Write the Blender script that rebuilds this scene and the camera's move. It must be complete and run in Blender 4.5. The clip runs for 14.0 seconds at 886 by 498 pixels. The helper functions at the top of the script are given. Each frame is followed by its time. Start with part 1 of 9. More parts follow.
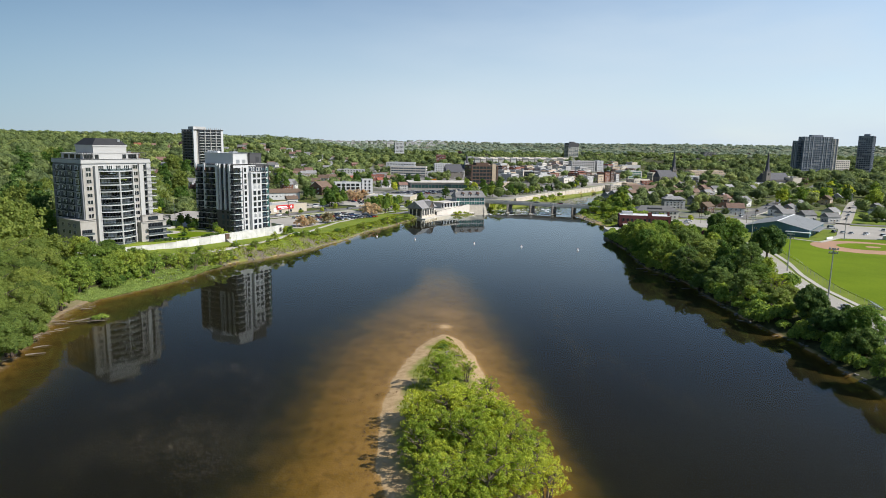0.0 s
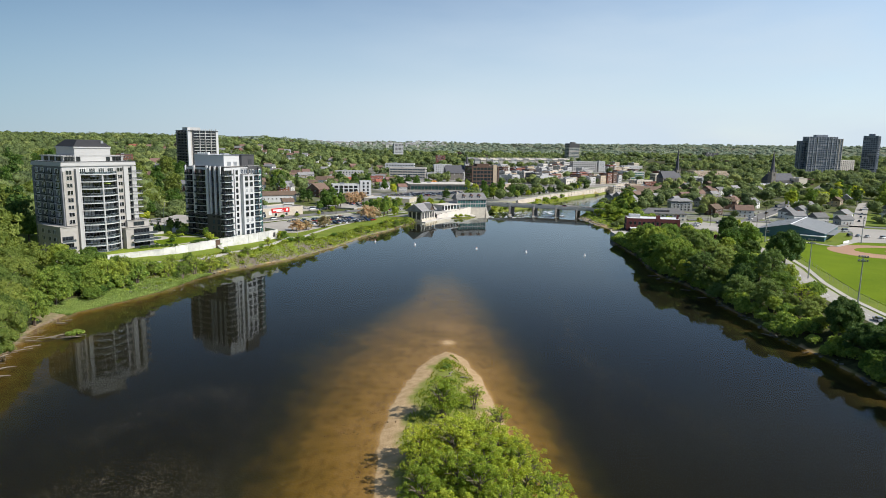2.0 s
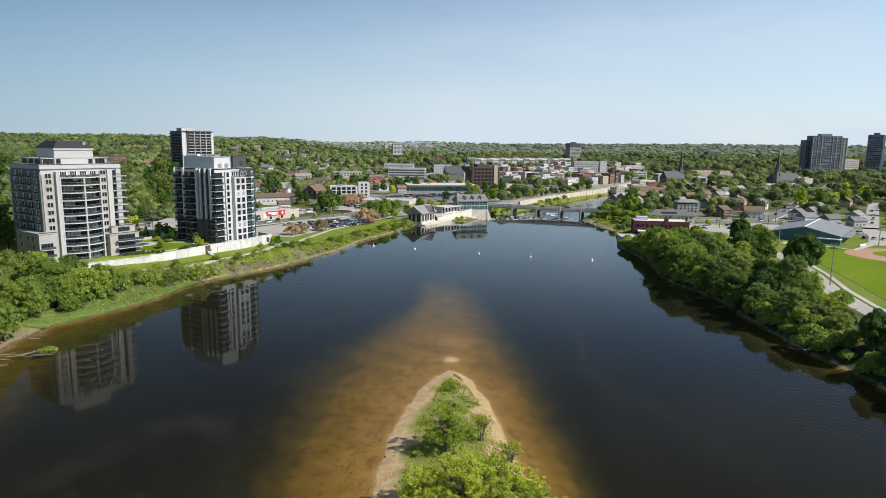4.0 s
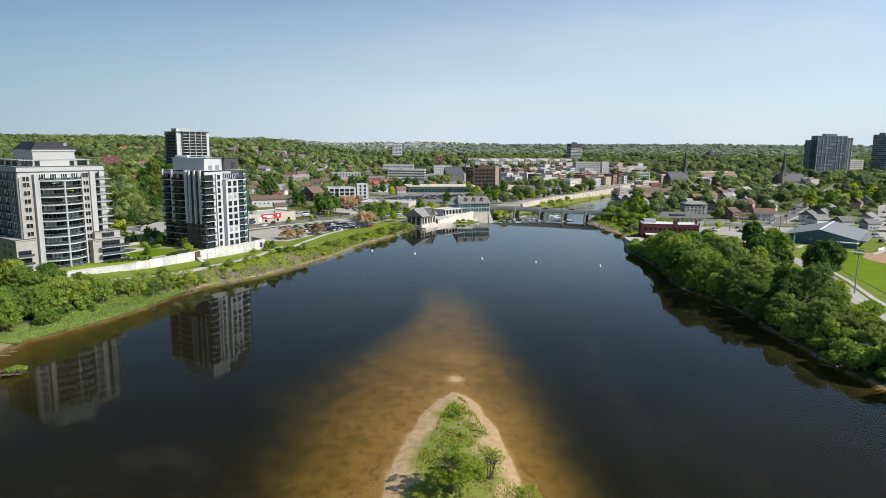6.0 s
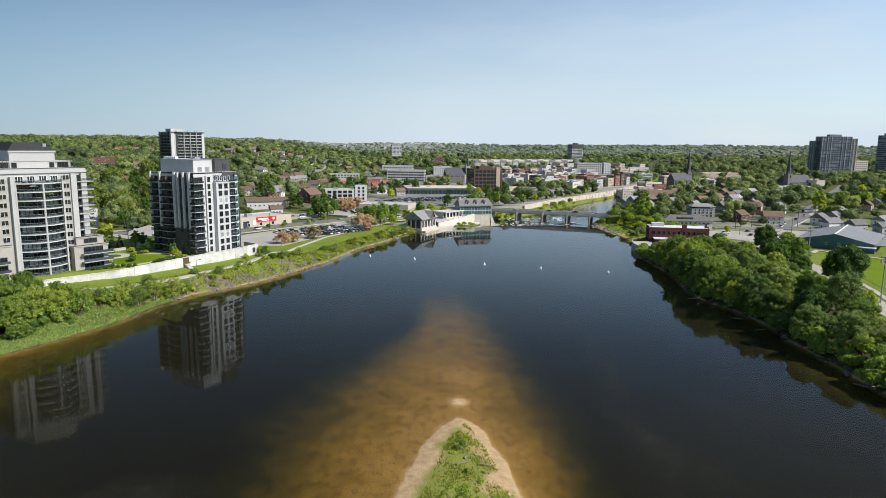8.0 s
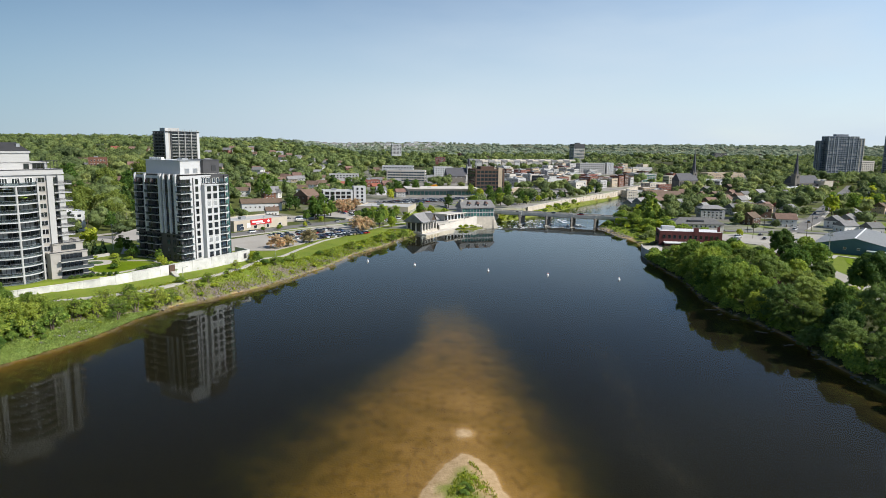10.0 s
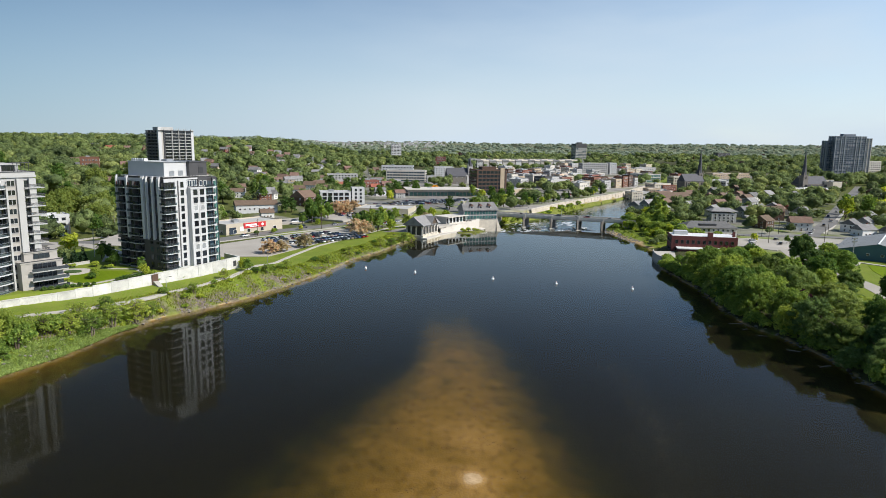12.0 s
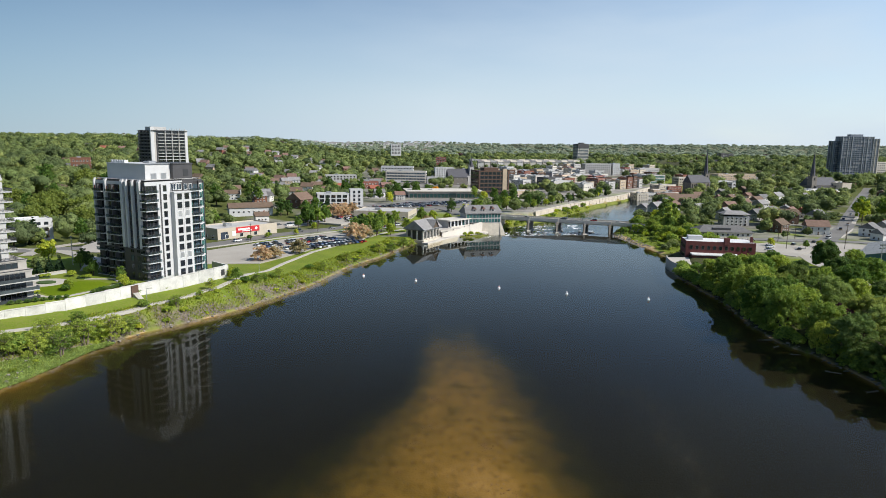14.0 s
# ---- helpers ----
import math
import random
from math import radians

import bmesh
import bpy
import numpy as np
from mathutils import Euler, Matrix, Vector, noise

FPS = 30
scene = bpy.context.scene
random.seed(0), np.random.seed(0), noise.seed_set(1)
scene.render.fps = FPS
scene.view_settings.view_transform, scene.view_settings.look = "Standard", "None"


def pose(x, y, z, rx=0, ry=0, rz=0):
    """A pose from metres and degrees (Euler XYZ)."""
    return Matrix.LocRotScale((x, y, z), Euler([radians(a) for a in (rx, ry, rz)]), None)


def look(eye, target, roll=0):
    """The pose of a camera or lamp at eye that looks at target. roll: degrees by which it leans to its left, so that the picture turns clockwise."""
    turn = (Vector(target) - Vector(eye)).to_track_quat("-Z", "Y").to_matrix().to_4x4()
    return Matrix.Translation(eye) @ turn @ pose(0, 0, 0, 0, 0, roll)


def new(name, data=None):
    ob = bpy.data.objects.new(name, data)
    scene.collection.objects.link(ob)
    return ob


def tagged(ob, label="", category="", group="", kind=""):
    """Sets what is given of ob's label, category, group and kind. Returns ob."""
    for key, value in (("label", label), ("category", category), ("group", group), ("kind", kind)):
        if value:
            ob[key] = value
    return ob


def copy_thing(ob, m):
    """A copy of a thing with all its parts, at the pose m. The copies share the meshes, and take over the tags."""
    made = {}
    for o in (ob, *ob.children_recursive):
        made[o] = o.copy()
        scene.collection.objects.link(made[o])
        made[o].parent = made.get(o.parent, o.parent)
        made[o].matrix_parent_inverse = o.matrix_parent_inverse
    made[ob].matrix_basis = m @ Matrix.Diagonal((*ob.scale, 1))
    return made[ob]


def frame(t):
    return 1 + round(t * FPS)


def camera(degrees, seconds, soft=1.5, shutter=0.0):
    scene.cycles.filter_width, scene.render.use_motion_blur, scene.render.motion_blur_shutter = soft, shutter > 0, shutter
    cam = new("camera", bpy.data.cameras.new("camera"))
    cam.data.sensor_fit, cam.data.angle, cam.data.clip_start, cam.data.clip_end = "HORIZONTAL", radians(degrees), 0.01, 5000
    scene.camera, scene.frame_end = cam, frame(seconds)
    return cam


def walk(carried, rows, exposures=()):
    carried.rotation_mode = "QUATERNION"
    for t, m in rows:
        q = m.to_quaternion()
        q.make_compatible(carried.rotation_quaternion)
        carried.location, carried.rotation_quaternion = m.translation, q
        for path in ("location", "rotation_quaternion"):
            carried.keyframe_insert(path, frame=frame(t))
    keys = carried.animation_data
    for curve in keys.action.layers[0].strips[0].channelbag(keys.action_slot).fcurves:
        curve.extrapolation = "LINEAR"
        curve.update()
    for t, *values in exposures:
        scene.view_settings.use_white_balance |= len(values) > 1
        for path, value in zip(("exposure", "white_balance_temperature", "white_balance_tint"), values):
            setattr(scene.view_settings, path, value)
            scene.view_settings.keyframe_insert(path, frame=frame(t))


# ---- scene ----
cam = camera(69.29, 14.0, soft=0.9)
PATH = [
    (0, (-1.32, -44.73, 56.39), (3.51, 53.83, 40.18), 0.98),
    (0.5, (-1.34, -40.85, 56.37), (3.50, 57.72, 40.22), 0.92),
    (1, (-1.44, -36.98, 56.39), (3.41, 61.59, 40.25), 0.91),
    (1.5, (-1.52, -33.21, 56.43), (3.37, 65.36, 40.32), 0.90),
    (2, (-1.60, -29.53, 56.51), (3.34, 69.04, 40.40), 0.88),
    (2.5, (-1.64, -25.82, 56.54), (3.32, 72.75, 40.43), 0.88),
    (3, (-1.62, -22.22, 56.56), (3.35, 76.35, 40.46), 0.83),
    (5.5, (-1.89, -4.56, 56.71), (3.20, 94.01, 40.65), 0.65),
    (6, (-1.82, -1.07, 56.63), (3.25, 97.51, 40.62), 0.65),
    (6.5, (-1.81, 2.38, 56.51), (3.27, 100.97, 40.54), 0.68),
    (7, (-1.88, 5.58, 56.59), (3.24, 104.17, 40.64), 0.68),
    (7.5, (-1.85, 8.99, 56.66), (3.27, 107.59, 40.77), 0.69),
    (8, (-1.95, 12.54, 56.73), (3.22, 111.13, 40.81), 0.68),
    (10.5, (-1.78, 32.21, 57.25), (3.34, 130.78, 41.21), 0.73),
    (11, (-1.99, 36.48, 57.56), (3.16, 135.04, 41.43), 0.78),
    (11.5, (-1.99, 40.72, 57.60), (3.17, 139.27, 41.46), 0.81),
    (12, (-2.04, 44.98, 57.61), (3.14, 143.53, 41.49), 0.79),
    (12.5, (-2.10, 49.33, 57.65), (3.04, 147.89, 41.51), 0.77),
    (13, (-2.21, 53.68, 57.59), (2.96, 152.25, 41.51), 0.79),
    (13.5, (-2.27, 58.01, 57.65), (2.91, 156.58, 41.58), 0.79),
    (14, (-2.37, 62.46, 57.71), (2.85, 161.02, 41.63), 0.80),
]
walk(cam, [(t, look(eye, target, roll)) for t, eye, target, roll in PATH],
     [(0, 0.16), (14, 0.16)])

# ---- sky and sun ----
SUN = Vector((0.92, -0.39, 0.86)).normalized()
world = bpy.data.worlds.new("sky")
scene.world = world
world.use_nodes = True
wn, wl = world.node_tree.nodes, world.node_tree.links
wn.clear()
sky = wn.new("ShaderNodeTexSky")
sky.sky_type, sky.sun_disc = "NISHITA", False
sky.sun_elevation = math.asin(SUN.z)
sky.sun_rotation = math.atan2(SUN.x, SUN.y)
sky.altitude, sky.air_density, sky.dust_density, sky.ozone_density = 300, 1.0, 0.05, 3.0
# thin high cirrus
tc = wn.new("ShaderNodeTexCoord")
mp = wn.new("ShaderNodeMapping")
mp.inputs["Scale"].default_value = (1.2, 2.0, 5.0)
mp.inputs["Rotation"].default_value = (0.2, 0.35, 0.5)
nz = wn.new("ShaderNodeTexNoise")
nz.inputs["Scale"].default_value, nz.inputs["Detail"].default_value = 1.6, 7
rp = wn.new("ShaderNodeMapRange")
rp.inputs["From Min"].default_value, rp.inputs["From Max"].default_value = 0.38, 0.75
rp.inputs["To Max"].default_value = 0.42
veil = wn.new("ShaderNodeMix")
veil.data_type = "RGBA"
veil.inputs[7].default_value = (6.0, 7.4, 8.7, 1)
bg = wn.new("ShaderNodeBackground")
bg.inputs["Strength"].default_value = 0.09
wo = wn.new("ShaderNodeOutputWorld")
wl.new(tc.outputs["Generated"], mp.inputs["Vector"])
wl.new(mp.outputs["Vector"], nz.inputs["Vector"])
wl.new(nz.outputs["Fac"], rp.inputs["Value"])
sep = wn.new("ShaderNodeSeparateXYZ")
wl.new(tc.outputs["Generated"], sep.inputs[0])
low = wn.new("ShaderNodeMapRange")
low.interpolation_type = "SMOOTHSTEP"
low.inputs["From Min"].default_value, low.inputs["From Max"].default_value = -0.02, 0.30
low.inputs["To Min"].default_value, low.inputs["To Max"].default_value = 0.72, 0.0
wl.new(sep.outputs["Z"], low.inputs["Value"])
both = wn.new("ShaderNodeMath")
both.operation, both.use_clamp = "ADD", True
side = wn.new("ShaderNodeMapRange")
side.inputs["From Min"].default_value, side.inputs["From Max"].default_value = -0.55, 0.35
side.inputs["To Min"].default_value, side.inputs["To Max"].default_value = 0.05, 1.15
wl.new(sep.outputs["X"], side.inputs["Value"])
part_ = wn.new("ShaderNodeMath")
part_.operation = "MULTIPLY"
wl.new(rp.outputs["Result"], part_.inputs[0])
wl.new(side.outputs["Result"], part_.inputs[1])
wl.new(part_.outputs[0], both.inputs[0])
lside = wn.new("ShaderNodeMapRange")
lside.inputs["From Min"].default_value, lside.inputs["From Max"].default_value = -0.6, 0.3
lside.inputs["To Min"].default_value, lside.inputs["To Max"].default_value = 1.05, 1.15
wl.new(sep.outputs["X"], lside.inputs["Value"])
lmul = wn.new("ShaderNodeMath")
lmul.operation = "MULTIPLY"
wl.new(low.outputs["Result"], lmul.inputs[0])
wl.new(lside.outputs["Result"], lmul.inputs[1])
wl.new(lmul.outputs[0], both.inputs[1])
wl.new(both.outputs[0], veil.inputs[0])
away = wn.new("ShaderNodeMapRange")
away.inputs["From Min"].default_value, away.inputs["From Max"].default_value = -0.6, 0.6
away.inputs["To Min"].default_value, away.inputs["To Max"].default_value = 0.58, 1.6
wl.new(sep.outputs["X"], away.inputs["Value"])
deep_ = wn.new("ShaderNodeVectorMath")
deep_.operation = "SCALE"
wl.new(sky.outputs["Color"], deep_.inputs[0])
wl.new(away.outputs[0], deep_.inputs["Scale"])
hue = wn.new("ShaderNodeVectorMath")
hue.operation = "MULTIPLY"
wl.new(deep_.outputs[0], hue.inputs[0])
wl.new(hue.outputs[0], veil.inputs[6])
tint = wn.new("ShaderNodeMix")
tint.data_type = "RGBA"
tint.inputs[6].default_value = (3.35, 4.75, 6.25, 1)
tint.inputs[7].default_value = (6.4, 7.5, 8.55, 1)
tfac = wn.new("ShaderNodeMapRange")
tfac.inputs["From Min"].default_value, tfac.inputs["From Max"].default_value = -0.65, 0.05
wl.new(sep.outputs["X"], tfac.inputs["Value"])
wl.new(tfac.outputs["Result"], tint.inputs[0])
clear_side = wn.new("ShaderNodeMix")
clear_side.data_type = "RGBA"
clear_side.inputs[6].default_value = (0.80, 1.03, 1.12, 1)
clear_side.inputs[7].default_value = (1.0, 1.0, 1.0, 1)
wl.new(tfac.outputs["Result"], clear_side.inputs[0])
wl.new(clear_side.outputs[2], hue.inputs[1])
wl.new(tint.outputs[2], veil.inputs[7])
wl.new(veil.outputs[2], bg.inputs["Color"])
wl.new(bg.outputs["Background"], wo.inputs["Surface"])
sun_data = bpy.data.lights.new("sun", "SUN")
sun_data.energy, sun_data.angle, sun_data.color = 5.0, radians(0.53), (1.0, 0.95, 0.87)
sun = new("sun", sun_data)
sun.matrix_world = look(SUN * 300, (0, 0, 0))


# ---- materials ----
def material(name, color, rough=0.8, vary=0.15, scale=1.0, fine=8.0, bump=0.0, metal=0.0, color2=None, rand=0.0, island=0.0, coords="Object", spec=0.5):
    """Two scales of noise round a base colour, optional second colour, per-object and per-piece variation."""
    m = bpy.data.materials.new(name)
    m.use_nodes = True
    n, l = m.node_tree.nodes, m.node_tree.links
    b = n["Principled BSDF"]
    b.inputs["Roughness"].default_value = rough
    b.inputs["Metallic"].default_value = metal
    b.inputs["Specular IOR Level"].default_value = spec
    co = n.new("ShaderNodeTexCoord")
    big, small = n.new("ShaderNodeTexNoise"), n.new("ShaderNodeTexNoise")
    big.inputs["Scale"].default_value, big.inputs["Detail"].default_value = scale, 4
    small.inputs["Scale"].default_value, small.inputs["Detail"].default_value = scale * fine, 6
    if coords == "Position":
        geo = n.new("ShaderNodeNewGeometry")
        src = geo.outputs["Position"]
    else:
        src = co.outputs[coords]
    l.new(src, big.inputs["Vector"])
    l.new(src, small.inputs["Vector"])
    mix = n.new("ShaderNodeMix")
    mix.data_type = "RGBA"
    dark = tuple(c * (1 - vary) for c in color)
    light = tuple(min(1, c * (1 + vary)) for c in (color2 or color))
    mix.inputs[6].default_value = (*dark, 1)
    mix.inputs[7].default_value = (*light, 1)
    blend = n.new("ShaderNodeMath")
    blend.operation = "MULTIPLY_ADD"
    l.new(big.outputs["Fac"], blend.inputs[0])
    blend.inputs[1].default_value = 1.6
    half = n.new("ShaderNodeMath")
    half.operation = "MULTIPLY_ADD"
    l.new(small.outputs["Fac"], half.inputs[0])
    half.inputs[1].default_value, half.inputs[2].default_value = 1.0, -0.8
    l.new(half.outputs[0], blend.inputs[2])
    blend.use_clamp = True
    l.new(blend.outputs[0], mix.inputs[0])
    out = mix.outputs[2]
    for amount, kind in ((rand, "o"), (island, "i")):
        if amount:
            if kind == "o":
                r = n.new("ShaderNodeObjectInfo").outputs["Random"]
            else:
                r = n.new("ShaderNodeNewGeometry").outputs["Random Per Island"]
            hsv = n.new("ShaderNodeHueSaturation")
            va = n.new("ShaderNodeMapRange")
            va.inputs["To Min"].default_value, va.inputs["To Max"].default_value = 1 - amount, 1 + amount
            hu = n.new("ShaderNodeMapRange")
            hu.inputs["To Min"].default_value, hu.inputs["To Max"].default_value = 0.5 + amount * 0.07, 0.5 - amount * 0.07
            l.new(r, va.inputs["Value"])
            l.new(r, hu.inputs["Value"])
            l.new(va.outputs[0], hsv.inputs["Value"])
            l.new(hu.outputs[0], hsv.inputs["Hue"])
            l.new(out, hsv.inputs["Color"])
            out = hsv.outputs["Color"]
    l.new(out, b.inputs["Base Color"])
    if bump:
        bp = n.new("ShaderNodeBump")
        bp.inputs["Strength"].default_value = bump
        bp.inputs["Distance"].default_value = 0.05 if scale > 0.3 else 0.4
        l.new(small.outputs["Fac"], bp.inputs["Height"])
        l.new(bp.outputs["Normal"], b.inputs["Normal"])
    return m


def leaf_material(name, color, island=0.35, rand=0.24, through_light=0.5):
    """Leaves: diffuse and translucent, each clump and each tree a little different."""
    m = material(name, color, rough=0.7, vary=0.22, scale=0.35, fine=6, island=island, rand=rand, coords="Position", spec=0.25)
    n, l = m.node_tree.nodes, m.node_tree.links
    b = n["Principled BSDF"]
    src = b.inputs["Base Color"].links[0].from_socket
    tr = n.new("ShaderNodeBsdfTranslucent")
    gain = n.new("ShaderNodeHueSaturation")
    gain.inputs["Value"].default_value, gain.inputs["Saturation"].default_value, gain.inputs["Hue"].default_value = 1.25, 1.1, 0.485
    l.new(src, gain.inputs["Color"])
    l.new(gain.outputs[0], tr.inputs["Color"])
    mx = n.new("ShaderNodeMixShader")
    mx.inputs[0].default_value = through_light
    l.new(b.outputs[0], mx.inputs[1])
    l.new(tr.outputs[0], mx.inputs[2])
    l.new(mx.outputs[0], n["Material Output"].inputs["Surface"])
    return m


def glass_material(name, color, rough=0.06, rand=0.5):
    """Window glass before a dark room: dark body, sharp reflection, curtains here and there."""
    m = material(name, color, rough=rough, vary=0.3, scale=0.4, fine=3, rand=rand, spec=0.8)
    return m


def clear_material(name):
    """Clear balcony glass: mostly see-through, with a faint grey body and a sharp reflection."""
    m = material(name, (0.07, 0.085, 0.09), 0.08, 0.2, 0.5, 4, spec=0.5)
    n, l = m.node_tree.nodes, m.node_tree.links
    see, mx = n.new("ShaderNodeBsdfTransparent"), n.new("ShaderNodeMixShader")
    see.inputs["Color"].default_value = (0.66, 0.73, 0.74, 1)
    mx.inputs[0].default_value = 0.26
    l.new(see.outputs[0], mx.inputs[1])
    l.new(n["Principled BSDF"].outputs[0], mx.inputs[2])
    l.new(mx.outputs[0], n["Material Output"].inputs["Surface"])
    return m


M = {}
M["white_stucco"] = material("white_stucco", (0.435, 0.43, 0.415), 0.85, 0.06, 0.25, 12, 0.1)
M["beige_stone"] = material("beige_stone", (0.375, 0.35, 0.315), 0.85, 0.12, 0.5, 10, 0.2)
M["grey_stucco"] = material("grey_stucco", (0.42, 0.41, 0.395), 0.85, 0.08, 0.3, 10, 0.1)
# grey that holds the shade of the pale tower's flank
M["flank_panel"] = material("flank_panel", (0.15, 0.155, 0.165), 0.7, 0.12, 0.3, 10)
M["charcoal_panel"] = material("charcoal_panel", (0.065, 0.063, 0.065), 0.55, 0.15, 0.4, 10)
M["tower_dark"] = material("tower_dark", (0.185, 0.205, 0.24), 0.5, 0.15, 0.2, 10)
M["dark_brick"] = material("dark_brick", (0.045, 0.042, 0.042), 0.8, 0.25, 0.6, 16, 0.2)
M["white_panel"] = material("white_panel", (0.53, 0.53, 0.525), 0.6, 0.05, 0.3, 8)
M["roof_black"] = material("roof_black", (0.022, 0.022, 0.024), 0.7, 0.25, 0.4, 12, 0.2)
M["roof_gravel"] = material("roof_gravel", (0.43, 0.42, 0.40), 0.95, 0.15, 0.15, 30, 0.2)
M["roof_white"] = material("roof_white", (0.66, 0.66, 0.65), 0.7, 0.06, 0.2, 20)
M["shingle_grey"] = material("shingle_grey", (0.205, 0.20, 0.195), 0.9, 0.25, 0.5, 20, 0.3, rand=0.35)
M["shingle_brown"] = material("shingle_brown", (0.17, 0.11, 0.08), 0.9, 0.25, 0.5, 20, 0.3, rand=0.3)
M["shingle_red"] = material("shingle_red", (0.30, 0.095, 0.06), 0.85, 0.2, 0.5, 20, 0.3)
M["brick_red"] = material("brick_red", (0.215, 0.088, 0.062), 0.85, 0.25, 0.5, 25, 0.2, rand=0.2)
M["brick_dark_red"] = material("brick_dark_red", (0.125, 0.035, 0.032), 0.85, 0.25, 0.5, 25, 0.2)
M["brick_brown"] = material("brick_brown", (0.10, 0.058, 0.04), 0.85, 0.25, 0.4, 25, 0.2)
M["brick_tan"] = material("brick_tan", (0.46, 0.36, 0.26), 0.85, 0.2, 0.5, 25, 0.2, rand=0.2)
M["siding"] = material("siding", (0.62, 0.61, 0.58), 0.7, 0.08, 0.5, 12, rand=0.35)
M["concrete"] = material("concrete", (0.42, 0.40, 0.36), 0.9, 0.18, 0.2, 14, 0.2)
M["concrete_pale"] = material("concrete_pale", (0.56, 0.52, 0.46), 0.9, 0.14, 0.12, 16, 0.2)
M["white_wall"] = material("white_wall", (0.56, 0.545, 0.51), 0.85, 0.26, 0.35, 9, 0.15, rand=0.12)
M["shop_beige"] = material("shop_beige", (0.48, 0.42, 0.33), 0.85, 0.1, 0.3, 14, 0.1)
M["river_concrete"] = material("river_concrete", (0.47, 0.41, 0.33), 0.92, 0.22, 0.15, 14, 0.3)
M["stone_pale"] = material("stone_pale", (0.50, 0.45, 0.37), 0.9, 0.2, 0.4, 10, 0.4)
M["stone_dark"] = material("stone_dark", (0.16, 0.145, 0.125), 0.9, 0.25, 0.5, 10, 0.4)
M["slate"] = material("slate", (0.075, 0.075, 0.085), 0.75, 0.2, 0.4, 15, 0.2)
M["metal_grey"] = material("metal_grey", (0.36, 0.37, 0.38), 0.45, 0.08, 1, 8, metal=0.6)
M["metal_dark"] = material("metal_dark", (0.06, 0.06, 0.065), 0.5, 0.1, 1, 8, metal=0.3)
M["roof_sheet"] = material("roof_sheet", (0.22, 0.225, 0.22), 0.62, 0.1, 0.15, 20)
M["teal_siding"] = material("teal_siding", (0.045, 0.115, 0.145), 0.6, 0.12, 0.3, 12)
M["green_glass"] = glass_material("green_glass", (0.05, 0.14, 0.13), 0.08, 0.3)
M["glass"] = glass_material("glass", (0.018, 0.022, 0.026))
M["glass_blue"] = glass_material("glass_blue", (0.05, 0.075, 0.10), 0.05, 0.4)
M["glass_pale"] = glass_material("glass_pale", (0.30, 0.31, 0.31), 0.12, 0.3)
M["rail_glass"] = material("rail_glass", (0.05, 0.06, 0.065), 0.35, 0.3, 0.4, 3, rand=0.3, spec=0.3)
M["rail_clear"] = clear_material("rail_clear")
M["frame_dark"] = material("frame_dark", (0.04, 0.04, 0.042), 0.5, 0.1, 2, 6)
M["frame_white"] = material("frame_white", (0.72, 0.72, 0.70), 0.6, 0.05, 2, 6)
M["sign_red"] = material("sign_red", (0.52, 0.025, 0.03), 0.5, 0.08, 0.5, 8)
M["sign_white"] = material("sign_white", (0.82, 0.82, 0.82), 0.5, 0.03, 0.5, 8)
M["asphalt"] = material("asphalt", (0.165, 0.158, 0.148), 0.92, 0.22, 0.06, 40, 0.1, coords="Position")
M["asphalt_pale"] = material("asphalt_pale", (0.37, 0.34, 0.295), 0.95, 0.16, 0.05, 40, 0.1, coords="Position")
M["pavement"] = material("pavement", (0.44, 0.41, 0.36), 0.92, 0.12, 0.1, 30, coords="Position")
M["lawn"] = material("lawn", (0.115, 0.18, 0.004), 0.95, 0.16, 0.04, 40, 0.2, coords="Position", color2=(0.145, 0.20, 0.008), spec=0.1)
M["rough_grass"] = material("rough_grass", (0.12, 0.155, 0.02), 0.95, 0.3, 0.3, 12, 0.4, coords="Position", color2=(0.17, 0.18, 0.045), spec=0.1)
M["infield"] = material("infield", (0.40, 0.235, 0.145), 0.95, 0.12, 0.05, 30, coords="Position")
M["paint_white"] = material("paint_white", (0.75, 0.75, 0.73), 0.8, 0.12, 0.3, 20)
M["rubber"] = material("rubber", (0.02, 0.02, 0.02), 0.8, 0.2, 2, 5)
M["bark"] = material("bark", (0.085, 0.062, 0.045), 0.95, 0.3, 1.5, 8, 0.3)
M["twig"] = material("twig", (0.17, 0.135, 0.10), 0.95, 0.3, 1.5, 8, 0.2)
M["driftwood"] = material("driftwood", (0.22, 0.185, 0.14), 0.9, 0.2, 1.0, 8, 0.3)
M["rock"] = material("rock", (0.20, 0.18, 0.155), 0.9, 0.25, 0.6, 8, 0.4, island=0.25)
M["bed_stone"] = material("bed_stone", (0.12, 0.075, 0.035), 0.9, 0.3, 0.8, 8, 0.3, island=0.35)
M["buoy_white"] = material("buoy_white", (0.85, 0.85, 0.85), 0.4, 0.04, 1, 6)
M["buoy_orange"] = material("buoy_orange", (0.7, 0.16, 0.03), 0.5, 0.06, 1, 6)
M["foam"] = material("foam", (0.25, 0.23, 0.175), 0.8, 0.15, 1, 6, island=0.2)
M["weed"] = material("weed", (0.28, 0.24, 0.14), 0.9, 0.25, 1, 6, island=0.4)
M["white_water"] = material("white_water", (0.72, 0.74, 0.74), 0.5, 0.12, 0.6, 8, 0.4)
M["leaf_lime"] = leaf_material("leaf_lime", (0.37, 0.45, 0.065), rand=0.22)
M["leaf_fresh"] = leaf_material("leaf_fresh", (0.25, 0.34, 0.068), rand=0.36)
M["leaf_green"] = leaf_material("leaf_green", (0.205, 0.305, 0.062), rand=0.38)
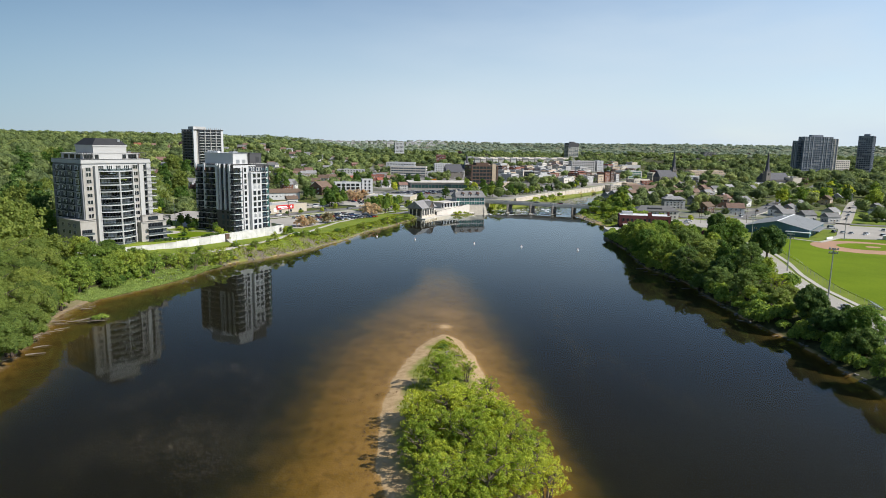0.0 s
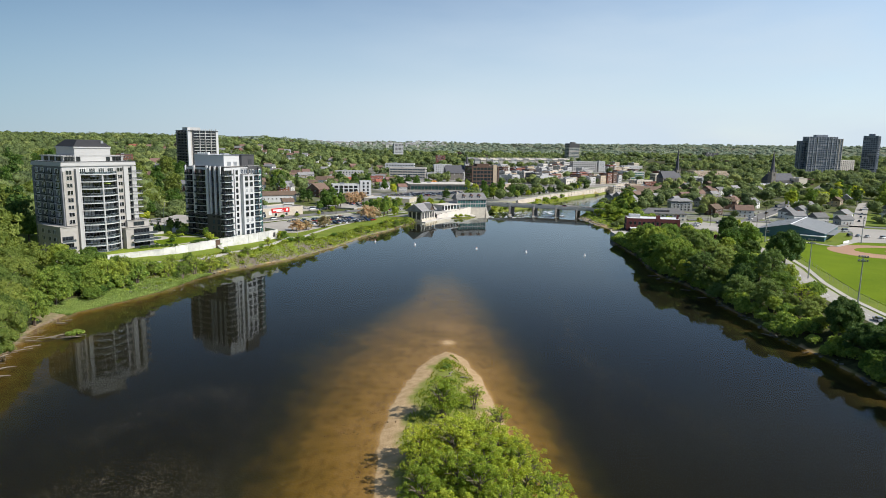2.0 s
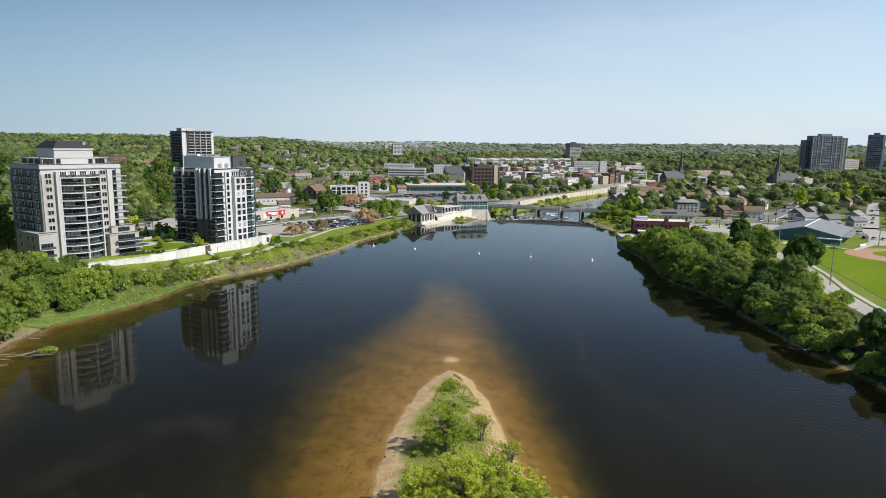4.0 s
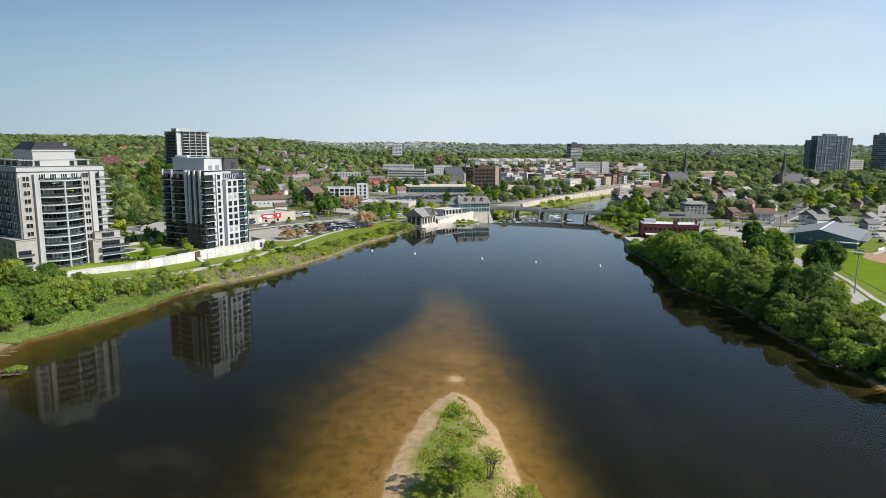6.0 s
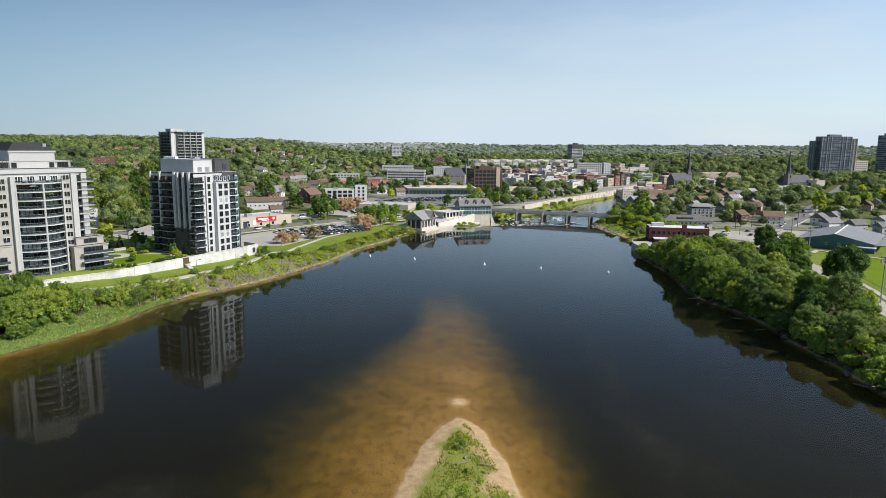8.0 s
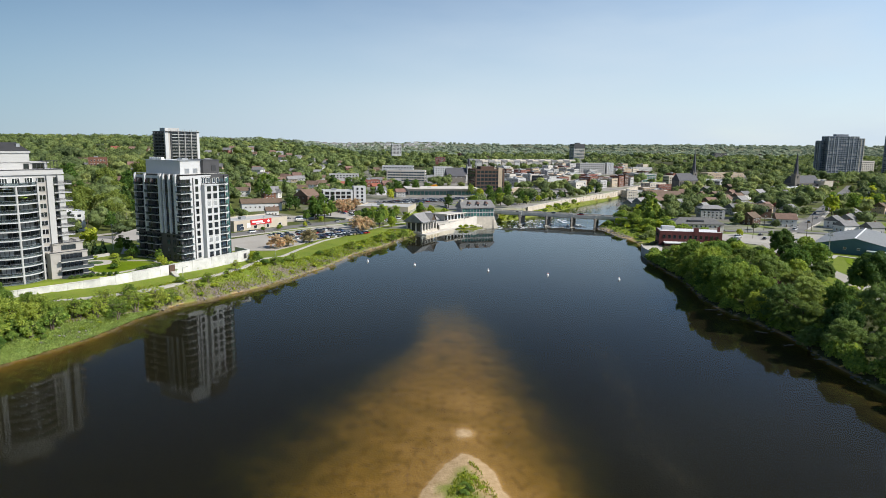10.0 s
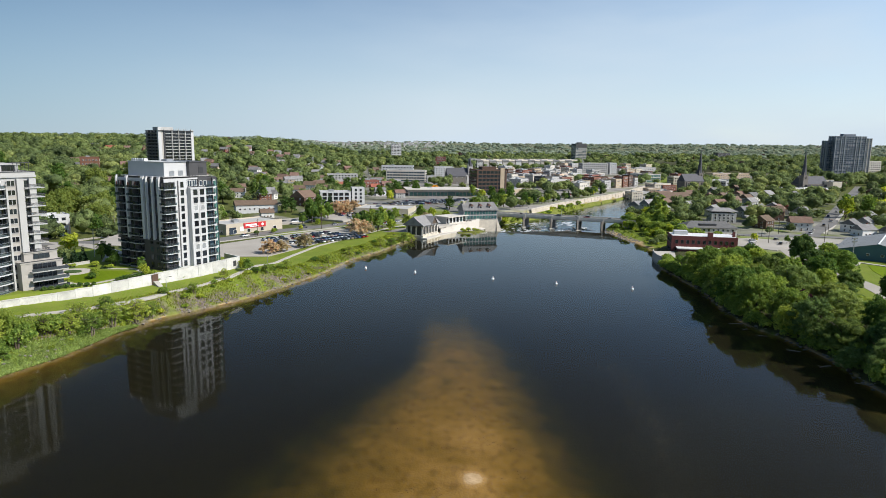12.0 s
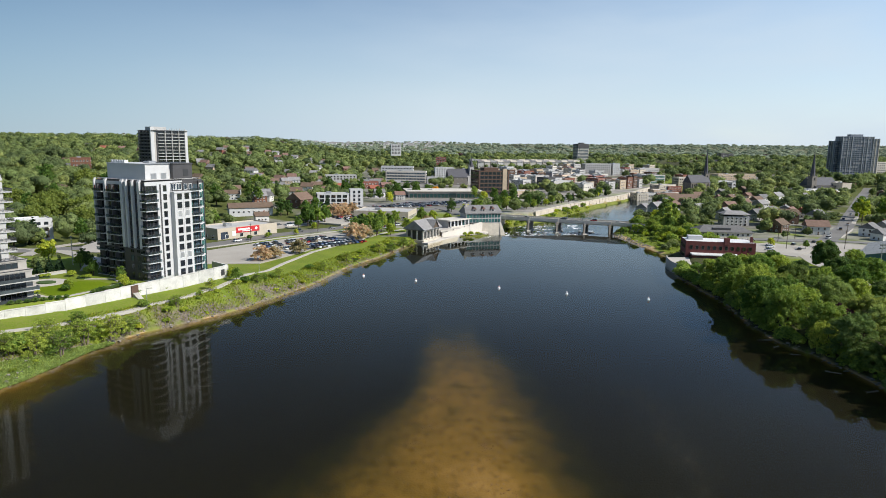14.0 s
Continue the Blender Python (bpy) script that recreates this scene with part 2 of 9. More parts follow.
M["leaf_dark"] = leaf_material("leaf_dark", (0.075, 0.135, 0.026), through_light=0.25)
M["leaf_willow"] = leaf_material("leaf_willow", (0.19, 0.25, 0.056), island=0.22)


def wood_material(name, tones):
    """Woods: each crown takes its own tone from dark to fresh green."""
    m = leaf_material(name, tones[1][1], island=0.16, rand=0.0, through_light=0.38)
    n, l = m.node_tree.nodes, m.node_tree.links
    tone = n.new("ShaderNodeAttribute")
    tone.attribute_name = "tone"
    sp = n.new("ShaderNodeSeparateColor")
    l.new(tone.outputs["Color"], sp.inputs[0])
    ramp = n.new("ShaderNodeValToRGB")
    for p, c in tones[1:-1]:
        ramp.color_ramp.elements.new(p)
    for e, (p, c) in zip(sorted(ramp.color_ramp.elements, key=lambda e: e.position), tones):
        e.color = (*c, 1)
    l.new(sp.outputs["Red"], ramp.inputs[0])
    first = [x for x in n if x.type == "HUE_SAT" and x.inputs["Color"].is_linked and x.inputs["Color"].links[0].from_node.type == "MIX"][0]
    # leafy grain and relief on the crowns
    geo = n.new("ShaderNodeNewGeometry")
    grain, tuft = n.new("ShaderNodeTexNoise"), n.new("ShaderNodeTexNoise")
    grain.inputs["Scale"].default_value, grain.inputs["Detail"].default_value = 1.7, 5
    tuft.inputs["Scale"].default_value, tuft.inputs["Detail"].default_value = 0.38, 3
    both_ = n.new("ShaderNodeMath")
    both_.operation = "ADD"
    for t in (grain, tuft):
        l.new(geo.outputs["Position"], t.inputs["Vector"])
    l.new(grain.outputs["Fac"], both_.inputs[0])
    l.new(tuft.outputs["Fac"], both_.inputs[1])
    amount = n.new("ShaderNodeMapRange")
    amount.inputs["From Min"].default_value, amount.inputs["From Max"].default_value = 0.72, 1.28
    amount.inputs["To Min"].default_value, amount.inputs["To Max"].default_value = 0.58, 1.42
    l.new(both_.outputs[0], amount.inputs["Value"])
    shade = n.new("ShaderNodeHueSaturation")
    l.new(amount.outputs[0], shade.inputs["Value"])
    l.new(ramp.outputs[0], shade.inputs["Color"])
    l.new(shade.outputs[0], first.inputs["Color"])
    fine = n.new("ShaderNodeTexNoise")
    fine.inputs["Scale"].default_value, fine.inputs["Detail"].default_value = 1.3, 7
    l.new(geo.outputs["Position"], fine.inputs["Vector"])
    bp = n.new("ShaderNodeBump")
    bp.inputs["Strength"].default_value, bp.inputs["Distance"].default_value = 0.9, 1.2
    l.new(fine.outputs["Fac"], bp.inputs["Height"])
    l.new(bp.outputs["Normal"], n["Principled BSDF"].inputs["Normal"])
    return m


M["leaf_feather"] = leaf_material("leaf_feather", (0.215, 0.295, 0.085), island=0.22, rand=0.3)
M["leaf_far"] = wood_material("leaf_far", ((0.0, (0.11, 0.15, 0.06)), (0.35, (0.168, 0.22, 0.08)), (0.7, (0.22, 0.28, 0.092)), (0.97, (0.30, 0.345, 0.115)), (1.0, (0.10, 0.06, 0.055))))
# paler, greyer leaf tones: distance haze put into the colour
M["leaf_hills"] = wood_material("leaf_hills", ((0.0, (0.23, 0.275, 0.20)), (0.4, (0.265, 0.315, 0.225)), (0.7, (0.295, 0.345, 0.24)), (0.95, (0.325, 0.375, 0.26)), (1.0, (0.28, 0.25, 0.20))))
M["leaf_conifer"] = leaf_material("leaf_conifer", (0.022, 0.05, 0.016), through_light=0.15)
M["leaf_blossom"] = leaf_material("leaf_blossom", (0.52, 0.43, 0.25), island=0.3)
M["hedge"] = material("hedge", (0.045, 0.085, 0.018), 0.9, 0.35, 0.8, 9, 0.6, coords="Position")
M["leaf_yellow"] = leaf_material("leaf_yellow", (0.62, 0.40, 0.02), island=0.2)
M["leaf_purple"] = leaf_material("leaf_purple", (0.055, 0.022, 0.024), island=0.3)
M["tuft"] = leaf_material("tuft", (0.20, 0.255, 0.035), island=0.35)
M["wet_stone"] = material("wet_stone", (0.05, 0.048, 0.04), 0.25, 0.3, 0.6, 10, 0.4)
M["reed"] = leaf_material("reed", (0.47, 0.56, 0.18), island=0.35)


def paint_material(name):
    """Car paint: one of several common colours by each car's own random number."""
    m = material(name, (0.5, 0.5, 0.5), 0.25, 0.03, 0.5, 4, spec=0.6)
    n, l = m.node_tree.nodes, m.node_tree.links
    b = n["Principled BSDF"]
    ramp = n.new("ShaderNodeValToRGB")
    ramp.color_ramp.interpolation = "CONSTANT"
    cols = ((0.0, (0.02, 0.02, 0.022)), (0.20, (0.74, 0.74, 0.74)), (0.50, (0.36, 0.37, 0.38)), (0.62, (0.10, 0.105, 0.11)), (0.76, (0.03, 0.06, 0.16)), (0.86, (0.30, 0.02, 0.02)), (0.94, (0.25, 0.2, 0.13)))
    el = ramp.color_ramp.elements
    while len(el) < len(cols):
        el.new(1.0)
    for e, (p, c) in zip(el, cols):
        e.position, e.color = p, (*c, 1)
    l.new(n.new("ShaderNodeObjectInfo").outputs["Random"], ramp.inputs[0])
    l.new(ramp.outputs[0], b.inputs["Base Color"])
    b.inputs["Coat Weight"].default_value = 0.5
    return m


M["car_paint"] = paint_material("car_paint")


def water_material(name, ripple, tint=(0.93, 0.88, 0.76)):
    m = bpy.data.materials.new(name)
    m.use_nodes = True
    n, l = m.node_tree.nodes, m.node_tree.links
    n.remove(n["Principled BSDF"])
    geo = n.new("ShaderNodeNewGeometry")
    w1, w2 = n.new("ShaderNodeTexNoise"), n.new("ShaderNodeTexNoise")
    w1.inputs["Scale"].default_value, w1.inputs["Detail"].default_value = 0.9, 3
    w2.inputs["Scale"].default_value, w2.inputs["Detail"].default_value = 0.05, 2
    l.new(geo.outputs["Position"], w1.inputs["Vector"])
    l.new(geo.outputs["Position"], w2.inputs["Vector"])
    mul = n.new("ShaderNodeMath")
    mul.operation = "MULTIPLY"
    l.new(w1.outputs["Fac"], mul.inputs[0])
    l.new(w2.outputs["Fac"], mul.inputs[1])
    bp = n.new("ShaderNodeBump")
    bp.inputs["Strength"].default_value, bp.inputs["Distance"].default_value = 1.0, ripple
    l.new(mul.outputs[0], bp.inputs["Height"])
    lw = n.new("ShaderNodeLayerWeight")
    lw.inputs["Blend"].default_value = 0.5
    pw = n.new("ShaderNodeMath")
    pw.operation, pw.inputs[1].default_value = "POWER", 7.2
    l.new(lw.outputs["Facing"], pw.inputs[0])
    fr = n.new("ShaderNodeMath")
    fr.operation, fr.inputs[1].default_value, fr.inputs[2].default_value = "MULTIPLY_ADD", 1.12, 0.004
    l.new(pw.outputs[0], fr.inputs[0])
    tr, gl, mx = n.new("ShaderNodeBsdfTransparent"), n.new("ShaderNodeBsdfGlossy"), n.new("ShaderNodeMixShader")
    tr.inputs["Color"].default_value = (*tint, 1)
    gl.inputs["Roughness"].default_value = 0.015
    gl.inputs["Color"].default_value = (0.84, 0.92, 0.97, 1)
    l.new(bp.outputs["Normal"], gl.inputs["Normal"])
    l.new(fr.outputs[0], mx.inputs[0])
    l.new(tr.outputs[0], mx.inputs[1])
    l.new(gl.outputs[0], mx.inputs[2])
    l.new(mx.outputs[0], n["Material Output"].inputs["Surface"])
    return m


M["water"] = water_material("water", 0.009)
M["rapids"] = water_material("rapids", 0.12, (0.5, 0.5, 0.4))


# ---- mesh helpers ----
class Geo:
    """Collects faces of a mesh, with a material slot for each."""

    def __init__(self):
        self.v, self.f, self.m = [], [], []

    def face(self, pts, m=0):
        k = len(self.v)
        self.v += [tuple(p) for p in pts]
        self.f.append(tuple(range(k, k + len(pts))))
        self.m.append(m)

    def box(self, x0, x1, y0, y1, z0, z1, m=0):
        k = len(self.v)
        self.v += [(x0, y0, z0), (x1, y0, z0), (x1, y1, z0), (x0, y1, z0), (x0, y0, z1), (x1, y0, z1), (x1, y1, z1), (x0, y1, z1)]
        for q in ((0, 3, 2, 1), (4, 5, 6, 7), (0, 1, 5, 4), (1, 2, 6, 5), (2, 3, 7, 6), (3, 0, 4, 7)):
            self.f.append(tuple(k + i for i in q))
            self.m.append(m)
        return self

    def prism(self, poly, z0, z1, m=0, top=None):
        """An upright prism over a polygon; top: the polygon's points at z1 where it tapers."""
        top = top or poly
        k, n = len(self.v), len(poly)
        self.v += [(x, y, z0) for x, y in poly] + [(x, y, z1) for x, y in top]
        self.f += [tuple(k + n + i for i in range(n)), tuple(k + n - 1 - i for i in range(n))]
        self.m += [m, m]
        for i in range(n):
            j = (i + 1) % n
            self.f.append((k + i, k + j, k + n + j, k + n + i))
            self.m.append(m)
        return self

    def tube(self, pts, radii, sides=6, m=0):
        rings = []
        for i, (p, r) in enumerate(zip(pts, radii)):
            p = Vector(p)
            a = Vector(pts[min(i + 1, len(pts) - 1)]) - Vector(pts[max(i - 1, 0)])
            q = a.to_track_quat("Z", "Y")
            k = len(self.v)
            for s in range(sides):
                t = 2 * math.pi * s / sides
                self.v.append(tuple(p + q @ Vector((r * math.cos(t), r * math.sin(t), 0))))
            rings.append(k)
        for a, b in zip(rings, rings[1:]):
            for s in range(sides):
                t = (s + 1) % sides
                self.f.append((a + s, a + t, b + t, b + s))
                self.m.append(m)
        self.f.append(tuple(rings[-1] + s for s in range(sides)))
        self.m.append(m)
        self.f.append(tuple(rings[0] + sides - 1 - s for s in range(sides)))
        self.m.append(m)
        return self

    def gable(self, x0, x1, y0, y1, z0, h, over=0.4, thick=0.25, m=0, hip=0.0):
        """A roof with its ridge along x; hip: how far the ridge draws in at the ends."""
        ym = (y0 + y1) / 2
        X0, X1, Y0, Y1 = x0 - over, x1 + over, y0 - over, y1 + over
        zb = z0 - thick
        a = [(X0, Y0, z0), (X1, Y0, z0), (X1, Y1, z0), (X0, Y1, z0)]
        r0, r1 = (X0 + hip, ym, z0 + h), (X1 - hip, ym, z0 + h)
        self.face([a[0], a[1], r1, r0], m)
        self.face([a[2], a[3], r0, r1], m)
        self.face([a[1], a[2], r1], m)
        self.face([a[3], a[0], r0], m)
        b = [(x, y, zb) for x, y, z in a]
        self.face(b[::-1], m)
        for i in range(4):
            j = (i + 1) % 4
            self.face([b[i], b[j], a[j], a[i]], m)
        return self

    def mesh(self, name, mats):
        me = bpy.data.meshes.new(name)
        me.from_pydata(self.v, [], self.f)
        for m in mats:
            me.materials.append(m)
        if len(mats) > 1:
            me.polygons.foreach_set("material_index", np.array(self.m, dtype=np.int32))
        me.update()
        return me


def part(name, geo, mats, parent=None, label="", at=None):
    """Links a mesh as one part under a thing."""
    me = geo if isinstance(geo, bpy.types.Mesh) else geo.mesh(name, mats if isinstance(mats, (list, tuple)) else [mats])
    ob = new(name, me)
    if parent:
        ob.parent = parent
    if at is not None:
        ob.matrix_basis = at
    if label:
        ob["label"] = label
    return ob


def thing(name, label, category, m=None, group="", kind=""):
    ob = new(name)
    ob.empty_display_size = 0.5
    if m is not None:
        ob.matrix_basis = m
    return tagged(ob, label, category, group, kind)


def quads_mesh(name, pts, mat):
    """A mesh of separate small faces from an array (n, corners, 3)."""
    n, c = pts.shape[:2]
    me = bpy.data.meshes.new(name)
    me.vertices.add(n * c)
    me.vertices.foreach_set("co", np.ascontiguousarray(pts, dtype=np.float32).ravel())
    me.loops.add(n * c)
    me.loops.foreach_set("vertex_index", np.arange(n * c, dtype=np.int32))
    me.polygons.add(n)
    me.polygons.foreach_set("loop_start", np.arange(0, n * c, c, dtype=np.int32))
    me.polygons.foreach_set("loop_total", np.full(n, c, dtype=np.int32))
    me.materials.append(mat)
    me.update()
    me.validate()
    return me


# ---- the lie of the land ----
def lerp(v, table):
    a = np.array(table, dtype=float)
    return np.interp(v, a[:, 0], a[:, 1])


def smooth(v, a, b):
    t = np.clip((np.asarray(v, dtype=float) - a) / (b - a), 0, 1)
    return t * t * (3 - 2 * t)


LEFT_SHORE = [(-500, -95), (60, -101), (114, -104), (137, -109), (165, -114), (181, -113), (197, -104), (215, -96), (237, -91), (255, -82.5), (268, -70.5), (284, -60.5), (302, -51.5), (325, -41), (362, -30.5), (391, -16), (440, 1), (459.5, 12.5), (476, 28), (489, 42), (500, 58), (547, 63), (575, 99), (640, 140), (768, 235), (909, 319), (1100, 420), (1500, 560)]
RIGHT_SHORE = [(-500, 104), (91, 108.5), (130, 112.5), (154, 110), (189, 111.5), (208, 114.5), (232, 112), (246, 108.5), (262, 110), (289, 115.5), (315, 117.5), (340, 118.5), (360, 125), (388, 133), (405, 135), (440, 133.5), (470, 131.5), (489, 136), (520, 152), (560, 172), (640, 214), (768, 300), (909, 385), (1100, 480), (1500, 610)]
ISLAND_L = [(-140, 4), (-100, -3), (50, -5), (60, -7), (73, -7.7), (90, -7.1), (107, -5), (117, -2.3), (129, 1.2), (136, 4.6), (140.5, 8.4)]
ISLAND_R = [(-140, 6), (-100, 14), (60, 18.6), (86, 18.1), (98, 17.2), (109, 16.6), (121, 15.4), (128, 14.1), (134, 12.6), (138, 10.6), (140.5, 8.6)]
SHOAL_L = [(-200, -20), (50, -25), (93, -24), (125, -21.5), (150, -18.5), (165, -16), (182, -11.5), (200, -5), (220, 2), (240, 9), (275, 16)]
SHOAL_R = [(-200, 25), (50, 28), (100, 27), (124, 26), (160, 25.5), (200, 25.5), (235, 26), (275, 24)]
WALL_LINE = [(-140, 222.5), (-127.2, 234.9), (-120.8, 241.6), (-113.2, 248.3), (-105.6, 255.3), (-98.4, 265.2), (-92.4, 273.0), (-82, 287.6), (-71.5, 306.2)]


def wave(x, y, s, seed=0.0):
    """A cheap smooth unevenness between -1 and 1."""
    return (np.sin(x / s + seed) * np.cos(y / s * 1.13 - seed * 1.7) + 0.5 * np.sin(x / s * 2.3 + y / s * 1.9 + seed * 3)) / 1.5


def height(x, y):
    x, y = np.asarray(x, dtype=float), np.asarray(y, dtype=float)
    xl, xr = lerp(y, LEFT_SHORE), lerp(y, RIGHT_SHORE)
    low = -2.6 * smooth(y, 470, 496)
    dl, dr = (xl - x) * 0.76, (x - xr) * 0.9
    dl = dl + 0.7 * wave(x, y, 5.5, 1.0)
    dr = dr + 1.0 * wave(x, y, 6.5, 2.0)
    # left bank: grassy slope, path, lawn, terrace behind the long wall
    r = np.hypot(x, y + 40)
    inland = smooth(-x, 100, 125)
    terrace = 10.2 - 7.0 * smooth((y - 307 - 14 * inland) / (27 + 80 * inland), 0, 1) + 3.2 * smooth(y, 500, 580)
    bank = np.interp(dl, [0, 1.2, 8.5, 12, 17, 22, 28], [0.0, 0.5, 5.4, 6.1, 6.8, 7.2, 7.4])
    flat = np.interp(dl, [0, 1.2, 9, 14, 20], [0.0, 0.5, 2.2, 2.9, 3.2])
    bank = bank + (flat - bank) * smooth(y, 304, 340)
    low_bank = np.interp(dl, [0, 3, 10, 30, 60], [0.0, 0.5, 2.0, 6.0, 9.0])
    bank = low_bank + (bank - low_bank) * smooth(y, 194, 218)
    bank = np.where(y > 432, np.minimum(3.2, np.maximum(0.6, dl * 1.2)), bank)
    bank = np.where(y > 530, np.interp(dl, [0, 1.5], [0.0, 5.0]), bank)
    wx = np.interp(y, [p[1] for p in WALL_LINE], [p[0] for p in WALL_LINE])
    behind = smooth(wx - x, 0.6, 2.4) * smooth(y, 222, 226) * (1 - smooth(y, 304.5, 307))
    left = bank + (terrace - bank) * np.maximum(behind, smooth(dl, 34, 42))
    az = x / np.maximum(y + 40, 1)
    hill = 22 * smooth(r, 430, 1250) * smooth(-az, 0.04, 0.26) + 8 * smooth(-x, 150, 330) * smooth(r, 150, 420)
    left = left + hill * smooth(dl, 30, 60)
    # right bank
    plain = 4.0 + 2.2 * smooth(y, 410, 520)
    right = np.interp(dr, [0, 1.0, 6, 10], [0.0, 0.35, 2.6, 4.0]) * plain / 4.0
    right = np.where((y > 395) & (y < 500), np.interp(dr, [0, 2, 12, 26], [0.0, 0.5, 1.6, 1.0]) + (plain - 1.0) * smooth(dr, 12, 26), right)
    land = np.where(dl > 0, left, right)
    # far valley sides and ridges
    land = land + 8 * smooth(r, 1000, 1350) + 16 * smooth(r, 1350, 2100) + np.interp(az, [-0.5, -0.3, -0.12, -0.05, 0.03, 0.15, 0.5], [4.0, 2.0, 8.0, 34.0, 36.0, 26.0, 36.0]) * smooth(r, 2200, 4200) + 4 * wave(x, y, 240, 0.4) * smooth(r, 900, 1800) + 7 * wave(x, y, 620, 2.2) * smooth(r, 1900, 3200)
    # river bed with shoals
    inside_l, inside_r = x - xl, xr - x
    edge = np.minimum(np.maximum(inside_l, 0) * 0.76, np.maximum(inside_r, 0))
    shelf = np.where(inside_l < inside_r, lerp(y, [(60, 13), (150, 15), (185, 14), (235, 7), (300, 2.5), (460, 2.5)]), lerp(y, [(100, 9), (180, 10), (240, 9), (330, 6), (400, 3)]))
    bed = -np.interp(edge / shelf, [0, 0.3, 1.0, 1.9, 9], [0.72, 0.98, 1.25, 2.6, 3.2])
    muddy = -np.interp(edge / shelf, [0, 0.12, 0.4, 0.9, 1.4, 2.6], [0.26, 0.62, 0.86, 1.08, 1.45, 3.2])
    bed = bed + (muddy - bed) * (inside_l < inside_r) * (1 - smooth(y, 205, 240))
    sl, sr = lerp(y, SHOAL_L), lerp(y, SHOAL_R)
    il, ir = lerp(y, ISLAND_L), lerp(y, ISLAND_R)
    mid = (il + ir) / 2
    mid = mid + ((sl + sr) / 2 - mid) * smooth(y, 141, 185)
    half_s = np.where(x < mid, mid - sl, sr - mid)
    half_i = np.where(x < mid, mid - il, ir - mid)
    u = np.abs(x - mid)
    past = np.maximum(0, y - 139)
    ss = np.clip((u - half_i) / np.maximum(half_s - half_i, 9.0), 0, 5)
    ss = np.maximum(ss, 0.34 * smooth(y, 139, 147))
    shoal = -np.interp(ss, [0, 0.12, 0.45, 0.8, 1.05, 1.45, 2.2, 3.0], [0.03, 0.19, 0.37, 0.60, 0.88, 1.22, 1.9, 2.7]) - past * 0.0042 - 1.7 * smooth(y, 212, 368) + 0.05 * wave(x, y, 2.6, 4.0) + 0.05 * wave(x, y, 6.0, 1.0)
    shoal = shoal + 0.44 * np.exp(-(((x - 9.2) / 3.5) ** 2 + ((y - 149.5) / 4.2) ** 2) * (1 + 0.45 * wave(x, y, 1.9, 2.1))) + 0.26 * np.exp(-(((x - 10.5) / 5.5) ** 2 + ((y - 166) / 7.0) ** 2))
    bed = np.maximum(bed, shoal)
    di = np.minimum(np.minimum(x - il, ir - x), (140.5 - y) * 0.7) + 0.35 * wave(x, y, 3.2, 0.5)
    isle = np.interp(di, [0, 0.8, 3.5, 9], [0.0, 0.22, 0.55, 1.0])
    bed = np.where((di > 0) & (y < 140.5), isle, bed)
    in_river = (inside_l > 0) & (inside_r > 0) & (y < 930)
    z = np.where(in_river & ~((dl > 0) | (dr > 0)), bed, land)
    z = np.where(~in_river & (dl <= 0) & (dr <= 0), np.where(y < 930, 0.02, 6.0), z)
    z = np.where(y > 476, np.where(in_river, np.minimum(z, -3.4), np.maximum(z, -2.0)), z)
    return z


def hgt(x, y):
    return float(height(x, y))


def axis(*runs):
    out = []
    for a, b, step in runs:
        out += list(np.arange(a, b, step))
    return np.array(out + [runs[-1][1]], dtype=float)


gx = axis((-4200, -1200, 120), (-1200, -420, 30), (-420, -170, 8), (-170, -40, 1.6), (-40, 45, 1.2), (45, 100, 2.5), (100, 160, 1.3), (160, 420, 8), (420, 1200, 30), (1200, 4200, 120))
gy = axis((-1500, -200, 130), (-200, 40, 8), (40, 190, 1.25), (190, 520, 1.9), (520, 660, 4), (660, 1300, 16), (1300, 4600, 75))
GX, GY = np.meshgrid(gx, gy)
GZ = height(GX, GY)
nx, ny = len(gx), len(gy)
ground_mesh = bpy.data.meshes.new("ground")
ground_mesh.vertices.add(nx * ny)
ground_mesh.vertices.foreach_set("co", np.stack([GX, GY, GZ], -1).astype(np.float32).ravel())
qi = (np.arange(ny - 1)[:, None] * nx + np.arange(nx - 1)[None, :]).ravel()
loops = np.stack([qi, qi + 1, qi + nx + 1, qi + nx], -1).astype(np.int32).ravel()
nq = len(qi)
ground_mesh.loops.add(nq * 4)
ground_mesh.loops.foreach_set("vertex_index", loops)
ground_mesh.polygons.add(nq)
ground_mesh.polygons.foreach_set("loop_start", np.arange(0, nq * 4, 4, dtype=np.int32))
ground_mesh.polygons.foreach_set("loop_total", np.full(nq, 4, dtype=np.int32))
ground_mesh.polygons.foreach_set("use_smooth", np.ones(nq, dtype=bool))
ground_mesh.update()
# cover: red where bare sand and silt lie, green where the bank is stony, blue where a wood's soil floor is darkened for
# its shade
dL = (lerp(GY, LEFT_SHORE) - GX) * 0.76
dR = GX - lerp(GY, RIGHT_SHORE)
diI = np.minimum(np.minimum(GX - lerp(GY, ISLAND_L), lerp(GY, ISLAND_R) - GX), (140.5 - GY) * 0.7)
patch = wave(GX, GY, 3.7, 1.3) + 0.6 * wave(GX, GY, 1.6, 2.7)
sand = np.where((GZ < 0.16) & (GY < 500), 1.0, 0.0)
sand = np.where((diI > -3) & (GY < 143), 1 - 0.85 * smooth(diI + 1.9 * patch - 1.2 * smooth(GX, 4, 14), 2.8, 5.0), sand)
sand = np.maximum(sand, 1.0 * ((GY > 141) & (GY < 262) & (dL < -3) & (dR < -3)))
sand = np.maximum(sand, 0.35 * (1 - smooth(dL, 0.3, 1.0)) * (dL > 0) * (dL < 3))
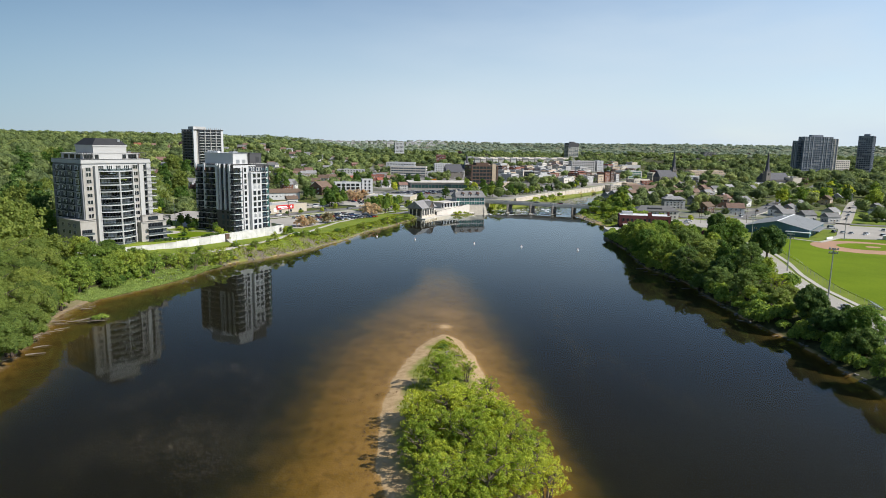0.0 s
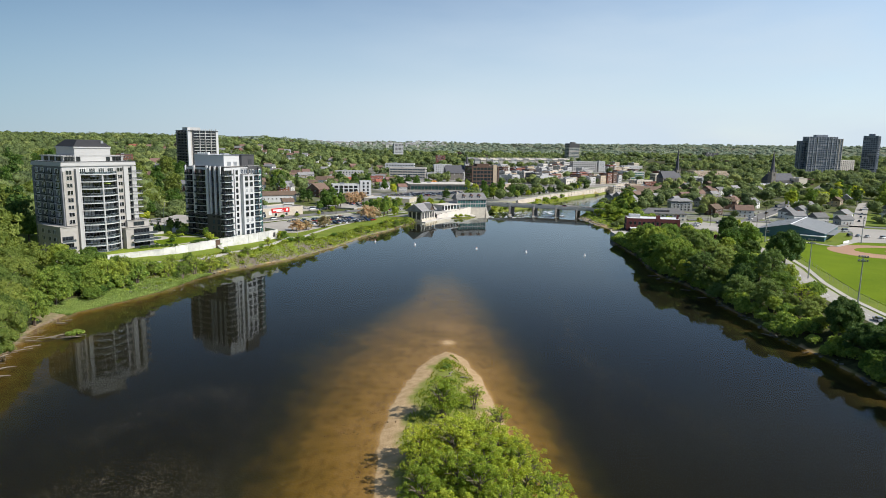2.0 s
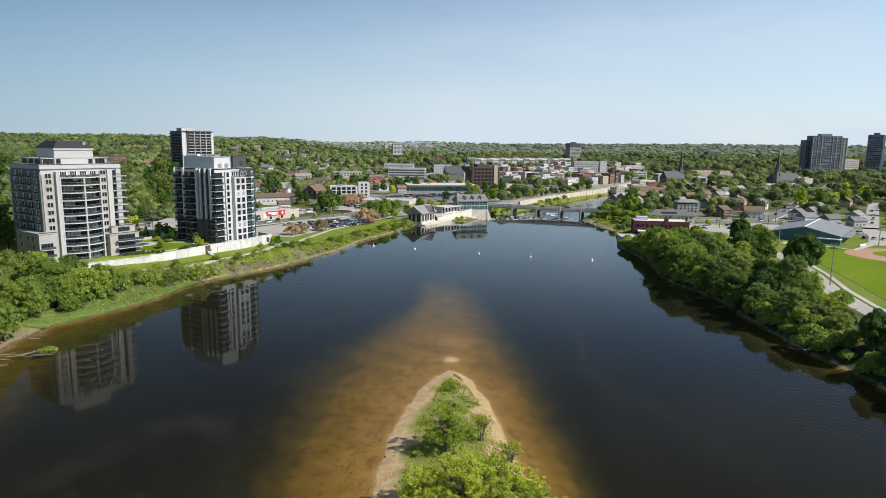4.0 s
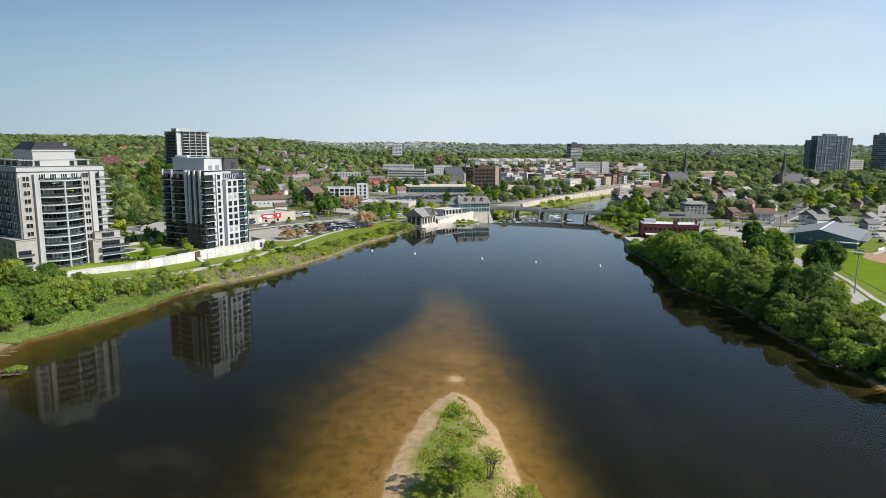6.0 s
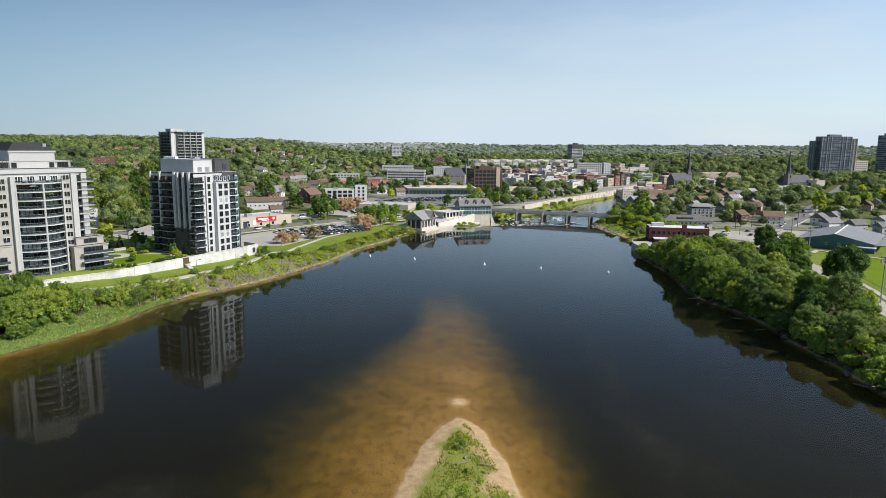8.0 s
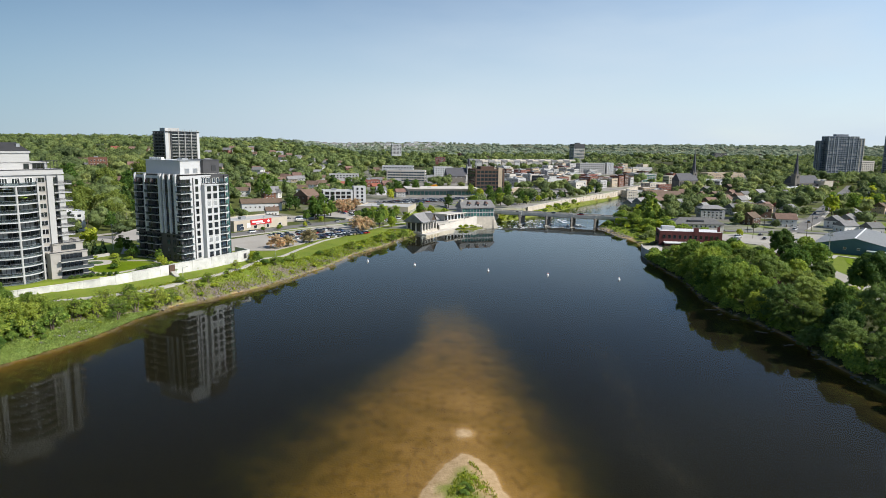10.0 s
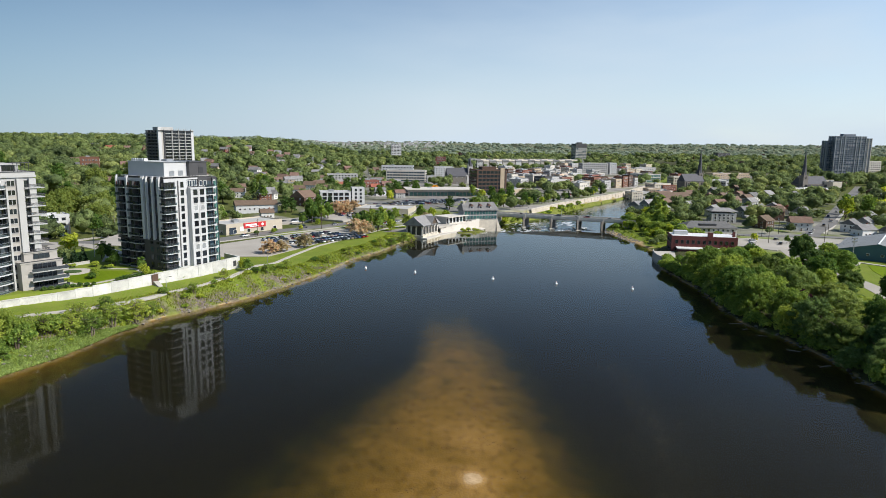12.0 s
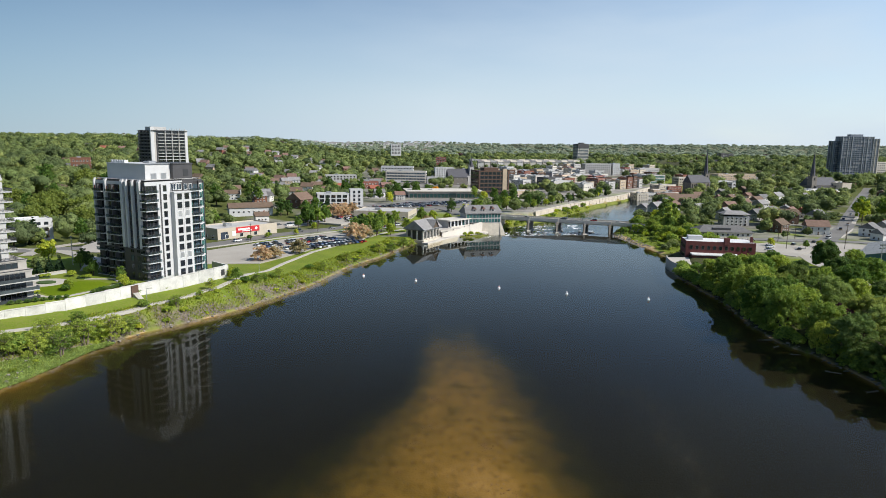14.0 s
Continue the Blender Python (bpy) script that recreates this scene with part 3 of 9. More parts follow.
sand = np.maximum(sand, 0.05 * (1 - smooth(dR, 0.4, 1.6)) * (dR > 0) * (dR < 4))
sand = np.maximum(sand, ((GY > 158) & (GY < 196) & (dL > 0) & (dL < 6)) * 0.45)
mud = (dL > -1.0) * (dL < 0.4) * 0.8 * (GY < 438) + 0.55 * (dL > 0.4) * (dL < 7) * (GY > 140) * (GY < 192)
stony = ((dL > 0.8) & (dL < 9) & (GY > 212) & (GY < 430)) * smooth(patch + 0.9 * smooth(-dL, -8, -3) - 0.6 * smooth(GY, 300, 360), 0.25, 0.85)
spit = ((dR > -0.5) & (dR < 7) & (GY > 402) & (GY < 470)) * smooth(4.5 + 2 * wave(GX, GY, 6, 1.0) - dR, 0, 2)
sand = np.maximum(sand, 0.9 * spit)
park_ = ((GX > 172) & (GX < 300) & (GY > 368) & (GY < 478)) * smooth(wave(GX, GY, 11, 1.0), -0.6, 0.1)
# the cut past 1750 m thins the dark floor, part of the painted haze
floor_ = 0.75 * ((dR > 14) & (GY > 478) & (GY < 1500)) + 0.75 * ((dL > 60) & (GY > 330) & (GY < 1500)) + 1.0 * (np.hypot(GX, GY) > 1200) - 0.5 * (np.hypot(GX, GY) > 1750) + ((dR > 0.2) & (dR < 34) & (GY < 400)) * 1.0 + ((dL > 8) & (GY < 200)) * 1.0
az_ = GX / np.maximum(GY + 40, 1)
town = smooth(az_, -0.09, -0.05) * (dL > 1) * smooth(GY, 545, 570) * (1 - smooth(GY, 1150, 1250))
town = np.maximum(town, smooth(az_, 0.22, 0.26) * (1 - smooth(az_, 0.5, 0.56)) * (dR > 8) * smooth(GY, 800, 840) * (1 - smooth(GY, 1120, 1200)))
town = np.maximum(town, 0.8 * park_)
town = np.maximum(town, 0.5 * smooth(wave(GX, GY, 18, 5.0), 0.1, 0.5) * (dR > 20) * (GY > 470) * (GY < 820))
town = np.maximum(town, 0.7 * smooth(wave(GX, GY, 16, 2.0), -0.1, 0.4) * (dL > 22) * (GX > -130) * (GY > 440) * (GY < 900))
town = town * (0.55 + 0.45 * smooth(wave(GX, GY, 22, 3.0), -0.5, 0.2))
# past 1600 m grey is mixed into the ground colour as distance haze
town = np.maximum(town, 0.42 * smooth(np.hypot(GX, GY), 1600, 1900))
town = np.maximum(town, 0.8 * ((GX > 212) & (GX < 318) & (GY > 402) & (GY < 505)) * smooth(wave(GX, GY, 9, 4.0), -0.5, 0.0))
town = np.maximum(town, ((dL > -1.5) & (dL < 16) & (GY > 441) & (GY < 500)) * 1.0)
sand = np.maximum(sand, ((GY >= 476) & (GZ < -2.6)) * 1.0)
stony = np.maximum(stony, mud)
col = np.stack([sand, stony, np.clip(floor_, 0, 1), town], -1)
at = ground_mesh.color_attributes.new("cover", "FLOAT_COLOR", "POINT")
at.data.foreach_set("color", col.astype(np.float32).ravel())


def ground_material():
    m = bpy.data.materials.new("ground")
    m.use_nodes = True
    n, l = m.node_tree.nodes, m.node_tree.links
    b = n["Principled BSDF"]
    b.inputs["Roughness"].default_value = 0.95
    b.inputs["Specular IOR Level"].default_value = 0.15
    geo = n.new("ShaderNodeNewGeometry")
    at = n.new("ShaderNodeAttribute")
    at.attribute_name = "cover"
    sp = n.new("ShaderNodeSeparateColor")
    l.new(at.outputs["Color"], sp.inputs[0])

    def noise_(scale, detail=5):
        t = n.new("ShaderNodeTexNoise")
        t.inputs["Scale"].default_value, t.inputs["Detail"].default_value = scale, detail
        l.new(geo.outputs["Position"], t.inputs["Vector"])
        return t.outputs["Fac"]

    def mix_(f, a, c):
        t = n.new("ShaderNodeMix")
        t.data_type = "RGBA"
        for sock, v in ((t.inputs[0], f), (t.inputs[6], a), (t.inputs[7], c)):
            if isinstance(v, tuple):
                sock.default_value = (*v, 1)
            elif isinstance(v, (int, float)):
                sock.default_value = v
            else:
                l.new(v, sock)
        return t.outputs[2]

    def range_(v, a, c, lo=0.0, hi=1.0):
        t = n.new("ShaderNodeMapRange")
        t.inputs["From Min"].default_value, t.inputs["From Max"].default_value = a, c
        t.inputs["To Min"].default_value, t.inputs["To Max"].default_value = lo, hi
        l.new(v, t.inputs["Value"])
        return t.outputs[0]

    grass = mix_(range_(noise_(0.12), 0.35, 0.65), (0.115, 0.175, 0.012), (0.17, 0.225, 0.02))
    grass = mix_(range_(noise_(1.4, 6), 0.40, 0.80), grass, (0.19, 0.19, 0.06))
    stone = mix_(range_(noise_(1.1, 6), 0.35, 0.65), (0.085, 0.070, 0.050), (0.22, 0.185, 0.145))
    shaded_soil = mix_(range_(noise_(0.5, 6), 0.35, 0.65), (0.045, 0.048, 0.018), (0.085, 0.09, 0.035))
    xyz = n.new("ShaderNodeSeparateXYZ")
    l.new(geo.outputs["Position"], xyz.inputs[0])
    sand = mix_(range_(noise_(0.6, 6), 0.3, 0.7), (0.36, 0.245, 0.125), (0.50, 0.355, 0.20))
    # under water: amber silt with dark mottles; the ramp darkens with depth for light lost in the water
    along = n.new("ShaderNodeMapping")
    along.inputs["Scale"].default_value = (1.0, 0.62, 1.0)
    l.new(geo.outputs["Position"], along.inputs["Vector"])
    blotch = n.new("ShaderNodeTexNoise")
    blotch.inputs["Scale"].default_value, blotch.inputs["Detail"].default_value = 0.62, 6
    l.new(along.outputs[0], blotch.inputs["Vector"])
    mott = range_(blotch.outputs["Fac"], 0.50, 0.66)
    ripple = n.new("ShaderNodeMath")
    ripple.operation = "MULTIPLY_ADD"
    l.new(noise_(0.22, 5), ripple.inputs[0])
    ripple.inputs[1].default_value = 0.45
    l.new(xyz.outputs["Z"], ripple.inputs[2])
    deep = n.new("ShaderNodeValToRGB")
    stops = ((0.0, (0.0070, 0.0070, 0.0018)), (0.22, (0.0150, 0.0150, 0.0032)), (0.48, (0.066, 0.048, 0.009)), (0.72, (0.165, 0.104, 0.022)), (1.0, (0.30, 0.19, 0.07)))
    for p, k in stops[1:-1]:
        deep.color_ramp.elements.new(p)
    for e, (p, k) in zip(sorted(deep.color_ramp.elements, key=lambda e: e.position), stops):
        e.color = (*k, 1)
    l.new(range_(ripple.outputs[0], -1.25, 0.2), deep.inputs[0])
    dim = n.new("ShaderNodeMix")
    dim.data_type, dim.blend_type = "RGBA", "MULTIPLY"
    dim.inputs[0].default_value = 1.0
    l.new(deep.outputs[0], dim.inputs[6])
    dim.inputs[7].default_value = (0.34, 0.32, 0.30, 1)
    wet = mix_(mott, deep.outputs[0], dim.outputs[2])
    half = n.new("ShaderNodeMix")
    half.data_type = "RGBA"
    half.inputs[0].default_value = 0.42
    l.new(deep.outputs[0], half.inputs[6])
    l.new(wet, half.inputs[7])
    sand = mix_(range_(xyz.outputs["Z"], -0.10, 0.06), half.outputs[2], sand)
    c = mix_(sp.outputs["Blue"], grass, shaded_soil)
    c = mix_(at.outputs["Alpha"], c, mix_(range_(noise_(0.06, 6), 0.35, 0.65), (0.16, 0.15, 0.14), (0.34, 0.32, 0.29)))
    c = mix_(sp.outputs["Red"], c, sand)
    c = mix_(sp.outputs["Green"], c, stone)
    l.new(c, b.inputs["Base Color"])
    bp = n.new("ShaderNodeBump")
    bp.inputs["Strength"].default_value, bp.inputs["Distance"].default_value = 0.6, 0.25
    l.new(noise_(2.2, 7), bp.inputs["Height"])
    l.new(bp.outputs["Normal"], b.inputs["Normal"])
    return m


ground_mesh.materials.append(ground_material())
ground = tagged(new("ground", ground_mesh), "river valley ground with grassy banks, sand and river bed", "ground", kind="structure")

# ---- water ----
g = Geo()
g.face([(-300, -1500, 0), (300, -1500, 0), (300, 466, 0), (142, 479.5, 0), (132.4, 479.2, 0), (100.6, 474.9, 0), (50.6, 467.3, 0), (-300, 430, 0)])
tagged(part("water", g, M["water"]), "calm dark river water above the weir", "river", kind="structure")
g = Geo()
g.face([(30, 478, -2.4), (160, 478, -2.4), (330, 700, -2.4), (800, 1500, -2.4), (400, 1500, -2.4), (30, 560, -2.4)])
tagged(part("water", g, M["rapids"]), "rippled river water below the weir", "river", kind="structure")


# ---- trees and shrubs ----
ball = bmesh.new()
bmesh.ops.create_icosphere(ball, subdivisions=1, radius=1)
BALL_V = np.array([v.co[:] for v in ball.verts])
BALL_F = np.array([[v.index for v in f.verts] for f in ball.faces])
ball.free()


def clumps(rng, puffs, n, size, flat=0.0, droop=0.0, tight=False):
    """Leaf clumps as small bent-free quads over the shells of several puffs (x, y, z, radius, height factor)."""
    p = np.array(puffs, dtype=float)
    w = p[:, 3] ** 2
    k = rng.choice(len(p), n, p=w / w.sum())
    d = rng.normal(size=(n, 3))
    d /= np.linalg.norm(d, axis=1)[:, None]
    d[:, 2] = np.where(d[:, 2] < -0.35, -d[:, 2], d[:, 2])
    rad = p[k, 3] * (0.84 + 0.36 * rng.random(n) ** 1.6 if tight else 1.22 - 0.5 * rng.random(n) ** 1.2)
    c = p[k, :3] + d * rad[:, None] * np.stack([np.ones(n), np.ones(n), p[k, 4]], 1)
    nrm = d + rng.normal(size=(n, 3)) * (0.58 if tight else 0.8)
    nrm[:, 2] += flat
    nrm /= np.linalg.norm(nrm, axis=1)[:, None]
    a = np.cross(nrm, rng.normal(size=(n, 3)))
    if droop:
        a = a * (1 - droop) + np.array([0, 0, -1.0]) * droop
        a = a - nrm * (a * nrm).sum(1)[:, None]
    a /= np.linalg.norm(a, axis=1)[:, None] + 1e-9
    b = np.cross(nrm, a)
    s = size * (0.6 + 0.8 * rng.random(n))[:, None]
    la, lb = s * (1 + droop * 1.2), s * (1 - 0.55 * droop)
    j = lambda: (0.75 + 0.5 * rng.random(n))[:, None]
    return np.stack([c - a * la * j() - b * lb * 0.75, c + a * la * j() - b * lb * 0.6, c + b * lb * 1.25 * j() + a * la * 0.1], 1)


def limbs(rng, h, spread, lean=0.0, stems=1, r0=0.25, n=7):
    """Tapered trunk with limbs up into the crown."""
    g = Geo()
    for st in range(stems):
        off = 0 if stems == 1 else spread * 0.16
        a0 = rng.random() * 6.28
        bx, by = off * math.cos(a0), off * math.sin(a0)
        tx, ty = bx * 2.6 + lean * h * 0.3, by * 2.6
        pts = [(bx, by, -0.4), (bx * 1.3, by * 1.3, h * 0.25), ((bx + tx) / 2, (by + ty) / 2, h * 0.5), (tx, ty, h * 0.82)]
        g.tube(pts, [r0 * 1.3, r0, r0 * 0.7, r0 * 0.2], 5)
        for i in range(n):
            t = 0.3 + 0.5 * rng.random()
            p = Vector(pts[1]).lerp(Vector(pts[3]), t)
            a = rng.random() * 6.28
            L = spread * (0.32 + 0.36 * rng.random())
            q = p + Vector((L * math.cos(a), L * math.sin(a), L * (0.45 + 0.4 * rng.random())))
            mid = p.lerp(q, 0.5) + Vector((0, 0, 0.12 * L))
            g.tube([p, mid, q], [r0 * 0.4, r0 * 0.25, r0 * 0.07], 3)
    return g


def make_tree(name, label, seed, h, spread, leaves, n, size, shape="round", stems=1, base=0.25, droop=0.0, group="", bare=False):
    rng = np.random.default_rng(seed)
    t = thing(name, label, "tree", pose(0, 0, -500), group)
    part("trunk", limbs(rng, h, spread, stems=stems, r0=0.05 + h * 0.022, n=(10 if shape == "airy" else 6) if n > 1500 else 3), M["twig"] if shape == "airy" else M["bark"], t)
    puffs = []
    if shape == "cone":
        for i in range(9):
            z = h * (0.12 + 0.85 * i / 8.5)
            r = spread * (1.02 - i / 9.0)
            puffs.append((0, 0, z, r, 0.5))
    else:
        k = 13 if n > 1000 else 8
        if shape in ("billow", "leafy"):
            # soft rounded boughs laid over one another like a heap of cushions
            k = 0
            fine = shape == "leafy"
            for i in range(int((60 + 40 * h / spread) * (1.5 if fine else 1.0))):
                d = rng.normal(size=3)
                d /= np.linalg.norm(d)
                d[2] = d[2] if d[2] > -0.6 else -d[2]
                r = spread * (0.06 + (0.15 if fine else 0.21) * rng.random() ** 2)
                out = 0.50 + (0.52 if fine else 0.38) * rng.random() ** 0.7
                puffs.append((spread * out * d[0], spread * out * d[1], h * 0.46 + h * (0.43 if d[2] > 0 else 0.42) * d[2] * out / 0.85, r, 0.8 + 0.3 * rng.random()))
        if shape in ("mass", "airy"):
            k = 0
            for i in range((95 if n > 4000 else 30) if shape == "mass" else (230 if n > 8500 else 150 if n > 6000 else 120 if n > 3000 else 60)):
                d = rng.normal(size=3)
                d /= np.linalg.norm(d)
                d[2] = d[2] if d[2] > -0.8 else -d[2]
                r = spread * ((0.07 + 0.17 * rng.random() ** 1.6) if shape == "mass" else (0.05 + 0.08 * rng.random()) * (1.0 if n > 8500 else 1.25))
                out = 0.48 + 0.50 * rng.random() if shape == "mass" else 0.15 + 0.95 * rng.random() ** 0.75
                puffs.append((spread * out * d[0], spread * out * d[1], h * 0.50 + h * (0.44 if d[2] > 0 else 0.38) * d[2] * out / 0.85, r, 0.9))
        for i in range(k):
            a, rr = rng.random() * 6.28, spread * math.sqrt(rng.random()) * 0.72
            top = math.sqrt(max(0.05, 1 - (rr / spread) ** 2))
            z = h * (base + (0.93 - base) * (0.30 + 0.55 * top * rng.random() ** 0.6))
            r = spread * (0.26 + 0.22 * rng.random())
            if shape == "tall":
                r *= 0.85
            puffs.append((rr * math.cos(a), rr * math.sin(a), min(z, h - r * 0.7), r, 0.85 + 0.25 * (shape == "tall")))
        if shape != "airy":
            puffs.append((0, 0, h * (0.5 if k == 0 else 0.62), spread * 0.6, h * 0.36 / (spread * 0.6)))
    c = clumps(rng, puffs, n, size, 0.25, droop, shape in ("billow", "leafy"))
    if (shape == "mass" and n > 1200) or shape in ("billow", "leafy"):
        hull = []
        near = 0.76 if shape == "billow" else 0.5
        for (x, y, z, r, f) in puffs:
            v = BALL_V * (near + 0.2 * rng.random((len(BALL_V), 1))) * np.array([r, r, r * f]) + np.array([x, y, z])
            hull.append(v[BALL_F])
        c = np.concatenate([c] + hull)
    c[:, :, 2] = np.maximum(c[:, :, 2], 0.1)
    part("crown", quads_mesh("crown", c, leaves), None, t)
    return t


KIND = {
    "lime": make_tree("tree", "young multi-stemmed tree with fresh lime-green leaves on the island", 1, 7.8, 4.2, M["leaf_lime"], 12500, 0.095, shape="airy", stems=4),
    "lime2": make_tree("tree", "spreading tree with fresh lime-green leaves on the island", 2, 6.6, 4.2, M["leaf_lime"], 11500, 0.095, shape="airy", stems=4),
    "thin": make_tree("tree", "sparse young tree with few lime leaves on sand", 3, 6.2, 3.2, M["leaf_lime"], 3200, 0.095, shape="airy", stems=5),
    "green": make_tree("tree", "broad green riverside tree with a dense crown", 4, 13.0, 6.0, M["leaf_green"], 13000, 0.145, shape="leafy"),
    "green2": make_tree("tree", "tall green riverside tree with an uneven crown", 5, 15.0, 5.4, M["leaf_green"], 13000, 0.145, shape="leafy"),
    "dark": make_tree("tree", "dense dark-green maple with a rounded crown", 6, 11.0, 5.8, M["leaf_dark"], 11000, 0.165, shape="billow"),
    "willow": make_tree("tree", "grey-green willow with drooping twigs on the bank", 7, 12.5, 6.4, M["leaf_willow"], 17000, 0.125, shape="billow", droop=0.3, stems=2),
    "willow2": make_tree("tree", "wide willow with soft rounded clumps of leaves by the water", 8, 11.0, 7.2, M["leaf_willow"], 18000, 0.125, shape="billow", droop=0.2, stems=3),
    "bush": make_tree("shrub", "low leafy shrub on the river bank", 9, 2.8, 2.0, M["leaf_green"], 1000, 0.185, stems=3, base=0.0),
    "bush2": make_tree("shrub", "bright low shrub on the stony bank", 10, 2.0, 1.7, M["leaf_lime"], 680, 0.185, stems=3, base=0.0),
    "hedge": make_tree("hedge_shrub", "clipped dark green hedge shrub in the garden", 19, 1.5, 1.15, M["leaf_dark"], 420, 0.2, stems=2, base=0.0),
    "sapling": make_tree("tree", "young light-green tree on the grassy river bank", 23, 7.5, 4.6, M["leaf_fresh"], 5600, 0.14, shape="airy", stems=4),
    "feather": make_tree("tree", "tall grey-green willow with feathery drooping twigs", 29, 15.0, 6.2, M["leaf_feather"], 16000, 0.125, shape="leafy", droop=0.5, stems=2),
    "s_green": make_tree("tree", "small leafy green riverside tree", 31, 13.0, 6.0, M["leaf_green"], 7000, 0.2, shape="leafy"),
    "fresh": make_tree("tree", "fresh yellow-green riverside tree with a loose crown", 37, 13.0, 6.2, M["leaf_fresh"], 13000, 0.14, shape="leafy", stems=2),
    "purple": make_tree("tree", "small tree with dark purple leaves", 11, 7.0, 3.6, M["leaf_purple"], 2400, 0.34, shape="mass"),
    "m_green": make_tree("tree", "leafy mid green street tree", 12, 11.0, 4.8, M["leaf_green"], 2000, 0.36, shape="mass"),
    "m_lime": make_tree("tree", "leafy light green street tree", 13, 9.0, 4.4, M["leaf_lime"], 2000, 0.36, shape="mass"),
    "m_dark": make_tree("tree", "dark green garden tree", 14, 12.0, 4.8, M["leaf_dark"], 2000, 0.36, shape="mass"),
    "m_willow": make_tree("tree", "willow standing back among other bank trees", 33, 11.5, 6.8, M["leaf_willow"], 4200, 0.30, shape="mass"),
    "m_tall": make_tree("tree", "tall leafy green town tree", 15, 15.0, 5.0, M["leaf_green"], 2000, 0.36, shape="mass"),
    "cone": make_tree("tree", "dark green pointed conifer tree", 16, 11.0, 2.4, M["leaf_conifer"], 500, 0.5, shape="cone"),
    "blossom": make_tree("tree", "ornamental tree with pinkish-brown young leaves", 17, 7.0, 4.6, M["leaf_blossom"], 4200, 0.27, shape="airy"),
    "yellow": make_tree("shrub", "bright yellow flowering garden shrub", 18, 5.0, 3.6, M["leaf_yellow"], 380, 0.55, base=0.0),
}
for t in KIND.values():
    t["master"] = 1


FAR = {k: [] for k in KIND}


def plant(kind, x, y, s=1.0, z=None, sz=None, group=""):
    """A copy of a tree on the ground at x, y, scaled and turned."""
    rnd = random.random
    if group == "hillside trees" or (group == "town trees" and y > 600) or (group == "bank trees" and kind[:2] == "m_"):
        FAR[kind].append((x, y, s))
        return None
    kind = "s_green" if kind in ("green", "green2") and s < 0.62 else kind
    m = pose(x, y, hgt(x, y) - 0.05 if z is None else z, 0, 0, rnd() * 360)
    k = s * (0.9 + 0.2 * rnd())
    ob = copy_thing(KIND[kind], m)
    ob.scale = (k, k, (sz or s) * (0.9 + 0.2 * rnd()))
    if group:
        ob["group"] = group
    return ob


def thicket(name, label, kind, spots, category="shrubs"):
    """Many shrubs that grow into one another, joined: spots of x, y, size."""
    src = [o for o in KIND[kind].children if o.name.startswith("crown")][0].data
    co = np.empty(len(src.vertices) * 3, dtype=np.float32)
    src.vertices.foreach_get("co", co)
    co = co.reshape(-1, 3, 3)
    rr = np.random.default_rng(len(spots))
    out = []
    for x, y, k in spots:
        a = rr.random() * 6.28
        c, s_ = math.cos(a), math.sin(a)
        z = max(-0.2, hgt(x, y) - 0.1)
        out.append(co @ np.array([[c * k, s_ * k, 0], [-s_ * k, c * k, 0], [0, 0, k * (0.8 + 0.5 * rr.random())]], dtype=np.float32) + np.array([x, y, z], dtype=np.float32))
    tagged(new(name, quads_mesh(name, np.concatenate(out), src.materials[0])), label, category, kind="stuff")


# island trees
for k, x, y, s in (("lime", 5.4, 95.5, 1.0), ("thin", 11.8, 100.0, 0.85), ("lime2", 0.4, 76.5, 1.0), ("lime", 5.6, 77.5, 1.0), ("lime2", 10.8, 80.0, 0.95), ("thin", 15.0, 87, 0.9), ("lime", 14.6, 76, 0.9),
                   ("lime", 7.2, 72.5, 1.1), ("lime2", 16.6, 72.5, 0.9), ("lime2", 1.8, 68.0, 0.95), ("lime", 5.0, 64.5, 1.05), ("lime", 11.6, 70, 1.05), ("thin", 19.0, 68, 1.05),
                   ("lime2", 15.6, 63.5, 1.0), ("lime", 0.6, 59.5, 1.0), ("lime", 9.2, 60.5, 1.1), ("thin", 19.5, 60, 1.15), ("lime", 12.2, 54.5, 1.05), ("lime2", 4.4, 53, 1.05), ("thin", 18.6, 54.5, 1.2), ("thin", 18.0, 79, 0.75), ("thin", 20.9, 63.5, 0.85), ("thin", 21.2, 57, 0.95), ("lime", 3.0, 46.5, 1.05), ("lime2", 9.5, 47, 1.15), ("lime", 15.0, 48, 1.0), ("thin", 20.5, 49, 1.1)):
    plant(k, x, y, s, group="island trees")
# low growth at the island's tip
rng = np.random.default_rng(77)
for i in range(26):
    y = 101 + 31 * rng.random()
    w = min(3.2, (138 - y) * 0.16 + 0.6)
    plant("bush2" if i % 3 else "bush", 8.4 + (rng.random() - 0.5) * 2 * w, y, 0.2 + 0.3 * rng.random() ** 2, sz=0.12 + 0.2 * rng.random() ** 2, group="island scrub")

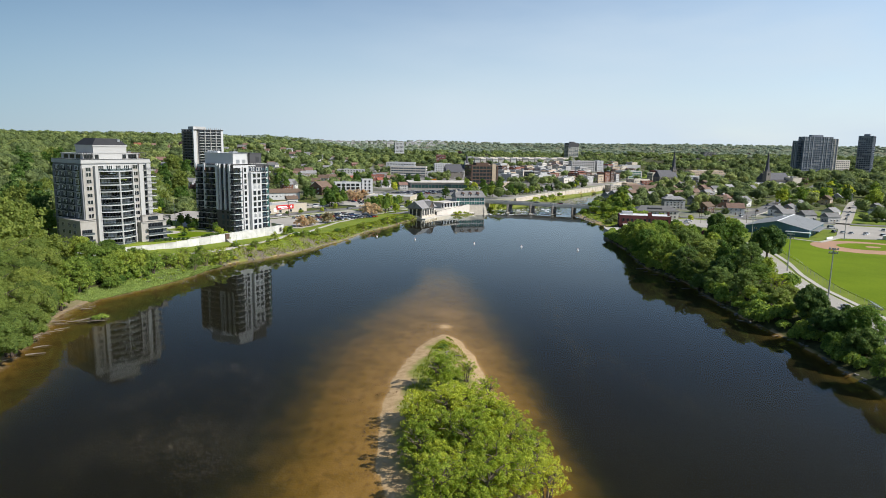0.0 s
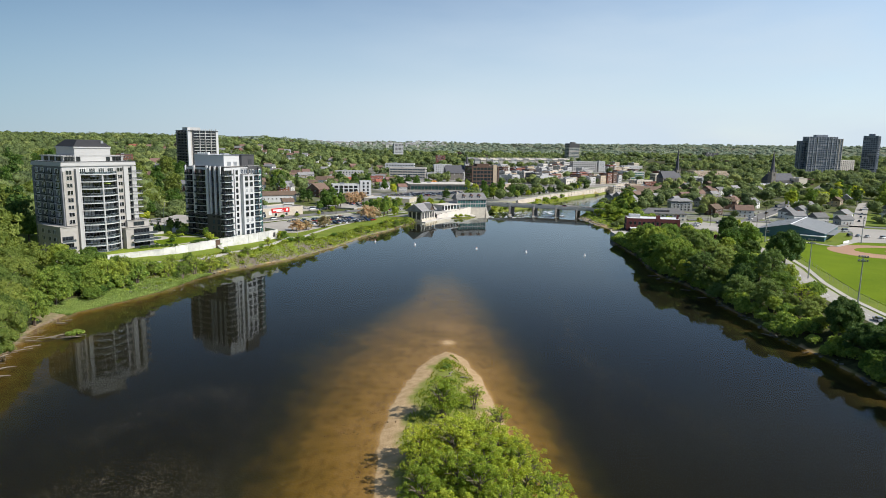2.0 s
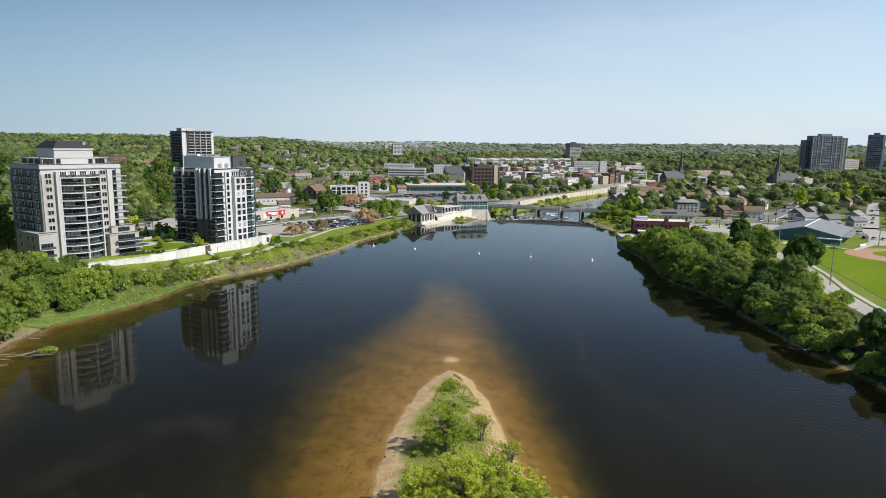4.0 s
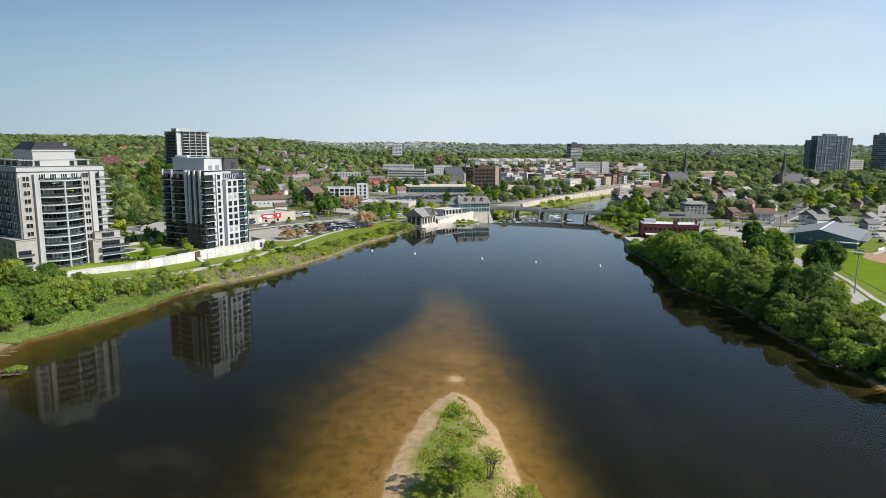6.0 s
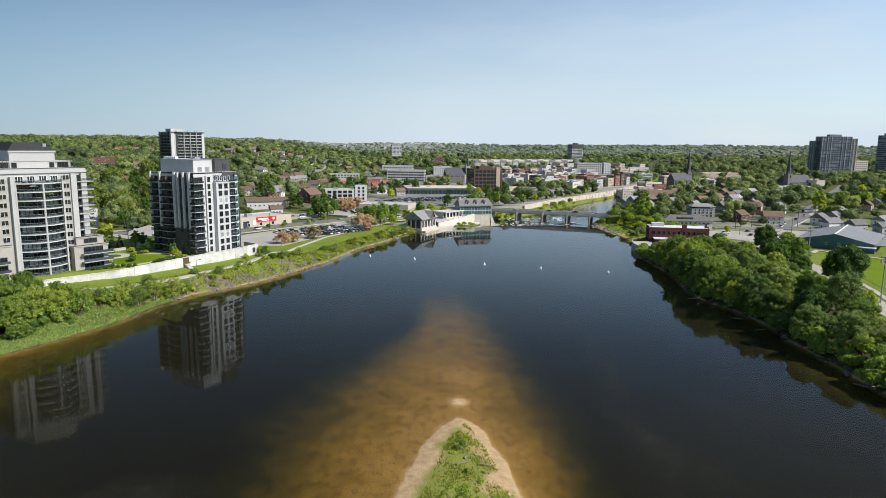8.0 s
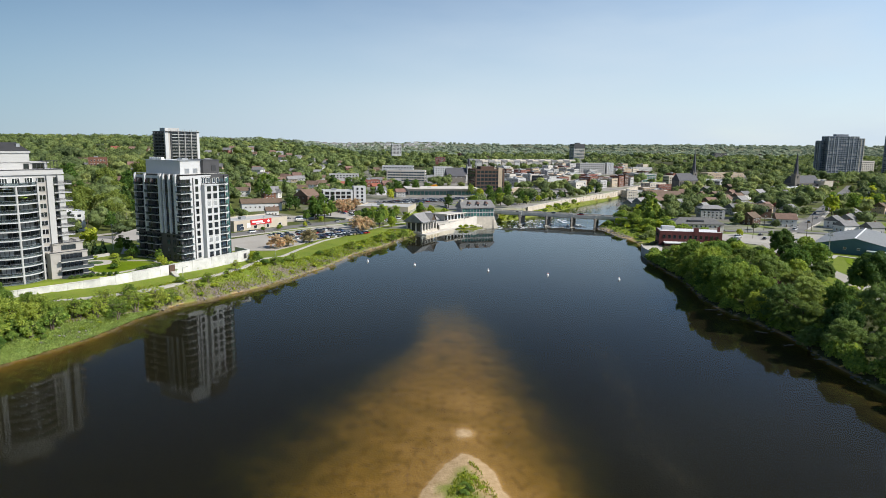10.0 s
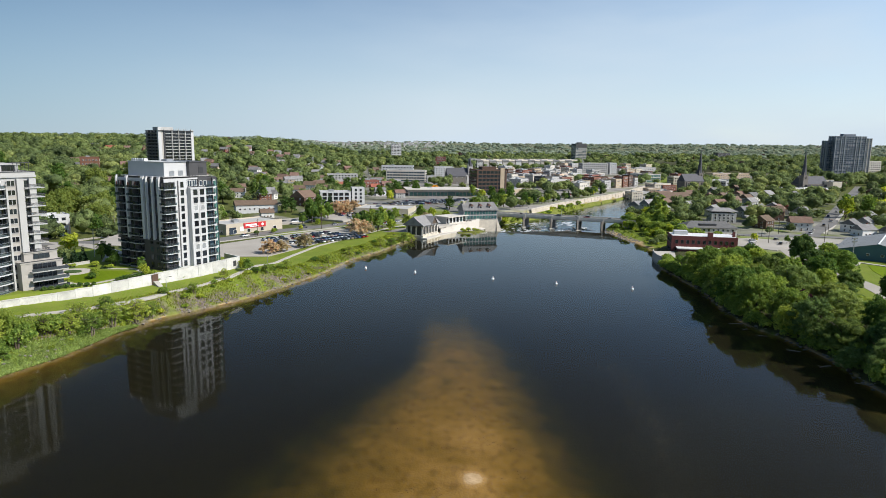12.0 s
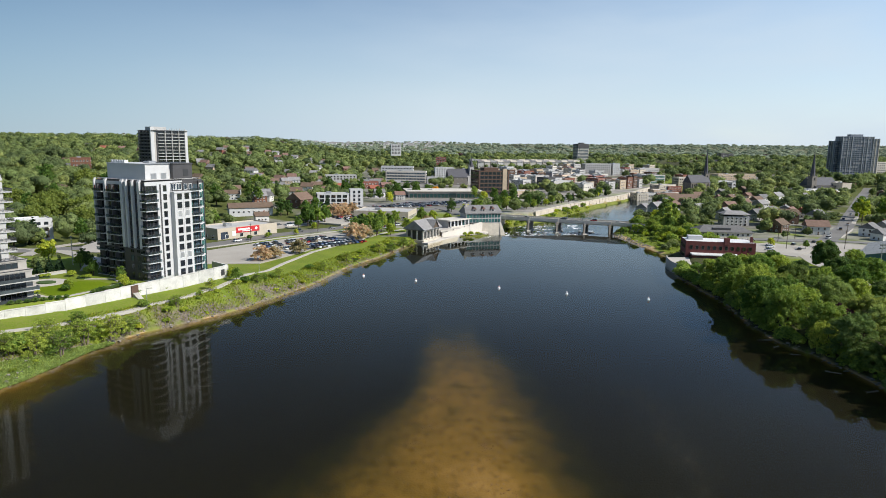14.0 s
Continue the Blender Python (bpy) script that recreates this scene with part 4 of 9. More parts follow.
# left bank: big willows at the water, shrubs along the slope
for k, x, y, s in (("willow2", -110, 112, 1.0), ("willow2", -111.5, 121, 1.0), ("willow", -114, 130, 0.95), ("willow2", -117, 140, 1.1), ("willow2", -121, 149, 1.1), ("willow", -126, 158, 1.05), ("green", -121, 165, 0.62), ("willow2", -128, 168, 1.0), ("willow", -130, 177, 0.95), ("green", -126, 185, 0.7), ("green2", -126, 193, 0.62), ("green", -120, 199, 0.58), ("green", -117, 206, 0.58), ("green", -112, 210, 0.46), ("green", -124, 205, 0.62), ("green2", -121, 213, 0.5), ("green", -129, 211, 0.6), ("green", -108, 215, 0.36), ("green", -127, 219, 0.5), ("green", -135, 216, 0.62), ("green", -141, 210, 0.7), ("green", -118, 221, 0.34), ("green", -113, 217, 0.4),
                   ("willow2", -122, 128, 1.2), ("willow2", -127, 138, 1.25), ("willow", -134, 150, 1.3), ("willow2", -137, 163, 1.25), ("willow2", -140, 175, 1.15), ("willow", -138, 187, 1.0), ("willow2", -146, 160, 1.4), ("willow", -150, 178, 1.3), ("willow2", -148, 192, 1.15), ("willow2", -158, 190, 1.35), ("willow", -160, 205, 1.3), ("willow2", -152, 208, 1.1), ("green", -142, 200, 0.85), ("willow2", -140, 140, 1.35), ("willow2", -170, 212, 1.2), ("green", -166, 226, 1.0),
                   ("dark", -172, 198, 1.3), ("dark", -182, 226, 1.4), ("dark", -190, 205, 1.5), ("green", -176, 240, 1.2), ("dark", -188, 250, 1.4), ("dark", -200, 236, 1.5), ("dark", -205, 262, 1.4), ("green2", -195, 182, 1.3), ("dark", -178, 265, 1.2), ("green", -192, 280, 1.2), ("dark", -212, 290, 1.3)):
    big = float(np.interp(y, [100, 150, 165, 180, 195, 215], [1.1, 1.12, 1.3, 1.55, 1.5, 1.25]))
    k = "fresh" if k in ("green", "green2") and x > -141 else k
    plant(k if x > -141 else ("m_dark" if k == "dark" else "m_willow"), x + float(np.interp(y, [100, 150, 170, 190, 212], [5.5, 5.5, 4.0, 5.0, 2.0])) * (x > -128), y, s * big, group="bank trees")
for i in range(46):
    y = 178 + 46 * rng.random()
    x = float(lerp(y, LEFT_SHORE)) - (5.5 + 8 * rng.random()) / 0.76
    plant("bush" if i % 3 else "green", x, y, (1.1 + 0.7 * rng.random()) if i % 3 else 0.32 + 0.1 * rng.random(), group="bank shrubs")
for i in range(76):
    y = 203 + 225 * rng.random()
    d = 1.8 + 8.6 * rng.random() ** 1.1
    x = float(lerp(y, LEFT_SHORE)) - d / 0.76
    s = 0.35 + 0.75 * rng.random() ** 2
    plant("bush" if rng.random() < 0.3 else "bush2", x, y, s, sz=s * 0.8, group="bank shrubs")
for x, y, s in ((-110.5, 203, 1.0), (-108, 206, 0.8), (-106, 209, 0.9), (-112, 207, 1.2)):
    plant("bush", x, y, s, group="bank shrubs")
for x, y, s in ((-99, 226, 0.62), (-95, 231, 0.7), (-101, 236, 0.55), (-93, 240, 0.75), (-88.5, 246, 0.72), (-103, 222, 0.6), (-86, 252, 0.55), (-97, 245, 0.45), (-72, 287, 0.4), (-60, 305, 0.42), (-55, 318, 0.42), (-41, 347, 0.42), (-33, 370, 0.46), (-18, 398, 0.55), (-12, 405, 0.5), (-6, 420, 0.55), (-1, 428, 0.5), (-78, 270, 0.4), (-106, 217, 0.6)):
    plant("sapling", x, y, s * 1.3, group="bank saplings")

# right bank wood
for k, x, y, s in (("dark", 117, 112, 0.85), ("green", 123, 120, 0.9), ("dark", 119, 128, 0.95), ("dark", 127, 132, 0.6), ("green", 133, 122, 0.5), ("dark", 122.5, 143, 1.02), ("feather", 121, 157, 0.55), ("willow2", 128, 165, 0.55), ("bush", 116, 150, 1.5), ("bush", 118, 163, 1.6), ("thin", 131, 176, 1.1),
                   ("feather", 121, 176, 0.72), ("green", 129, 187, 0.8), ("feather", 118.5, 190, 0.85), ("dark", 123, 197, 0.85), ("feather", 131, 198, 0.9), ("willow2", 121, 210, 0.85), ("green2", 129, 212, 0.8), ("feather", 119, 222, 0.95), ("feather", 128, 226, 1.0), ("green", 120, 236, 0.9), ("purple", 126, 241, 0.85), ("willow2", 134, 240, 0.9),
                   ("green", 115, 248, 0.85), ("green", 122, 252, 0.95), ("feather", 131, 256, 0.95), ("green", 117, 264, 0.95), ("green2", 126, 268, 0.85), ("green", 121, 277, 1.0), ("willow2", 131, 280, 0.95), ("green", 123, 291, 0.95), ("green2", 131, 296, 0.85), ("green", 124, 304, 0.95), ("green", 136, 306, 0.95), ("green2", 128, 315, 0.85), ("green", 125, 324, 0.75), ("green", 135, 326, 0.9), ("bush", 122, 331, 2.0), ("green", 144, 318, 0.85), ("willow2", 142, 292, 0.85), ("green", 140, 272, 0.8), ("green", 146, 334, 0.7),
                   ("dark", 170, 253, 1.3), ("dark", 168, 279, 0.75), ("green", 160, 286, 0.9), ("dark", 168, 300, 0.8), ("dark", 187, 341, 1.05), ("dark", 172, 335, 0.6), ("green", 160, 338, 0.6), ("green2", 156, 325, 0.7), ("green", 176, 296, 0.95), ("purple", 161, 300, 0.9), ("green", 184, 312, 0.8), ("dark", 178, 318, 0.9), ("green", 190, 326, 0.75), ("green", 150, 268, 0.7), ("feather", 142, 246, 0.75), ("green", 138, 218, 0.7), ("green", 140, 200, 0.6), ("bush", 141, 186, 1.6), ("green", 113, 96, 0.9), ("dark", 122, 92, 1.0), ("green", 120, 150, 0.42), ("feather", 126, 152, 0.4), ("green", 117, 169, 0.45), ("willow2", 124, 172, 0.5), ("green", 132, 160, 0.42), ("green", 115, 134, 0.5), ("green", 115, 119, 0.5), ("feather", 116, 200, 0.6), ("green", 116, 230, 0.55), ("green", 114, 256, 0.5), ("green", 117, 272, 0.5), ("feather", 118, 284, 0.55), ("green", 120, 298, 0.5), ("green", 121, 312, 0.5), ("green", 136, 180, 0.5), ("green", 137, 232, 0.6), ("feather", 140, 262, 0.7)):
    grow = float(np.interp(y, [150, 180, 230, 262, 300, 330], [1.0, 1.15, 1.2, 1.2, 1.08, 0.9])) if x < 150 else 1.1
    k = "s_green" if x > 150 and k in ("green", "green2") else k
    k = "fresh" if 176 < y < 335 and x < 150 and k == "green" and int(y) % 3 else k
    plant(k, x - 2.5 * (x < 124) * (y > 170), y, s * (0.4 + 0.6 * grow), sz=s * grow * (0.85 if k == "feather" else 1.0) * (0.82 + 0.36 * rng.random()), group="bank trees")
for i in range(64):
    y = 95 + 250 * rng.random()
    plant("bush", float(lerp(y, RIGHT_SHORE)) + 0.8 + 12 * rng.random(), y, 0.8 + 1.0 * rng.random(), group="bank shrubs")
spots = []
for i in range(110):
    y = 96 + 262 * rng.random()
    spots.append((float(lerp(y, RIGHT_SHORE)) + 0.7 + 3.2 * rng.random(), y, 0.9 + 1.0 * rng.random()))
thicket("undergrowth", "dense green scrub hanging over the wooded shore", "bush", spots)
# bush belt round the weir's right end and the spit
for k, x, y, s in (("bush", 139, 440, 1.5), ("bush2", 142, 450, 1.8), ("bush2", 146, 432, 1.6), ("green", 146, 470, 0.7), ("green", 150, 486, 0.85), ("m_green", 155, 498, 0.9), ("m_lime", 150, 458, 0.6), ("m_green", 160, 474, 0.9), ("m_dark", 168, 488, 0.9), ("bush2", 140, 462, 1.6), ("m_green", 163, 455, 0.75), ("m_green", 152, 418, 0.7), ("bush", 148, 408, 1.9), ("m_dark", 172, 462, 0.8), ("bush", 140, 478, 1.8), ("m_lime", 172, 508, 0.9), ("m_dark", 182, 520, 1.05), ("m_green", 178, 498, 0.95), ("m_green", 194, 540, 1.1), ("yellow", 190, 448, 0.6), ("m_green", 148, 446, 0.7), ("m_green", 157, 440, 0.75), ("m_dark", 164, 444, 0.7), ("m_green", 156, 464, 0.9), ("m_lime", 147, 478, 0.8), ("m_green", 166, 468, 0.9), ("m_tall", 174, 478, 0.8), ("m_green", 184, 506, 1.0)):
    plant(k, x + 9 * (x < 165) * (y < 474), y, s * (0.85 if x < 165 else 1.05), group="riverside trees")
spots = []
for i in range(150):
    y = 396 + 106 * rng.random()
    x = float(lerp(y, RIGHT_SHORE)) + 4.0 + 44 * rng.random() ** 1.2
    if x < 188:
        spots.append((x, y, (0.8 + 1.5 * rng.random()) if x - float(lerp(y, RIGHT_SHORE)) > 15 else 0.3 + 0.35 * rng.random()))
thicket("undergrowth", "green scrub on the spit beside the weir", "bush", spots[:90])
thicket("undergrowth", "light green scrub on the spit beside the weir", "bush2", spots[90:])

# woods: far canopy as one mass, nearer town trees one by one
KEEP_CLEAR = []


def clear(x, y, r):
    KEEP_CLEAR.append((x, y, r))


def free(x, y, pad=3.0):
    return all((x - a) ** 2 + (y - b) ** 2 > (r + pad) ** 2 for a, b, r in KEEP_CLEAR)


# ---- walls, windows and houses ----
def window_mesh(w, h, frame_mat, glass_mat, cols=1, rows=1, depth=0.14):
    """One frame whose panes lie back in it; faces -y, its foot at the middle of the origin."""
    g = Geo()
    b = min(0.12, w * 0.09)
    xs, zs = [-w / 2, -w / 2 + b], [0.0, b]
    for i in range(cols):
        x = -w / 2 + b + (w - b) * (i + 1) / cols
        xs += [x - b, x]
    for j in range(rows):
        z = b + (h - b) * (j + 1) / rows
        zs += [z - b, z]
    xs, zs = [xs[0]] + xs[1:], [zs[0]] + zs[1:]
    nx_, nz_ = len(xs), len(zs)
    g.v = [(x, -depth, z) for z in zs for x in xs]
    for j in range(nz_ - 1):
        for i in range(nx_ - 1):
            q = [j * nx_ + i, j * nx_ + i + 1, (j + 1) * nx_ + i + 1, (j + 1) * nx_ + i]
            if i % 2 and j % 2:
                k = len(g.v)
                g.v += [(g.v[p][0], -0.05, g.v[p][2]) for p in q]
                for e in range(4):
                    f = (e + 1) % 4
                    g.f.append((q[e], q[f], k + f, k + e))
                    g.m.append(0)
                g.f.append((k, k + 1, k + 2, k + 3))
                g.m.append(1)
            else:
                g.f.append(tuple(q))
                g.m.append(0)
    q = [0, nx_ - 1, nz_ * nx_ - 1, (nz_ - 1) * nx_]
    k = len(g.v)
    g.v += [(g.v[p][0], 0.0, g.v[p][2]) for p in q]
    for e in range(4):
        f = (e + 1) % 4
        g.f.append((q[e], k + e, k + f, q[f]))
        g.m.append(0)
    return g.mesh("window", [frame_mat, glass_mat])


WM = {}


def win(w, h, frame="frame_white", glass="glass", cols=1, rows=1):
    key = (round(w, 2), round(h, 2), frame, glass, cols, rows)
    if key not in WM:
        WM[key] = window_mesh(w, h, M[frame], M[glass], cols, rows)
    return WM[key]


def far_windows(parent, w, h, frame, glass, spots):
    """All the small windows of one far building, joined."""
    g = Geo()
    b = 0.12
    for m in spots:
        k = len(g.v)
        for y, e in ((0.0, 0.0), (-0.12, 0.0), (-0.12, b), (-0.05, b)):
            g.v += [tuple(m @ Vector(p)) for p in ((-w / 2 + e, y, e), (w / 2 - e, y, e), (w / 2 - e, y, h - e), (-w / 2 + e, y, h - e))]
        for r in range(3):
            for i in range(4):
                j = (i + 1) % 4
                g.f.append((k + r * 4 + i, k + r * 4 + j, k + r * 4 + 4 + j, k + r * 4 + 4 + i))
                g.m.append(0)
        g.f.append((k + 12, k + 13, k + 14, k + 15))
        g.m.append(1)
    ob = part("windows", g, [M[frame], M[glass]], parent)
    ob["kind"] = "stuff"
    return ob


def put_windows(parent, me, face, xs, zs, name="window"):
    """face: pose of a facade whose x runs along it, z up, -y outwards."""
    for z in zs:
        for x in xs:
            part(name, me, None, parent, at=face @ pose(x, 0, z))


def face_of(w, d, side):
    """Poses of the four facades of a box with its front from (0, 0) to (w, 0) and depth d."""
    return {"front": pose(0, 0, 0), "right": pose(w, 0, 0, 0, 0, 90), "left": pose(0, d, 0, 0, 0, -90), "back": pose(w, d, 0, 0, 0, 180)}[side]


def spread(n, w, edge=1.2):
    return [edge + (w - 2 * edge) * (i + 0.5) / n for i in range(n)]


def block(name, label, category, x, y, rot, w, d, h, storeys, bays, wall, roof="roof_gravel", win_wh=(1.5, 1.6), frame="frame_white", glass="glass", cols=1, sides=("front", "left", "right"), z=None, parapet=0.7, side_bays=None, base=0.9, units=True, group=""):
    """A flat-roofed building: walls with a parapet, sunk roof, windows storey by storey, roof units. x, y: the middle of its front."""
    m = pose(x, y, 0, 0, 0, rot) @ pose(-w / 2, 0, 0)
    z = hgt(x, y) - 0.3 if z is None else z
    m.translation.z = z
    t = thing(name, label, category, m, group)
    g = Geo()
    g.box(0, w, 0, d, -3, h)
    e = 0.35
    for a in ((0, w, 0, e), (0, w, d - e, d), (0, e, e, d - e), (w - e, w, e, d - e)):
        g.box(*a, h, h + parapet)
    part("wall", g, M[wall], t)
    g = Geo()
    g.box(e, w - e, e, d - e, h, h + 0.12)
    part("roof", g, M[roof], t)
    if units:
        g = Geo()
        g.box(w * 0.3, w * 0.3 + min(4, w * 0.2), d * 0.45, d * 0.45 + min(3, d * 0.25), h + 0.12, h + 1.8)
        part("roof_unit", g, M["metal_grey"], t)
    st = (h - 0.3) / storeys
    me = win(*win_wh, frame, glass, cols) if y < 640 else None
    spots = []
    for s in sides:
        ln = w if s in ("front", "back") else d
        nb = bays if s in ("front", "back") else (side_bays if side_bays is not None else max(1, round(bays * d / w)))
        zs = [k * st + min(base, st - win_wh[1] - 0.15) for k in range(storeys)]
        if me:
            put_windows(t, me, face_of(w, d, s), spread(nb, ln), zs)
        else:
            spots += [face_of(w, d, s) @ pose(u, 0, v) for u in spread(nb, ln) for v in zs]
    if spots:
        far_windows(t, *win_wh, frame, glass, spots)
    clear(x, y + 0, 0)
    c = m @ Vector((w / 2, d / 2, 0))
    clear(c.x, c.y, math.hypot(w, d) / 2)
    return t


def house(x, y, rot, w=9, d=8, h=5.2, rh=2.6, wall="siding", roof="shingle_grey", label="", hip=0.0, z=None):
    m = pose(x, y, hgt(x, y) - 0.3 if z is None else z, 0, 0, rot) @ pose(-w / 2, -d / 2, 0)
    t = thing("house", label or "small detached house with a pitched shingle roof among trees", "house", m, "town houses")
    g = Geo()
    g.box(0, w, 0, d, -2, h)
    if not hip:
        for X in (0.0, w):
            p = [(X, 0, h), (X, d, h), (X, d / 2, h + rh)]
            g.face(p if X else p[::-1])
    part("wall", g, M[wall], t)
    part("roof", Geo().gable(0, w, 0, d, h + 0.05, rh * 1.05, 0.5, 0.2, hip=hip), M[roof], t)
    if y < 560:
        part("chimney", Geo().box(w * 0.7, w * 0.7 + 0.7, d * 0.55, d * 0.55 + 0.7, h, h + rh + 0.9), M["brick_red"], t)
    zs = [0.8, h - 2.1] if h > 4.5 else [0.9]
    sides = (("front", w, 3), ("left", d, 2), ("right", d, 2))
    if y < 480:
        for sd, ln, nb in sides:
            put_windows(t, win(1.2, 1.4, "frame_white", "glass"), face_of(w, d, sd), spread(nb, ln), zs)
    else:
        far_windows(t, 1.2, 1.4, "frame_white", "glass", [face_of(w, d, sd) @ pose(u, 0, v) for sd, ln, nb in sides for u in spread(nb, ln) for v in zs])
    if y < 560:
        part("door", Geo().box(w * 0.5 - 0.5, w * 0.5 + 0.5, -0.08, 0.02, 0, 2.1), M["brick_brown"], t)
    clear(x, y, max(w, d) * 0.6)
    return t


# ---- the pale apartment tower with curved balconies ----
def tower_pale():
    L, D, S = 27.0, 23.0, 2.927
    t = thing("apartment_building", "pale stucco apartment tower with curved balconies and a black mansard roof", "building", pose(-139.9, 232.6, 10.0, 0, 0, 52) @ Matrix.Diagonal((1.1, 1.1, 1, 1)))
    part("wall", Geo().box(0, L, 0, D, -4, 36.2), M["white_stucco"], t)
    g = Geo().box(-0.5, L + 0.5, -0.5, D + 0.5, 35.6, 36.3).box(-0.35, L + 0.35, -0.35, D + 0.35, 36.3, 37.2)
    part("cornice", g, M["white_stucco"], t)
    part("roof", Geo().box(0.2, L - 0.2, 0.2, D - 0.2, 37.2, 37.35), M["roof_gravel"], t)
    # set-back penthouse storey with pergolas
    part("penthouse", Geo().box(2.4, L - 2.4, 3.4, D - 2, 37.3, 39.4), M["white_stucco"], t)
    put_windows(t, win(3.4, 1.8, "frame_dark", "glass", 3), pose(0, 3.4, 0), [4.3, 22.0], [37.45])
    put_windows(t, win(1.5, 1.8, "frame_dark", "glass", 1), pose(0, 3.0, 0), [7.4, 18.4], [37.45])
    put_windows(t, win(3.4, 1.8, "frame_dark", "glass", 3), pose(2.4, D - 2, 0, 0, 0, -90), [4.0, 9.0, 14.0], [37.45])
    part("coping", Geo().box(-0.45, L + 0.45, -0.45, -0.2, 37.2, 37.42).box(-0.45, -0.2, -0.2, D + 0.4, 37.2, 37.42).box(L + 0.2, L + 0.45, -0.2, D + 0.4, 37.2, 37.42), M["metal_dark"], t, "dark metal roof coping")
    part("penthouse_roof", Geo().box(2.0, L - 2.0, 3.0, D - 1.6, 39.4, 39.7), M["white_stucco"], t)
    for x in (0.6, 22.4):
        g = Geo()
        for i in range(5):
            g.tube([(x + i, 1.0, 37.3), (x + i, 1.0, 40.0), (x + i, 4.6, 40.0)], [0.07, 0.07, 0.07], 4)
        g.box(x - 0.3, x + 4.3, 0.9, 1.1, 40.0, 40.15).box(x - 0.3, x + 4.3, 2.7, 2.85, 40.0, 40.15)
        part("pergola", g, M["metal_dark"], t, "dark metal roof pergola")
    part("plant_room", Geo().box(6.2, 19.5, 3.0, 17.0, 37.3, 43.3).box(5.9, 19.8, 2.7, 17.3, 42.7, 43.3), M["white_stucco"], t)
    g = Geo().prism([(5.9, 2.7), (19.8, 2.7), (19.8, 17.3), (5.9, 17.3)], 43.3, 46.2, top=[(8.6, 5.4), (17.1, 5.4), (17.1, 14.6), (8.6, 14.6)])
    part("mansard_roof", g, M["roof_black"], t, "black hipped mansard roof")
    part("vent", Geo().box(16.6, 17.6, 4.0, 5.0, 43.6, 45.8), M["metal_grey"], t)
    # pale stone column at the corner and beside the bow
    w1 = win(2.1, 1.8, "grey_stucco", "glass", 2)
    for x0, x1 in ((0.1, 4.2), (19.4, 22.2)):
        part("stone_column", Geo().box(x0, x1, -0.35, 0.0, 0, 33.6), M["beige_stone"], t)
        put_windows(t, w1, pose(0, -0.35, 0), [(x0 + x1) / 2], [k * S + 0.75 for k in range(11 if x0 < 1 else 12)])
    put_windows(t, w1, pose(0, -0.35, 0), [2.1], [32.2])
    part("pier", Geo().box(4.2, 5.4, -1.5, 0.0, 0, 34.6), M["white_stucco"], t)
    part("pier", Geo().box(22.2, 24.0, -0.9, 0.0, 0, 35.2), M["white_stucco"], t)
    part("pier", Geo().box(25.4, 27.2, -0.9, 0.0, 0, 35.2), M["white_stucco"], t)
    # the bow: glazed wall and eleven curved balconies
    for k in range(11):
        g = Geo()
        for i in range(11):
            x = 5.6 + 13.6 * i / 11
            g.box(x, x + 13.6 / 11, -0.12, 0.0, k * S + 0.3, (k + 1) * S - 0.05, 1 if math.sin(i * 5.7 + k * 3.1) > 0.62 else 0)
        part("glazing", g, [M["glass"], M["glass_pale"]], t)
    for i in range(12):
        x = 5.6 + 13.6 * i / 11
        part("mullion", Geo().box(x - 0.09, x + 0.09, -0.2, -0.05, 0.3, 32.2), M["frame_dark"], t)
    put_windows(t, win(2.3, 2.1, "frame_white", "glass", 3), pose(0, 0, 0), [7.2, 10.6, 14.0, 17.4], [32.6])
    N = 14
    arc = [(5.4 + 14.0 * i / N, -0.9 - 3.1 * math.sin(math.pi * i / N) ** 0.8) for i in range(N + 1)]
    slab = Geo().prism(arc[::-1] + [(5.4, 0.0), (19.4, 0.0)][::1], -0.06, 0.34)
    slab_me = slab.mesh("balcony_slab", [M["white_panel"]])
    rail = Geo()
    for (ax, ay), (bx, by) in zip(arc, arc[1:]):
        rail.face([(ax, ay + 0.05, 0.4), (bx, by + 0.05, 0.4), (bx, by + 0.05, 1.3), (ax, ay + 0.05, 1.3)])
        rail.face([(bx, by + 0.09, 0.4), (ax, ay + 0.09, 0.4), (ax, ay + 0.09, 1.3), (bx, by + 0.09, 1.3)])
        for z in (0.36, 1.3):
            rail.face([(ax, ay, z), (bx, by, z), (bx, by + 0.1, z + 0.001), (ax, ay + 0.1, z + 0.001)], 1)
            rail.face([(ax, ay, z - 0.07), (bx, by, z - 0.07), (bx, by, z), (ax, ay, z)], 1)
    rail_me = rail.mesh("balcony_rail", [M["rail_clear"], M["metal_grey"]])
    furn = Geo()
    furn.prism([(0, -1.7), (0.7, -1.7), (0.7, -0.85), (0, -0.85)], 0.32, 0.8, top=[(0, -1.7), (0.7, -1.7), (0.7, -1.0), (0, -1.0)])
    furn_me = furn.mesh("balcony_furniture", [M["metal_dark"]])
    for k in range(12):
        b = part("balcony", slab_me, None, t, at=pose(0, 0, k * S - 0.1))
        part("railing", rail_me, None, b)
        for x in (7.6, 9.4, 14.6, 16.8)[: 2 + k % 3]:
            part("seat", furn_me, None, b, at=pose(x + (k * 7 % 5) * 0.3 - 0.6, 0, 0))
    part("post", Geo().tube([(12.4, -3.75, 0), (12.4, -3.75, 32.4)], [0.34, 0.34], 10), M["white_stucco"], t)
    for x in (5.5, 19.3):
        part("fin", Geo().box(x - 0.25, x + 0.25, -1.5, 0.0, 0, 32.4), M["white_stucco"], t)
